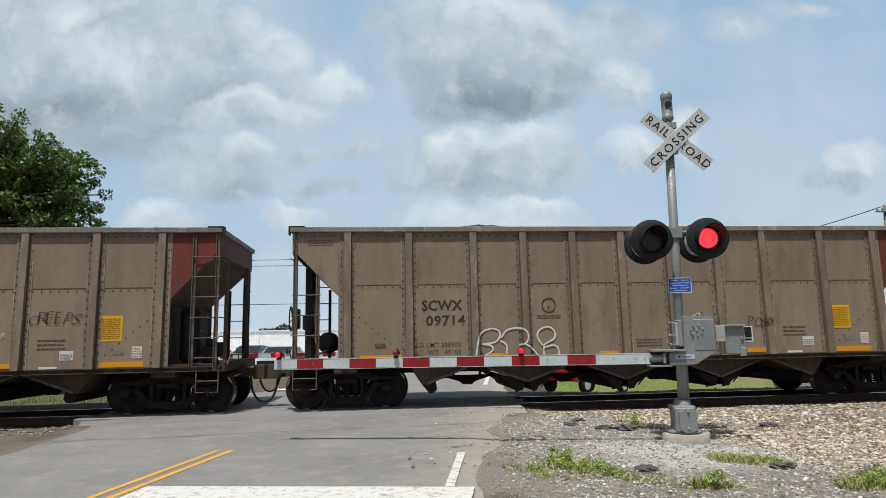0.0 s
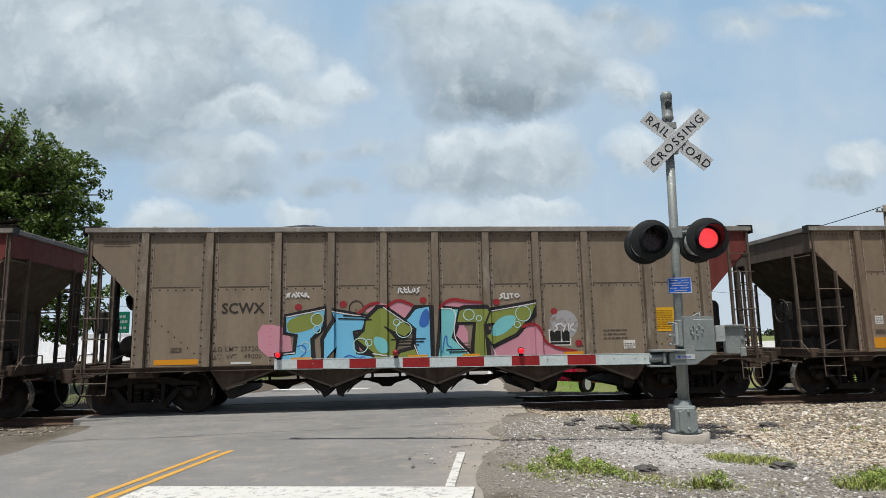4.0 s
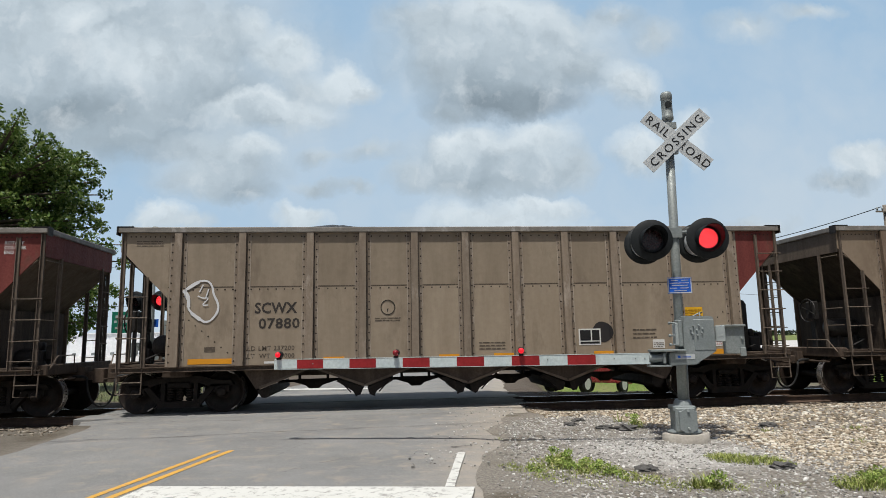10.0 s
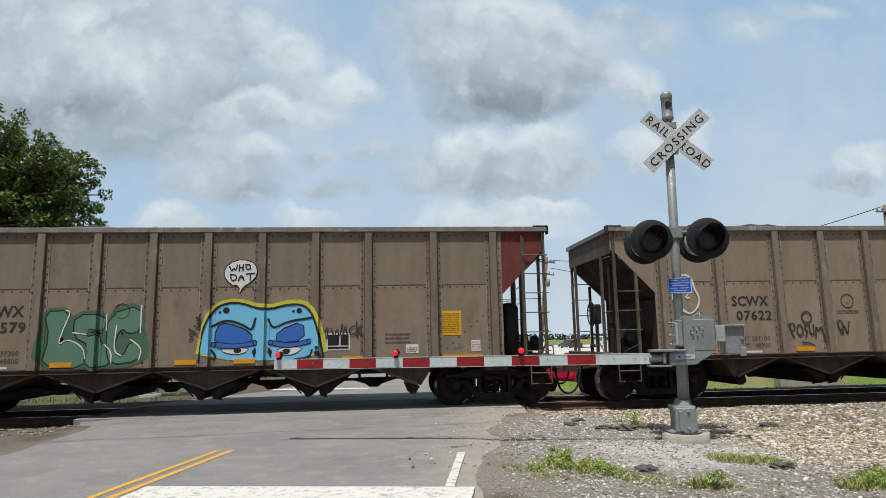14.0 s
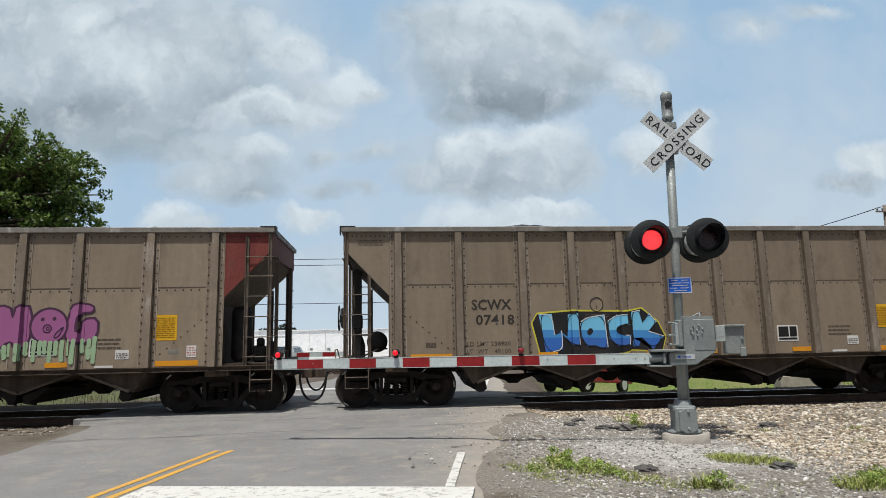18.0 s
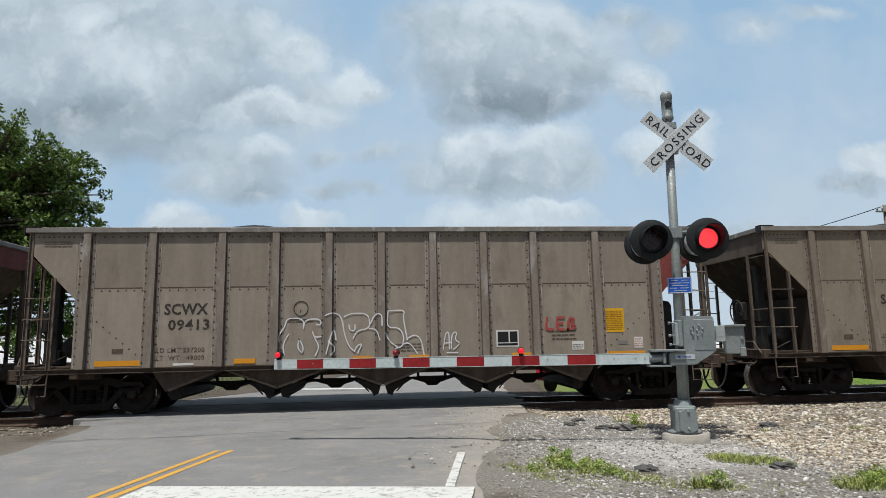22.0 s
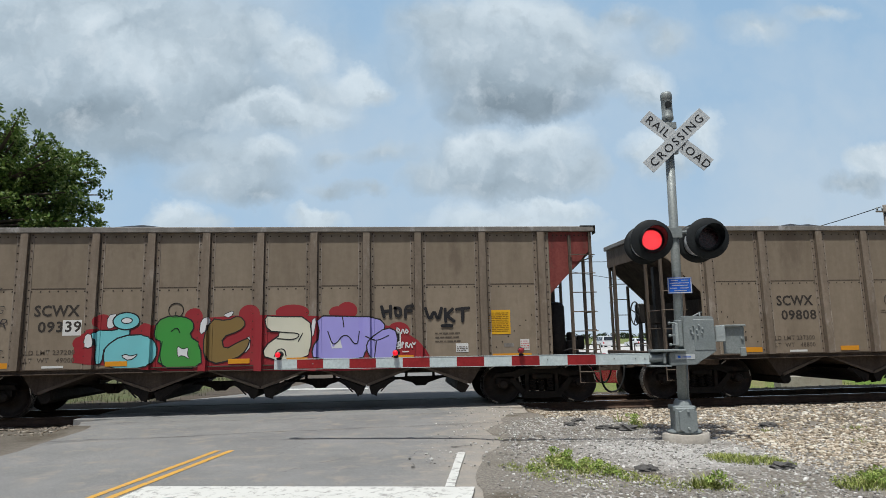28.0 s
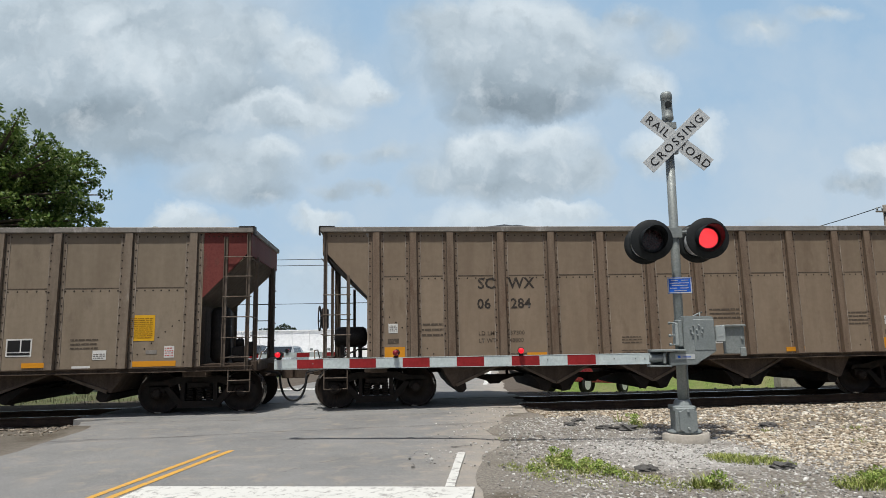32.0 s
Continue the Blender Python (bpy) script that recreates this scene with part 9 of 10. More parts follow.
art.lines(0.03, S_WHITE, "small white scrawl", [(2.91, 1.76), (2.92, 1.65), (2.99, 1.7), (2.91, 1.76)], [(3.01, 1.63), (3.04, 1.75), (3.08, 1.63)], [(3.1, 1.73), (3.11, 1.62), (3.17, 1.67), (3.1, 1.73)], [(2.98, 1.46), (2.92, 1.43), (2.99, 1.38), (2.92, 1.35)], [(3.02, 1.33), (3.02, 1.46), (3.07, 1.42), (3.02, 1.39)], [(3.1, 1.33), (3.1, 1.44), (3.15, 1.42), (3.11, 1.39), (3.16, 1.33)], [(3.17, 1.33), (3.21, 1.43), (3.24, 1.33)], [(3.25, 1.43), (3.28, 1.38), (3.31, 1.43)], [(3.04, 1.24), (3.16, 1.24)])

# ---------------------------------------------------------------- things beyond the track


def vehicle(style, paint, m, label):
    """A road vehicle facing its own +x, on its wheels."""
    spec = {
        "sedan": dict(l=4.6, w=1.8, r=0.32, base=2.7, body=[(-2.3, 0.35), (-2.28, 0.85), (-1.7, 0.95), (0.85, 0.92), (2.1, 0.75), (2.3, 0.6), (2.3, 0.3), (-2.2, 0.28)],
                      cab=[(-1.75, 0.93), (-1.15, 1.38), (0.05, 1.44), (0.95, 0.92)], panes=[(-0.95, -0.35), (-0.27, 0.35)], top=1.44, win=(0.98, 1.34)),
        "suv": dict(l=5.2, w=2.0, r=0.40, base=3.0, body=[(-2.6, 0.45), (-2.6, 1.10), (0.95, 1.12), (2.3, 1.05), (2.6, 0.85), (2.6, 0.42), (-2.5, 0.40)],
                    cab=[(-2.55, 1.10), (-2.40, 1.80), (0.15, 1.85), (0.95, 1.12)], panes=[(-2.2, -1.35), (-1.25, -0.45), (-0.35, 0.35)], top=1.85, win=(1.18, 1.70)),
        "pickup": dict(l=5.8, w=2.0, r=0.42, base=3.6, body=[(-2.9, 0.55), (-2.9, 1.15), (1.1, 1.15), (2.6, 1.08), (2.9, 0.9), (2.9, 0.45), (-2.8, 0.50)],
                       cab=[(-0.95, 1.15), (-0.80, 1.82), (0.50, 1.86), (1.25, 1.15)], panes=[(-0.72, -0.05), (0.05, 0.62)], top=1.86, win=(1.22, 1.72)),
    }[style]
    car = group_of(style if style != "suv" else "sport_utility_car", label, "car", "", m)
    w = spec["w"] / 2
    bm = bmesh.new()
    prism(bm, spec["body"], -w, w)
    bmesh.ops.bevel(bm, geom=bm.edges[:], offset=0.07, segments=2, affect="EDGES")
    part("body", bm, paint, car)
    bm = bmesh.new()
    cab = spec["cab"]
    inset = 0.16
    n = len(cab)
    lo, hi = min(z for _, z in cab), max(z for _, z in cab)
    ins = [inset * (z - lo) / (hi - lo) for _, z in cab]
    pts = [(x, -w + 0.04 + d, z) for (x, z), d in zip(cab, ins)] + [(x, w - 0.04 - d, z) for (x, z), d in zip(cab, ins)]
    hull(bm, pts, [tuple(range(n)), tuple(range(2 * n - 1, n - 1, -1))] + [(i, (i + 1) % n, n + (i + 1) % n, n + i) for i in range(n)])
    bmesh.ops.bevel(bm, geom=bm.edges[:], offset=0.05, segments=2, affect="EDGES")
    part("cabin", bm, paint, car)
    z0, z1 = spec["win"]
    for s in (-1, 1):
        for a, c in spec["panes"]:
            bm = bmesh.new()
            d0, d1 = [inset * (z - lo) / (hi - lo) for z in (z0, z1)]
            y0, y1 = s * (w - 0.04 - d0 + 0.006), s * (w - 0.04 - d1 + 0.006)
            hull(bm, [(a - 0.05, y0, z0), (c + 0.05, y0, z0), (c - 0.02, y1, z1), (a + 0.02, y1, z1), (a - 0.05, y0 - s * 0.01, z0), (c + 0.05, y0 - s * 0.01, z0), (c - 0.02, y1 - s * 0.01, z1), (a + 0.02, y1 - s * 0.01, z1)],
                 [(0, 1, 2, 3), (7, 6, 5, 4), (0, 4, 5, 1), (1, 5, 6, 2), (2, 6, 7, 3), (3, 7, 4, 0)])
            part("side_window", bm, CAR_GLASS, car, "dark side window")
    for (ax, az), (cx, cz), nm in ((cab[-1], cab[-2], "windscreen"), (cab[0], cab[1], "rear_window")):
        bm = bmesh.new()
        sgn = 1 if nm == "windscreen" else -1
        q = [(ax + (cx - ax) * t + sgn * 0.012, az + (cz - az) * t + 0.008, (w - 0.14 - inset * t)) for t in (0.10, 0.90)]
        hull(bm, [(q[0][0], -q[0][2], q[0][1]), (q[0][0], q[0][2], q[0][1]), (q[1][0], q[1][2], q[1][1]), (q[1][0], -q[1][2], q[1][1])], [(0, 1, 2, 3)])
        part(nm, bm, CAR_GLASS, car, "dark glass pane")
    r = spec["r"]
    for x in (-spec["base"] / 2, spec["base"] / 2):
        for s in (-1, 1):
            bm = bmesh.new()
            y = s * (w - 0.10)
            lathe(bm, [(r * 0.62, -0.11), (r * 0.95, -0.12), (r, -0.09), (r, 0.09), (r * 0.95, 0.12), (r * 0.62, 0.11)], (x, y, r), "y", 24)
            wheel = part("tyre", bm, TYRE, car, "black tyre")
            bm = bmesh.new()
            for k in range(6):
                a = k * math.pi / 3
                p = [(x + rr * math.cos(a + d), y + s * 0.122, r + rr * math.sin(a + d)) for rr, d in ((0.06, -0.52), (r * 0.60, -0.34), (r * 0.60, 0.34), (0.06, 0.52))]
                hull(bm, p, [(0, 1, 2, 3)])
            lathe(bm, [(r * 0.58, s * 0.118), (r * 0.64, s * 0.124)], (x, y, r), "y", 24)
            part("rim", bm, ALLOY, wheel, "bright alloy rim")
    f = spec["l"] / 2
    for s in (-1, 1):
        bm = boxes((f - 0.10, f + 0.005, s * w * 0.82 - 0.17, s * w * 0.82 + 0.10, 0.68, 0.82))
        part("headlight", bm, ALLOY, car, "clear headlight")
        bm = boxes((-f - 0.005, -f + 0.10, s * w * 0.85 - 0.10, s * w * 0.85 + 0.08, 0.72, 0.92))
        part("tail_light", bm, STOP_RED, car, "red tail light")
    bm = boxes((f - 0.06, f + 0.008, -w * 0.5, w * 0.5, 0.55, 0.78))
    part("grille", bm, LAMP_BLACK, car, "dark grille")
    return car


vehicle("sedan", CAR_SILVER, pose(-5.28, 32.5, -0.12, 0, 0, -97.0), "silver grey sedan waiting behind the lowered gate")
vehicle("sedan", CAR_GREY, pose(-7.9, 38.0, -0.08, 0, 0, -100.0), "dark grey sedan waiting in the line of cars")
vehicle("pickup", CAR_RED, pose(9.48, 29.26, -1.12, 0, 4.2, 43.0), "bright red pickup with silver wheels parked on grass")
sedan_passing = vehicle("sedan", CAR_WHITE, pose(0, 40.5, -0.10), "white sedan driving along the cross street")
suv_passing = vehicle("suv", CAR_WHITE, pose(-40, 40.5, -0.10), "white sport utility car driving along the cross street")
suv_later = vehicle("suv", CAR_WHITE, pose(-80, 40.5, -0.10), "white sport utility car driving along the cross street")
for k, (x, y, st, pt, lab) in enumerate(((17.5, 92, "sedan", CAR_WHITE, "white"), (22.5, 94, "suv", CAR_WHITE, "white"), (27.5, 92, "sedan", CAR_GREY, "grey"), (33, 93, "suv", CAR_WHITE, "white"), (39, 95, "sedan", CAR_WHITE, "white"), (46, 92, "pickup", CAR_WHITE, "white"), (54, 93, "suv", CAR_WHITE, "white"))):
    vehicle(st, pt, pose(x, y, -0.28, 0, 0, 90 + 5 * (k % 3)), lab + " car parked in a distant lot")

# cross street and pale lot
for nm, x0, x1, y0, y1, mat, lab, z in (("road", -300, 300, 37.2, 44.0, m_road, "grey asphalt cross street", 0.012), ("car_lot", -110, 200, 46, 150, PALE_LOT, "pale concrete car lot", 0.02)):
    bm = bmesh.new()
    nx, ny = 60, 8
    g = [[bm.verts.new((x0 + (x1 - x0) * i / nx, y0 + (y1 - y0) * j / ny, 0)) for i in range(nx + 1)] for j in range(ny + 1)]
    for row in g:
        for v in row:
            v.co.z = max(ground_height(v.co.x, v.co.y), road_height(across_of(v.co.x, v.co.y)[0]) if nm == "road" else -9) + z
    for j in range(ny):
        for i in range(nx):
            bm.faces.new((g[j][i], g[j][i + 1], g[j + 1][i + 1], g[j + 1][i]))
    tagged(new(nm, finish(bm, mat, nm)), lab, "street" if nm == "road" else "car lot", kind="structure")

# stop sign with street names
sign = group_of("stop_sign", "red octagonal stop sign with street name blades on a post", "stop sign", "", pose(5.0, 33.0, -0.1, 0, 0, 2))
bm = bmesh.new()
tube(bm, [(0, 0, -0.6), (0, 0, 2.30)], 0.03, 10)
part("post", bm, GALV, sign)
bm = bmesh.new()
prism(bm, [(0.46 * math.cos(math.pi / 8 + k * math.pi / 4), 1.60 + 0.46 * math.sin(math.pi / 8 + k * math.pi / 4)) for k in range(8)], -0.045, -0.035)
rim = part("rim", bm, SIGN_WHITE, sign, "white sign border")
bm = bmesh.new()
prism(bm, [(0.43 * math.cos(math.pi / 8 + k * math.pi / 4), 1.60 + 0.43 * math.sin(math.pi / 8 + k * math.pi / 4)) for k in range(8)], -0.052, -0.046)
face = part("face", bm, STOP_RED, sign, "red sign face")
flat_words("letters", "STOP", 0.36, SIGN_WHITE, face, pose(0, -0.057, 1.475, 90, 0, 0), 0.006, "CENTER", "white letters")
for rz, z in ((-14, 2.20), (70, 2.36)):
    bm = bmesh.new()
    chamfered(bm, -0.42, 0.42, -0.006, 0.006, z - 0.09, z + 0.09, 0.002)
    blade = part("name_blade", bm, GREEN_SIGN, sign, "green street name blade with unreadable print")
    blade.rotation_euler = (0, 0, radians(rz))
    bm = boxes(*[(a, a + 0.07, -0.010, -0.0075, z - 0.035, z + 0.04) for a in (-0.34, -0.25, -0.16, -0.07, 0.05, 0.14, 0.23)])
    part("print", bm, SIGN_WHITE, blade)

# green guide sign and a notice board beyond the signal
gs = group_of("guide_sign", "green guide sign with white bars of print on a post", "road sign", "", pose(-12.92, 32.0, -0.2, 0, 0, 0))
bm = bmesh.new()
tube(bm, [(0, 0.03, -0.6), (0, 0.03, 3.2)], 0.035, 8)
part("post", bm, GALV, gs)
bm = bmesh.new()
chamfered(bm, -0.42, 0.42, -0.02, 0.0, 2.30, 3.34, 0.004)
gp = part("panel", bm, GREEN_SIGN, gs)
for z, rows in ((3.10, (-0.25, -0.05, 0.10)), (2.85, (-0.3, -0.12, 0.05, 0.2)), (2.55, (-0.25, -0.05, 0.15))):
    bm = boxes(*[(a, a + 0.12, -0.026, -0.0215, z - 0.06, z + 0.06) for a in rows])
    part("print", bm, SIGN_WHITE, gp)
ns = group_of("notice_board", "grey notice board on two posts", "sign", "", pose(-10.6, 32.0, -0.2, 0, 0, 0))
for x in (-0.2, 0.2):
    bm = bmesh.new()
    tube(bm, [(x, 0.03, -0.6), (x, 0.03, 2.8)], 0.025, 8)
    part("post", bm, GALV, ns)
bm = bmesh.new()
chamfered(bm, -0.28, 0.28, -0.02, 0.0, 1.62, 2.88, 0.004)
part("board", bm, MACHINE, ns)

# white warehouse
A, B_ = Vector((-96.0, 117.0, 0)), Vector((13.0, 121.0, 0))
run = (B_ - A)
turn = math.degrees(math.atan2(run.y, run.x))
wh = group_of("warehouse", "long low white metal warehouse with small wall lamps", "building", "", pose(A.x, A.y, -2.6, 0, 0, turn))
ln = run.length
n = 36
for k in range(n):
    bm = boxes((ln * k / n, ln * (k + 1) / n - 0.04, 0, 40, 0, 6.20))
    part("wall_panel", bm, WHITE_WALL, wh)
bm = boxes((-0.2, ln + 0.2, -0.2, 40.2, 6.24, 6.42))
part("roof", bm, WHITE_WALL, wh, "white roof edge")
for k in range(34):
    x = 2 + k * ln / 34
    bm = boxes((x - 0.28, x + 0.28, -0.2, -0.02, 2.55, 2.95))
    part("wall_lamp", bm, MACHINE, wh, "small dark wall lamp")

# the orange truck on the far highway
truck = group_of("semi_truck", "orange trailer with a white cab on the far highway", "truck", "", pose(55, 300, -0.6))
bm = bmesh.new()
chamfered(bm, -7.5, 5.5, -1.3, 1.3, 1.3, 4.9, 0.05)
part("trailer", bm, surface("orange trailer side", (0.52, 0.10, 0.035), (0.58, 0.13, 0.05), 1, 0.5), truck, "orange trailer")
bm = bmesh.new()
prism(bm, [(6.0, 0.9), (6.0, 4.2), (7.6, 4.2), (8.2, 2.4), (9.4, 2.2), (9.4, 0.8)], -1.2, 1.2)
part("cab", bm, CAR_WHITE, truck, "white cab")
for x in (-6.5, -5.3, 6.3, 8.8):
    for s in (-1.05, 1.05):
        bm = bmesh.new()
        lathe(bm, [(0.2, s - 0.15), (0.5, s - 0.15), (0.5, s + 0.15), (0.2, s + 0.15)], (x, 0, 0.5), "y", 14)
        part("tyre", bm, TYRE, truck)


# utility poles and wires
def pole(x, y, z, h, lean, label, arms=2):
    p = group_of("utility_pole", label, "utility pole", "poles along the street", pose(x, y, z, 0, lean, 0))
    bm = bmesh.new()
    tube(bm, [(0, 0, -1), (0, 0, h)], [0.17, 0.11], 10)
    part("shaft", bm, WOOD_POLE, p)
    for k in range(arms):
        bm = boxes((-0.62, 0.62, -0.14, -0.06, h - 0.42 - k * 0.9, h - 0.34 - k * 0.9))
        part("cross_arm", bm, WOOD_POLE, p)
        for q in (-0.55, -0.25, 0.25, 0.55):
            bm = bmesh.new()
            lathe(bm, [(0.03, h - 0.33 - k * 0.9), (0.05, h - 0.25 - k * 0.9), (0.03, h - 0.15 - k * 0.9)], (q, -0.11, 0), "z", 8)
            part("insulator", bm, GALV, p)
    bm = bmesh.new()
    lathe(bm, [(0.05, h - 2.2), (0.14, h - 2.15), (0.14, h - 1.65), (0.05, h - 1.6)], (0.2, -0.15, 0), "z", 12)
    part("transformer", bm, GALV, p)
    return p


pole(11.1, 45.0, -0.5, 7.95, 6.5, "leaning weathered timber pole with cross arms")
pole(-46.0, 52.0, -0.5, 8.4, 0.0, "weathered timber pole with cross arms")
pole(26.25, 30.0, -1.2, 9.3, 1.0, "weathered timber pole with cross arms near the track", 1)


def wire(p0, p1, sag, label="thin black overhead wire"):
    bm = bmesh.new()
    pts = []
    for i in range(25):
        t = i / 24
        p = Vector(p0).lerp(Vector(p1), t)
        p.z -= sag * 4 * t * (1 - t)
        pts.append(p)
    tube(bm, pts, 0.022, 5)
    tagged(new("overhead_wire", finish(bm, LAMP_BLACK, "overhead_wire")), label, "wire", "overhead wires")


wire((12.0, 45.0, 7.55), (-46.5, 52.0, 8.2), 0.12)
wire((12.6, 45.0, 7.10), (-45.5, 52.0, 7.75), 0.12)
wire((11.6, 45.0, 4.35), (-46.0, 52.0, 4.95), 0.25)
wire((26.2, 30.0, 8.0), (12.2, 45.0, 7.2), 1.1)
wire((26.6, 30.0, 7.9), (60.0, 8.0, 8.6), 0.8)
wire((12.2, 45.0, 6.6), (60.0, 90.0, 7.2), 0.5)

# concrete headwall in the grass
bm = bmesh.new()
chamfered(bm, 15.6, 18.2, 23.8, 24.3, -1.5, -0.22, 0.03)
tagged(new("headwall", finish(bm, CONCRETE, "headwall")), "low grey concrete headwall in the grass", "wall")

# ---------------------------------------------------------------- trees
m_leaf, nt, b = fresh("summer leaf")
geo = nt.nodes.new("ShaderNodeNewGeometry")
col = ramp(nt, geo.outputs["Random Per Island"], [(0.0, (0.028, 0.062, 0.011)), (0.4, (0.080, 0.140, 0.026)), (0.75, (0.155, 0.225, 0.048)), (1.0, (0.28, 0.34, 0.12))])
nt.links.new(col, b.inputs["Base Color"])
b.inputs["Roughness"].default_value, b.inputs["Specular IOR Level"].default_value = 0.55, 0.3
tl = nt.nodes.new("ShaderNodeBsdfTranslucent")
nt.links.new(col, tl.inputs[0])
mx = nt.nodes.new("ShaderNodeMixShader")
mx.inputs[0].default_value = 0.28
nt.links.new(b.outputs[0], mx.inputs[1])
nt.links.new(tl.outputs[0], mx.inputs[2])
nt.links.new(mx.outputs[0], nt.nodes["Material Output"].inputs[0])


def leaf_mesh(name, clumps, per, size, mat, seed):
    """Leaves as small bent blades, scattered thickly round clump centres (x, y, z, radius)."""
    rng = np.random.default_rng(seed)
    verts, faces = [], []
    for cx, cy, cz, cr in clumps:
        n = int(per * cr * cr)
        d = rng.normal(size=(n, 3))
        d /= np.linalg.norm(d, axis=1)[:, None]
        rad = cr * rng.uniform(0.35, 1.05, n) ** 0.6
        c = np.array((cx, cy, cz)) + d * rad[:, None] * np.array((1, 1, 0.8))
        for k in range(n):
            a = rng.normal(size=3)
            a /= np.linalg.norm(a)
            bvec = np.cross(a, rng.normal(size=3))
            bvec /= np.linalg.norm(bvec)
            s = size * rng.uniform(0.6, 1.3)
            i = len(verts)
            o = c[k]
            verts += [tuple(o - a * s), tuple(o + bvec * s * 0.45), tuple(o + a * s), tuple(o - bvec * s * 0.45)]
            faces.append((i, i + 1, i + 2, i + 3))
    me = bpy.data.meshes.new(name)
    me.from_pydata(verts, [], faces)
    me.materials.append(mat)
    return me


def tree(x, y, z, height, clumps, label, per=70, size=0.16, seed=1, trunk=0.28):
    t = group_of("tree", label, "tree", "", pose(x, y, z))
    bm = bmesh.new()
    tube(bm, [(0, 0, -0.4), (0.1, 0, height * 0.2), (-0.1, 0.1, height * 0.45), (0.1, 0, height * 0.8)], [trunk, trunk * 0.8, trunk * 0.55, trunk * 0.15], 10)
    part("trunk", bm, BARK, t)
    rnd = random.Random(seed)
    for k, (cx, cy, cz, cr) in enumerate(clumps[::3]):
        bm = bmesh.new()
        h = min(height * 0.75, max(height * 0.15, cz - cr * 1.2))
        tube(bm, [(0, 0, h), (cx * 0.5, cy * 0.5, (h + cz) / 2 + 0.2), (cx, cy, cz)], [trunk * 0.35, trunk * 0.2, 0.02], 6)
        part("limb", bm, BARK, t)
    ob = new("crown", leaf_mesh("crown", clumps, per, size, m_leaf, seed))
    ob.parent = t
    return t


rnd = random.Random(21)
TX, TY = -17.4, 27.5
clumps = []
# boughs of the crown: the near end, the tip, how thick the foliage is round them and how many tufts
for x0, z0, x1, z1, w, n in ((-17.5, 8.5, -15.9, 11.3, 0.75, 22), (-17.0, 9.0, -14.7, 10.7, 0.42, 14), (-18.5, 8.5, -18.2, 11.6, 1.0, 24), (-16.5, 8.6, -13.0, 9.75, 0.50, 26), (-16.0, 8.2, -12.9, 9.25, 0.48, 22), (-16.5, 7.6, -12.95, 8.75, 0.50, 20), (-15.0, 7.0, -12.65, 7.85, 0.42, 16),
                            (-15.5, 6.2, -12.45, 6.85, 0.45, 18), (-17.5, 6.6, -15.0, 7.3, 0.75, 26), (-17.0, 5.4, -13.9, 6.6, 0.6, 22), (-18.5, 7.2, -16.2, 8.3, 0.8, 18), (-16.5, 4.6, -12.6, 5.7, 0.55, 18), (-16.0, 3.8, -11.4, 5.1, 0.42, 14), (-15.5, 3.0, -11.2, 3.9, 0.40, 12), (-15.5, 4.2, -11.6, 6.0, 0.42, 12), (-15.0, 1.6, -11.8, 3.2, 0.42, 10), (-15.5, 2.2, -12.0, 2.6, 0.45, 10), (-19.0, 4.5, -16.5, 5.4, 0.9, 18)):
    for k in range(int(n * 2.3)):
        q = (k + rnd.random()) / int(n * 2.3)
        spread = w * (1.25 - 0.75 * q)
        clumps.append((x0 + (x1 - x0) * q + rnd.gauss(0, spread * 0.5) - TX, rnd.gauss(0, 0.9), z0 + (z1 - z0) * q + rnd.gauss(0, spread * 0.5) + 0.3, rnd.uniform(0.24, 0.46) * (1.3 - 0.5 * q)))
tree(TX, TY, -0.3, 10.5, clumps, "broad green leafy tree standing behind the track", 520, 0.095, 5, 0.32)

# far tree line along the horizon
rng = np.random.default_rng(9)
clumps = []
for k in range(260):
    x = -260 + k * 3.2 + rng.uniform(-1, 1)
    top = 3.2 + 2.2 * noise.noise((x * 0.02, 1, 0)) + rng.uniform(0, 1.2)
    clumps.append((x, 520 + rng.uniform(-8, 8), top * 0.5 - 0.5, 2.6 + top * 0.3))
for k in range(14):
    clumps.append((-99 + k * 1.9 + rng.uniform(-1, 1), 520, 10.5 + 3.0 * math.exp(-((k - 9) / 2.5) ** 2) + rng.uniform(0, 1), 3.2))
m_wood = surface("distant dark green foliage", (0.020, 0.032, 0.016), (0.045, 0.062, 0.030), 0.05, 0.9)
far_wood = new("far_trees", leaf_mesh("far_trees", clumps, 4.2, 1.1, m_wood, 3))
tagged(far_wood, "distant dark green tree line on the horizon", "trees", kind="stuff")

# ---------------------------------------------------------------- grass and weeds
m_grass, nt, b = fresh("grass blade")
geo = nt.nodes.new("ShaderNodeNewGeometry")
col = ramp(nt, geo.outputs["Random Per Island"], [(0.0, (0.105, 0.130, 0.028)), (0.5, (0.240, 0.285, 0.068)), (0.85, (0.37, 0.40, 0.13)), (1.0, (0.52, 0.47, 0.25))])
nt.links.new(col, b.inputs["Base Color"])
b.inputs["Roughness"].default_value, b.inputs["Specular IOR Level"].default_value = 0.7, 0.2


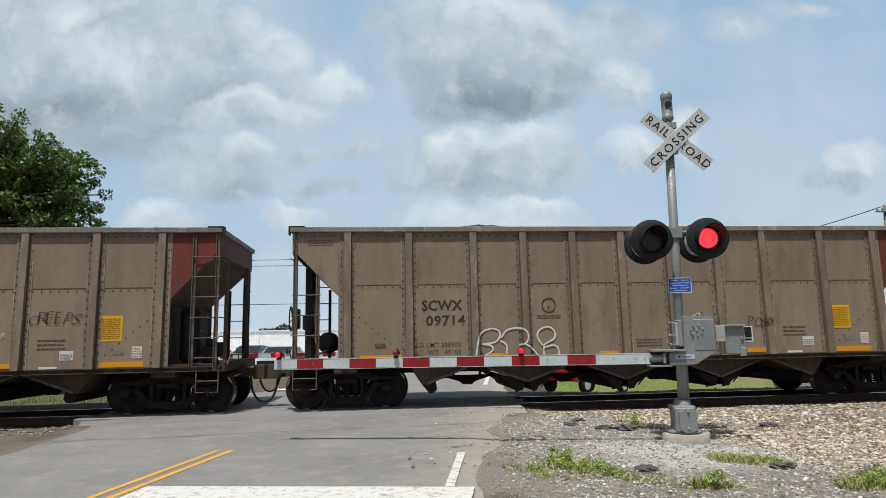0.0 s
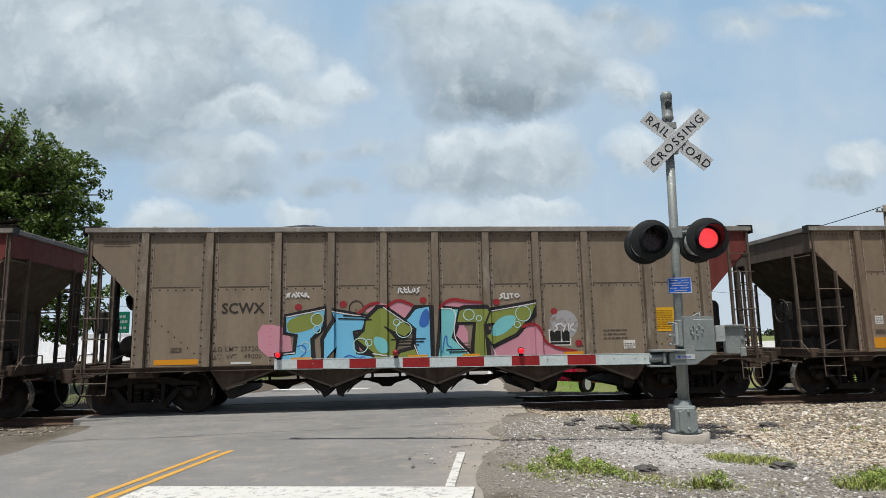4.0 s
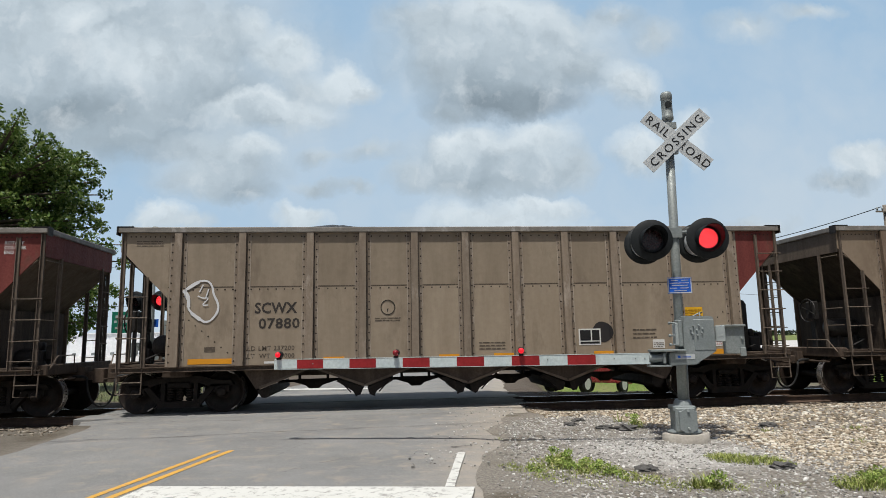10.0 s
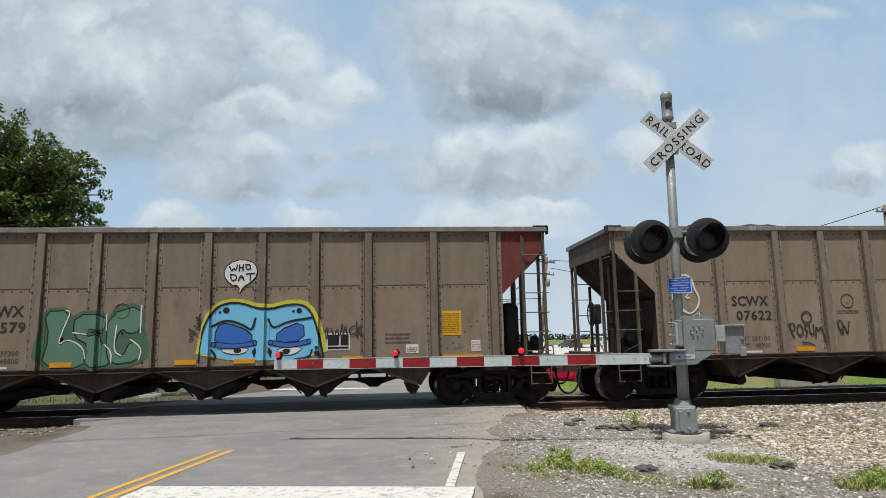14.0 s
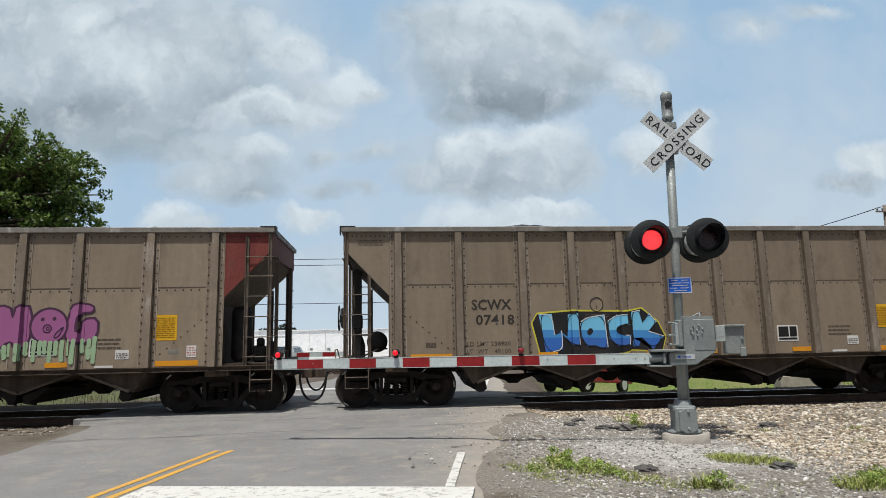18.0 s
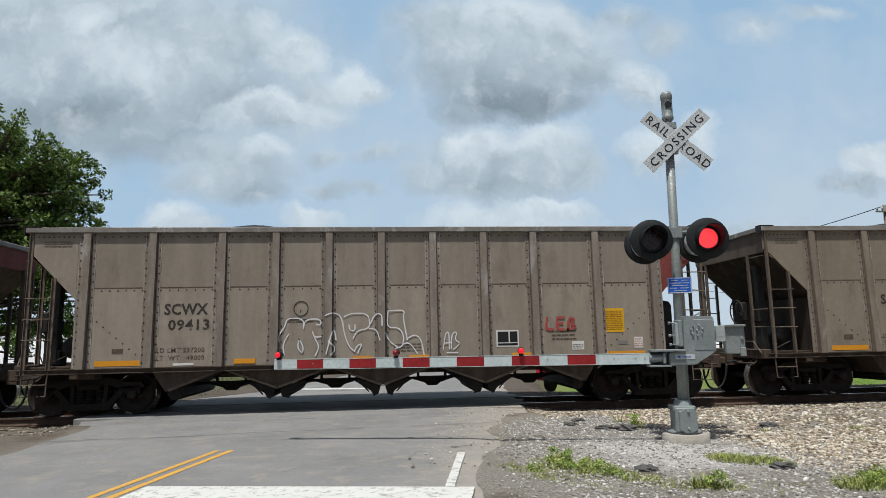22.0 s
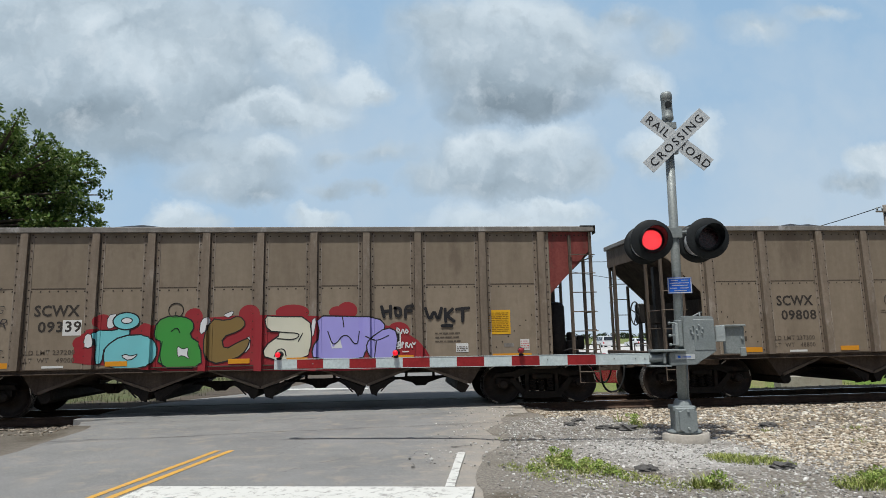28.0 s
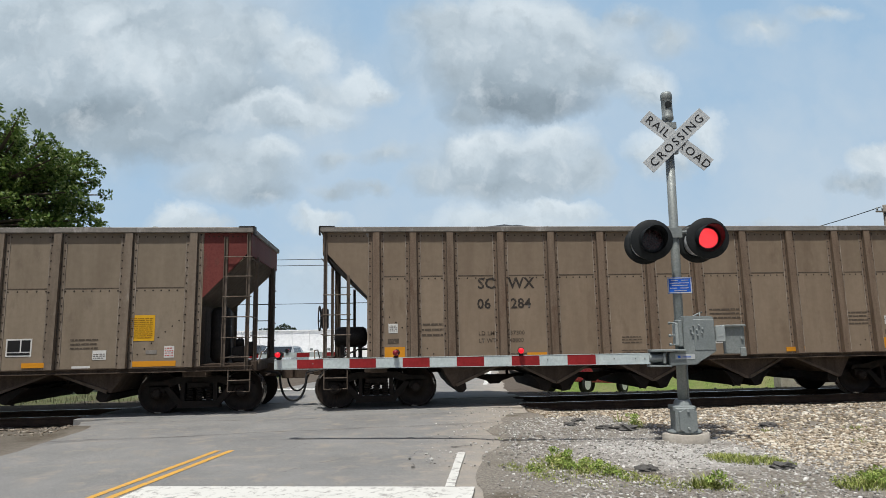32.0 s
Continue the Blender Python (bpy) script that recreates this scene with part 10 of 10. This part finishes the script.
def blades(name, spots, label, seed, mat=None, lean=0.5):
    """Tufts of blades round spots (x, y, radius, count, blade height)."""
    rng = np.random.default_rng(seed)
    verts, faces = [], []
    for sx, sy, r, n, h in spots:
        n = int(n * 0.7) if n > 100 else n
        for _ in range(n):
            q, a = r * math.sqrt(rng.random()), rng.uniform(0, 6.283)
            x, y = sx + q * math.cos(a), sy + q * math.sin(a) * 0.7
            z = ground_height(x, y) - 0.01
            hh = h * rng.uniform(0.4, 1.2) * (1.1 - 0.5 * q / r)
            d, w = rng.uniform(0, 6.283), 0.0035 + hh * 0.018
            lx, ly = math.cos(d) * hh * lean * rng.random(), math.sin(d) * hh * lean * rng.random()
            wx, wy = w * math.cos(d + 1.57), w * math.sin(d + 1.57)
            i = len(verts)
            verts += [(x - wx, y - wy, z), (x + wx, y + wy, z), (x + lx * 0.5 + wx * 0.8, y + ly * 0.5 + wy * 0.8, z + hh * 0.6), (x + lx * 0.5 - wx * 0.8, y + ly * 0.5 - wy * 0.8, z + hh * 0.6), (x + lx, y + ly, z + hh)]
            faces += [(i, i + 1, i + 2, i + 3), (i + 3, i + 2, i + 4)]
    me = bpy.data.meshes.new(name)
    me.from_pydata(verts, [], faces)
    me.materials.append(mat or m_grass)
    tagged(new(name, me), label, "grass", kind="stuff")


near_spots = [(2.45, 6.92, 0.34, 260, 0.05), (2.80, 6.55, 0.36, 260, 0.045), (3.10, 6.30, 0.32, 200, 0.045), (1.9, 7.15, 0.36, 240, 0.05), (2.10, 7.78, 0.20, 300, 0.13), (2.05, 7.45, 0.30, 420, 0.09), (2.34, 7.10, 0.34, 520, 0.08), (2.66, 6.72, 0.26, 260, 0.06), (2.92, 6.36, 0.30, 260, 0.05), (1.62, 7.38, 0.26, 260, 0.06), (1.75, 6.95, 0.28, 240, 0.055), (1.5, 7.6, 0.2, 90, 0.05), (2.0, 6.7, 0.34, 180, 0.045), (2.25, 6.45, 0.4, 160, 0.04),
              (4.20, 7.45, 0.30, 900, 0.085), (4.42, 7.30, 0.30, 900, 0.085), (4.12, 7.66, 0.20, 420, 0.07), (4.60, 7.12, 0.18, 260, 0.06), (4.72, 5.98, 0.30, 520, 0.11), (5.0, 6.10, 0.36, 640, 0.12), (5.3, 6.3, 0.36, 420, 0.09), (3.18, 6.22, 0.16, 300, 0.16), (3.36, 6.15, 0.22, 220, 0.07), (3.0, 6.2, 0.3, 160, 0.05), (3.8, 6.15, 0.45, 160, 0.045), (6.6, 8.4, 0.2, 60, 0.07), (5.9, 9.5, 0.15, 40, 0.08), (4.15, 10.35, 0.14, 70, 0.16), (4.1, 11.0, 0.08, 20, 0.2), (1.7, 9.6, 0.1, 16, 0.06), (7.3, 9.4, 0.2, 50, 0.08)]
blades("weeds", near_spots, "green weeds and grass tufts in the gravel", 11, None, 1.5)
weed_clumps = [(x, y, ground_height(x, y) + 0.02 + 0.025 * (k % 3), 0.07 + 0.035 * (k % 2)) for k, (x, y) in enumerate(((2.10, 7.72), (2.2, 7.8), (2.15, 7.6), (2.0, 7.45), (2.1, 7.5), (2.3, 7.2), (2.2, 7.05), (2.45, 7.0), (2.5, 6.85), (2.6, 6.7), (2.35, 7.3), (1.7, 7.3), (1.75, 7.0), (4.5, 6.05), (4.8, 6.15), (4.65, 6.0), (2.75, 6.45), (5.0, 6.2), (1.5, 7.6), (4.15, 10.3), (4.18, 10.4), (3.2, 6.15)))]
weeds = new("broadleaf_weeds", leaf_mesh("broadleaf_weeds", weed_clumps, 15000, 0.014, m_grass, 8))
tagged(weeds, "small broad-leaved weeds in the gravel", "weeds", kind="stuff")
rnd = random.Random(17)
tall = []
for x, y, n, h in ((2.12, 7.62, 9, 0.20), (2.20, 7.38, 10, 0.15), (2.38, 7.14, 9, 0.12), (2.55, 6.86, 6, 0.08), (1.72, 7.30, 4, 0.07), (3.20, 6.12, 6, 0.16), (4.85, 6.02, 10, 0.13), (5.10, 6.08, 8, 0.12), (4.10, 10.28, 6, 0.22)):
    for k in range(n):
        a, q = rnd.uniform(0, 6.28), 0.16 * math.sqrt(rnd.random())
        px, py = x + q * math.cos(a), y + q * math.sin(a)
        tall.append((px, py, ground_height(px, py) + h * rnd.uniform(0.15, 0.95), rnd.uniform(0.030, 0.060)))
m_weed, nt, b = fresh("weed leaf")
geo = nt.nodes.new("ShaderNodeNewGeometry")
nt.links.new(ramp(nt, geo.outputs["Random Per Island"], [(0.0, (0.115, 0.175, 0.032)), (0.5, (0.245, 0.345, 0.070)), (1.0, (0.42, 0.50, 0.15))]), b.inputs["Base Color"])
b.inputs["Roughness"].default_value, b.inputs["Specular IOR Level"].default_value = 0.6, 0.25
bushy = new("leafy_weeds", leaf_mesh("leafy_weeds", tall, 17000, 0.017, m_weed, 18))
tagged(bushy, "bright green leafy weeds growing in the gravel", "weeds", kind="stuff")
rng = np.random.default_rng(4)
far_spots = []
for _ in range(900):
    x, y = rng.uniform(4, 34), rng.uniform(19.5, 36)
    if across_of(x, y)[1] > 6.3:
        far_spots.append((x, y, 0.5, 9, 0.28))
blades("meadow_grass", far_spots, "bright green rough grass beyond the track", 12)
m_dry, nt, b = fresh("dry grass blade")
geo = nt.nodes.new("ShaderNodeNewGeometry")
nt.links.new(ramp(nt, geo.outputs["Random Per Island"], [(0.0, (0.05, 0.060, 0.025)), (0.5, (0.10, 0.105, 0.045)), (1.0, (0.22, 0.19, 0.11))]), b.inputs["Base Color"])
b.inputs["Roughness"].default_value = 0.8
dry_spots = []
for _ in range(800):
    x, y = rng.uniform(-24, -5), rng.uniform(17.6, 34)
    if across_of(x, y)[1] < -5.4:
        dry_spots.append((x, y, 0.5, 8, 0.20))
blades("dry_grass", dry_spots, "dry olive grass and weeds beyond the track", 13, m_dry)

# ---------------------------------------------------------------- stones
m_stone, nt, b = fresh("limestone and brown ballast")
geo = nt.nodes.new("ShaderNodeNewGeometry")
col = ramp(nt, geo.outputs["Random Per Island"], [(0.0, (0.108, 0.085, 0.060)), (0.2, (0.258, 0.205, 0.142)), (0.5, (0.435, 0.365, 0.270)), (0.8, (0.59, 0.525, 0.415)), (1.0, (0.73, 0.70, 0.62))])
vec = nt.nodes.new("ShaderNodeTexCoord").outputs["Object"]
col = mix_rgb(nt, remap(nt, noise_node(nt, vec, 60, 3, 0.6), 0.4, 0.7, 0.0, 0.4), col, (0.16, 0.13, 0.10))
# the stones turn darker and browner towards the rails and left of the road
sep = nt.nodes.new("ShaderNodeSeparateXYZ")
nt.links.new(vec, sep.inputs[0])
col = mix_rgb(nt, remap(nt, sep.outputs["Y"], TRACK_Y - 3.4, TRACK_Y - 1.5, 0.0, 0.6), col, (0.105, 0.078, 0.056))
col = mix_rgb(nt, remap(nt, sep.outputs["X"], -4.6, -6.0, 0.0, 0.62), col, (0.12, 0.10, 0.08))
nt.links.new(col, b.inputs["Base Color"])
b.inputs["Roughness"].default_value, b.inputs["Specular IOR Level"].default_value = 0.9, 0.2
m_chip, nt, b = fresh("pale limestone chips")
geo = nt.nodes.new("ShaderNodeNewGeometry")
col = ramp(nt, geo.outputs["Random Per Island"], [(0.0, (0.12, 0.112, 0.10)), (0.3, (0.29, 0.275, 0.25)), (0.8, (0.46, 0.44, 0.41)), (1.0, (0.66, 0.65, 0.62))])
nt.links.new(col, b.inputs["Base Color"])
b.inputs["Roughness"].default_value, b.inputs["Specular IOR Level"].default_value = 0.9, 0.2

ICO = bmesh.new()
bmesh.ops.create_icosphere(ICO, subdivisions=1, radius=1.0)
ICO_V = np.array([v.co[:] for v in ICO.verts])
ICO_F = np.array([[v.index for v in f.verts] for f in ICO.faces])
ICO.free()


def stones(name, n, place, lo, hi, mat, label, seed):
    rng = np.random.default_rng(seed)
    verts, faces = [], []
    k = 0
    for _ in range(n):
        p = place(rng)
        if p is None:
            continue
        x, y, lift = p
        s = lo + (hi - lo) * rng.random() ** 2
        shape = ICO_V * (1 + rng.uniform(-0.28, 0.28, (12, 1))) * s * np.array((rng.uniform(0.7, 1.4), rng.uniform(0.7, 1.3), rng.uniform(0.45, 0.85)))
        a = rng.uniform(0, 6.283)
        rot = np.array(((math.cos(a), -math.sin(a), 0), (math.sin(a), math.cos(a), 0), (0, 0, 1)))
        verts.append(shape @ rot.T + np.array((x, y, ground_height(x, y) + s * 0.2 + lift)))
        faces.append(ICO_F + 12 * k)
        k += 1
    me = bpy.data.meshes.new(name)
    me.from_pydata(np.concatenate(verts).tolist(), [], np.concatenate(faces).tolist())
    me.materials.append(mat)
    tagged(new(name, me), label, "stones", kind="stuff")


def off_road(x, y, gap=0.05):
    a, c = across_of(x, y)
    lo, hi = road_edges(a)
    return c > hi + gap or c < lo - gap


def ballast_place(rng):
    if rng.random() < 0.10:
        x, y = rng.uniform(-15, -5), TRACK_Y - 1.0 - 2.6 * rng.random()
    elif rng.random() < 0.12:
        x, y = rng.uniform(3.0, 6), rng.uniform(max(10.2, 12.6 - 1.0 * rng.random()), TRACK_Y - 0.9)
    else:
        x = 4.2 + 15.8 * rng.random() ** 1.4
        y = rng.uniform(max(6.0, 11.2 - 3.2 * (x - 4.2)), TRACK_Y - 0.9)
    if rng.random() < 0.06:
        y = rng.uniform(TRACK_Y - 0.6, TRACK_Y + 2.6)
    return (x, y, 0.0) if off_road(x, y) else None


def chip_place(rng):
    x, y = rng.uniform(0.9, 6.4), rng.uniform(5.2, 11.9)
    if x < 1.7 and rng.random() < 0.5 or x > 5.2 and rng.random() < 0.6:
        return None
    return (x, y, 0.0) if off_road(x, y, -0.25 * rng.random() ** 3) else None


def far_chip_place(rng):
    x, y = rng.uniform(4.8, 9.0), rng.uniform(5.4, 9.5)
    return (x, y, 0.0) if y > 5.6 + 0.2 * x else None


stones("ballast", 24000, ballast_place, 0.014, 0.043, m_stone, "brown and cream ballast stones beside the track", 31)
stones("gravel", 24000, chip_place, 0.004, 0.021, m_chip, "pale limestone gravel round the signal", 32)
stones("small_ballast", 9000, far_chip_place, 0.008, 0.026, m_stone, "small tan stones between the ballast", 34)


def spill_place(rng):
    along, c = rng.uniform(8, 15.2), 4.1 - 1.4 * rng.random() ** 2
    p = road_point(along, c)
    return (p.x, p.y, 0.035)


stones("spilled_gravel", 420, spill_place, 0.006, 0.022, m_chip, "loose gravel spilled on the road edge", 33)

# scraps of tyre and broken asphalt lying in the gravel
for k, (x, y, r, nm, lab, mat) in enumerate(((2.94, 7.10, 0.085, "tyre_scrap", "crumpled dark scrap of tyre rubber", CRACK), (4.48, 6.95, 0.09, "tyre_scrap", "crumpled dark scrap of tyre rubber", CRACK),
                                              (3.19, 10.84, 0.08, "asphalt_chunk", "broken dark asphalt chunk", CRACK), (3.91, 10.12, 0.12, "asphalt_chunk", "broken dark asphalt chunk", CRACK), (3.6, 10.3, 0.09, "asphalt_chunk", "broken dark asphalt chunk", CRACK), (6.2, 9.91, 0.10, "asphalt_chunk", "broken dark asphalt chunk", CRACK), (3.45, 11.3, 0.08, "asphalt_chunk", "broken dark asphalt chunk", CRACK))):
    bm = bmesh.new()
    bmesh.ops.create_icosphere(bm, subdivisions=3, radius=1.0)
    for v in bm.verts:
        d = 1 + 0.55 * noise.noise(v.co * 2.3 + Vector((k * 7, 0, 0))) + 0.25 * noise.noise(v.co * 6 + Vector((k * 7, 0, 0)))
        v.co = Vector((v.co.x * r * 1.5 * d, v.co.y * r * d, v.co.z * r * 0.6 * d))
    ob = new(nm, finish(bm, mat, nm))
    ob.location = (x, y, ground_height(x, y) + r * 0.12)
    tagged(ob, lab, "debris", "scraps in the gravel")

# ---------------------------------------------------------------- movement


def train_shift(t):
    """How far the train has run at t seconds, in metres; it slows a little on the way."""
    u = t / 16.0 - 1.0
    return 170.3729 * u - 3.9558 * u ** 2 - 0.3935 * u ** 3 + 0.1172 * u ** 4 + 0.4443 * u ** 5


FIRST_CENTRE = 172.103 + 7.5


def motions():
    for i, (car, kind, code) in enumerate(cars):
        x0 = FIRST_CENTRE - CAR_PITCH * i
        walk(car, [(t, pose(x0 + train_shift(t), TRACK_Y, 0)) for t in range(0, 33)])
        # wheels turn with the way; keyed close together while they pass the road
        for tr in [o for o in car.children if o.name.startswith("truck")]:
            off = tr.location.x
            for w in [o for o in tr.children if o.name.startswith("wheelset")]:
                px = x0 + off + w.location.x
                span = [f for f in range(0, 961) if -12.5 < px + train_shift(f / 30) < 16.5]
                rows = []
                loc = w.location.copy()
                if span:
                    if span[0] > 0:
                        rows.append((0.0, math.degrees(train_shift(span[0] / 30) / 0.457)))
                    rows += [(f / 30, math.degrees(train_shift(f / 30) / 0.457)) for f in span]
                    if span[-1] < 960:
                        rows.append((32.0, rows[-1][1]))
                else:
                    rows = [(0.0, 0.0), (32.0, 0.0)]
                walk(w, [(t, pose(*loc, 0, a, 0)) for t, a in rows])
    # flashing lamps: each insert turns its lit or its dark side to the road
    changes = [(0.0, 1)]
    n = 0
    while n < 52:
        changes.append((0.53 + 0.6121 * n if n < 33 else 21.93 + 0.617 * (n - 35), n % 2))
        n += 1

    def state(t, want, blank):
        cur = [v for at, v in changes if at <= t + 1e-6][-1]
        if blank and (12.95 < t < 16.52 or 28.95 < t < 31.62):
            return 0
        return 1 if cur == want else 0

    def flash(lamp, want, blank, base):
        loc = lamp.location.copy()
        rows, cur = [], None
        for f in range(0, 3201):
            on = state(f / 100, want, blank)
            if cur is None:
                rows.append((0.0, 0 if on else 180))
            elif on != cur:
                # the lamps fade into one another: the new one is on just before the old one goes out
                a, c = (180, 0) if on else (0, 180)
                at = f * 0.3
                g = round(at) - 2 if on else round(at) + 1
                full = 30 * round(at / 30)
                if full in (g, g + 1):
                    g = full + 1 if (at > full if on else at >= full - 1) else full - 2
                rows += [(q, v) for q, v in (((g - 1 + k) / 30, a + (c - a) * k / 3) for k in range(4)) if rows[-1][0] < q <= 32.0]
            cur = on
        if rows[-1][0] < 32.0:
            rows.append((32.0, rows[-1][1]))
        walk(lamp, [(t, pose(*loc, 0, 0, base + a)) for t, a in rows])

    for lamps, arms in ((lamps_near, arm_near), (lamps_far, arm_far)):
        for k, lamp in enumerate(lamps):
            flash(lamp, (0, 1, 1, 0)[k], True, 0 if k < 2 else 180)
        flash(arms[1], 0, False, 0)
        flash(arms[2], 1, False, 0)
    walk(backdrop, [(t, pose(3.2 * t - 22, SKY_Y, -0.4 * t)) for t in (0, 16, 32)])

    # traffic on the cross street and the highway
    for thing, at, t0 in ((sedan_passing, 2.2, 0.35), (suv_passing, 4.95, 22.98), (suv_later, 4.1, 29.18)):
        walk(thing, [(t, pose(at + 10.0 * (t - t0), 40.5, -0.06)) for t in (0, 8, 16, 24, 32)])
    walk(truck, [(t, pose(52.5 + 4.0 * (t - 29.3), 300, -0.6)) for t in (0, 16, 32)])


motions()
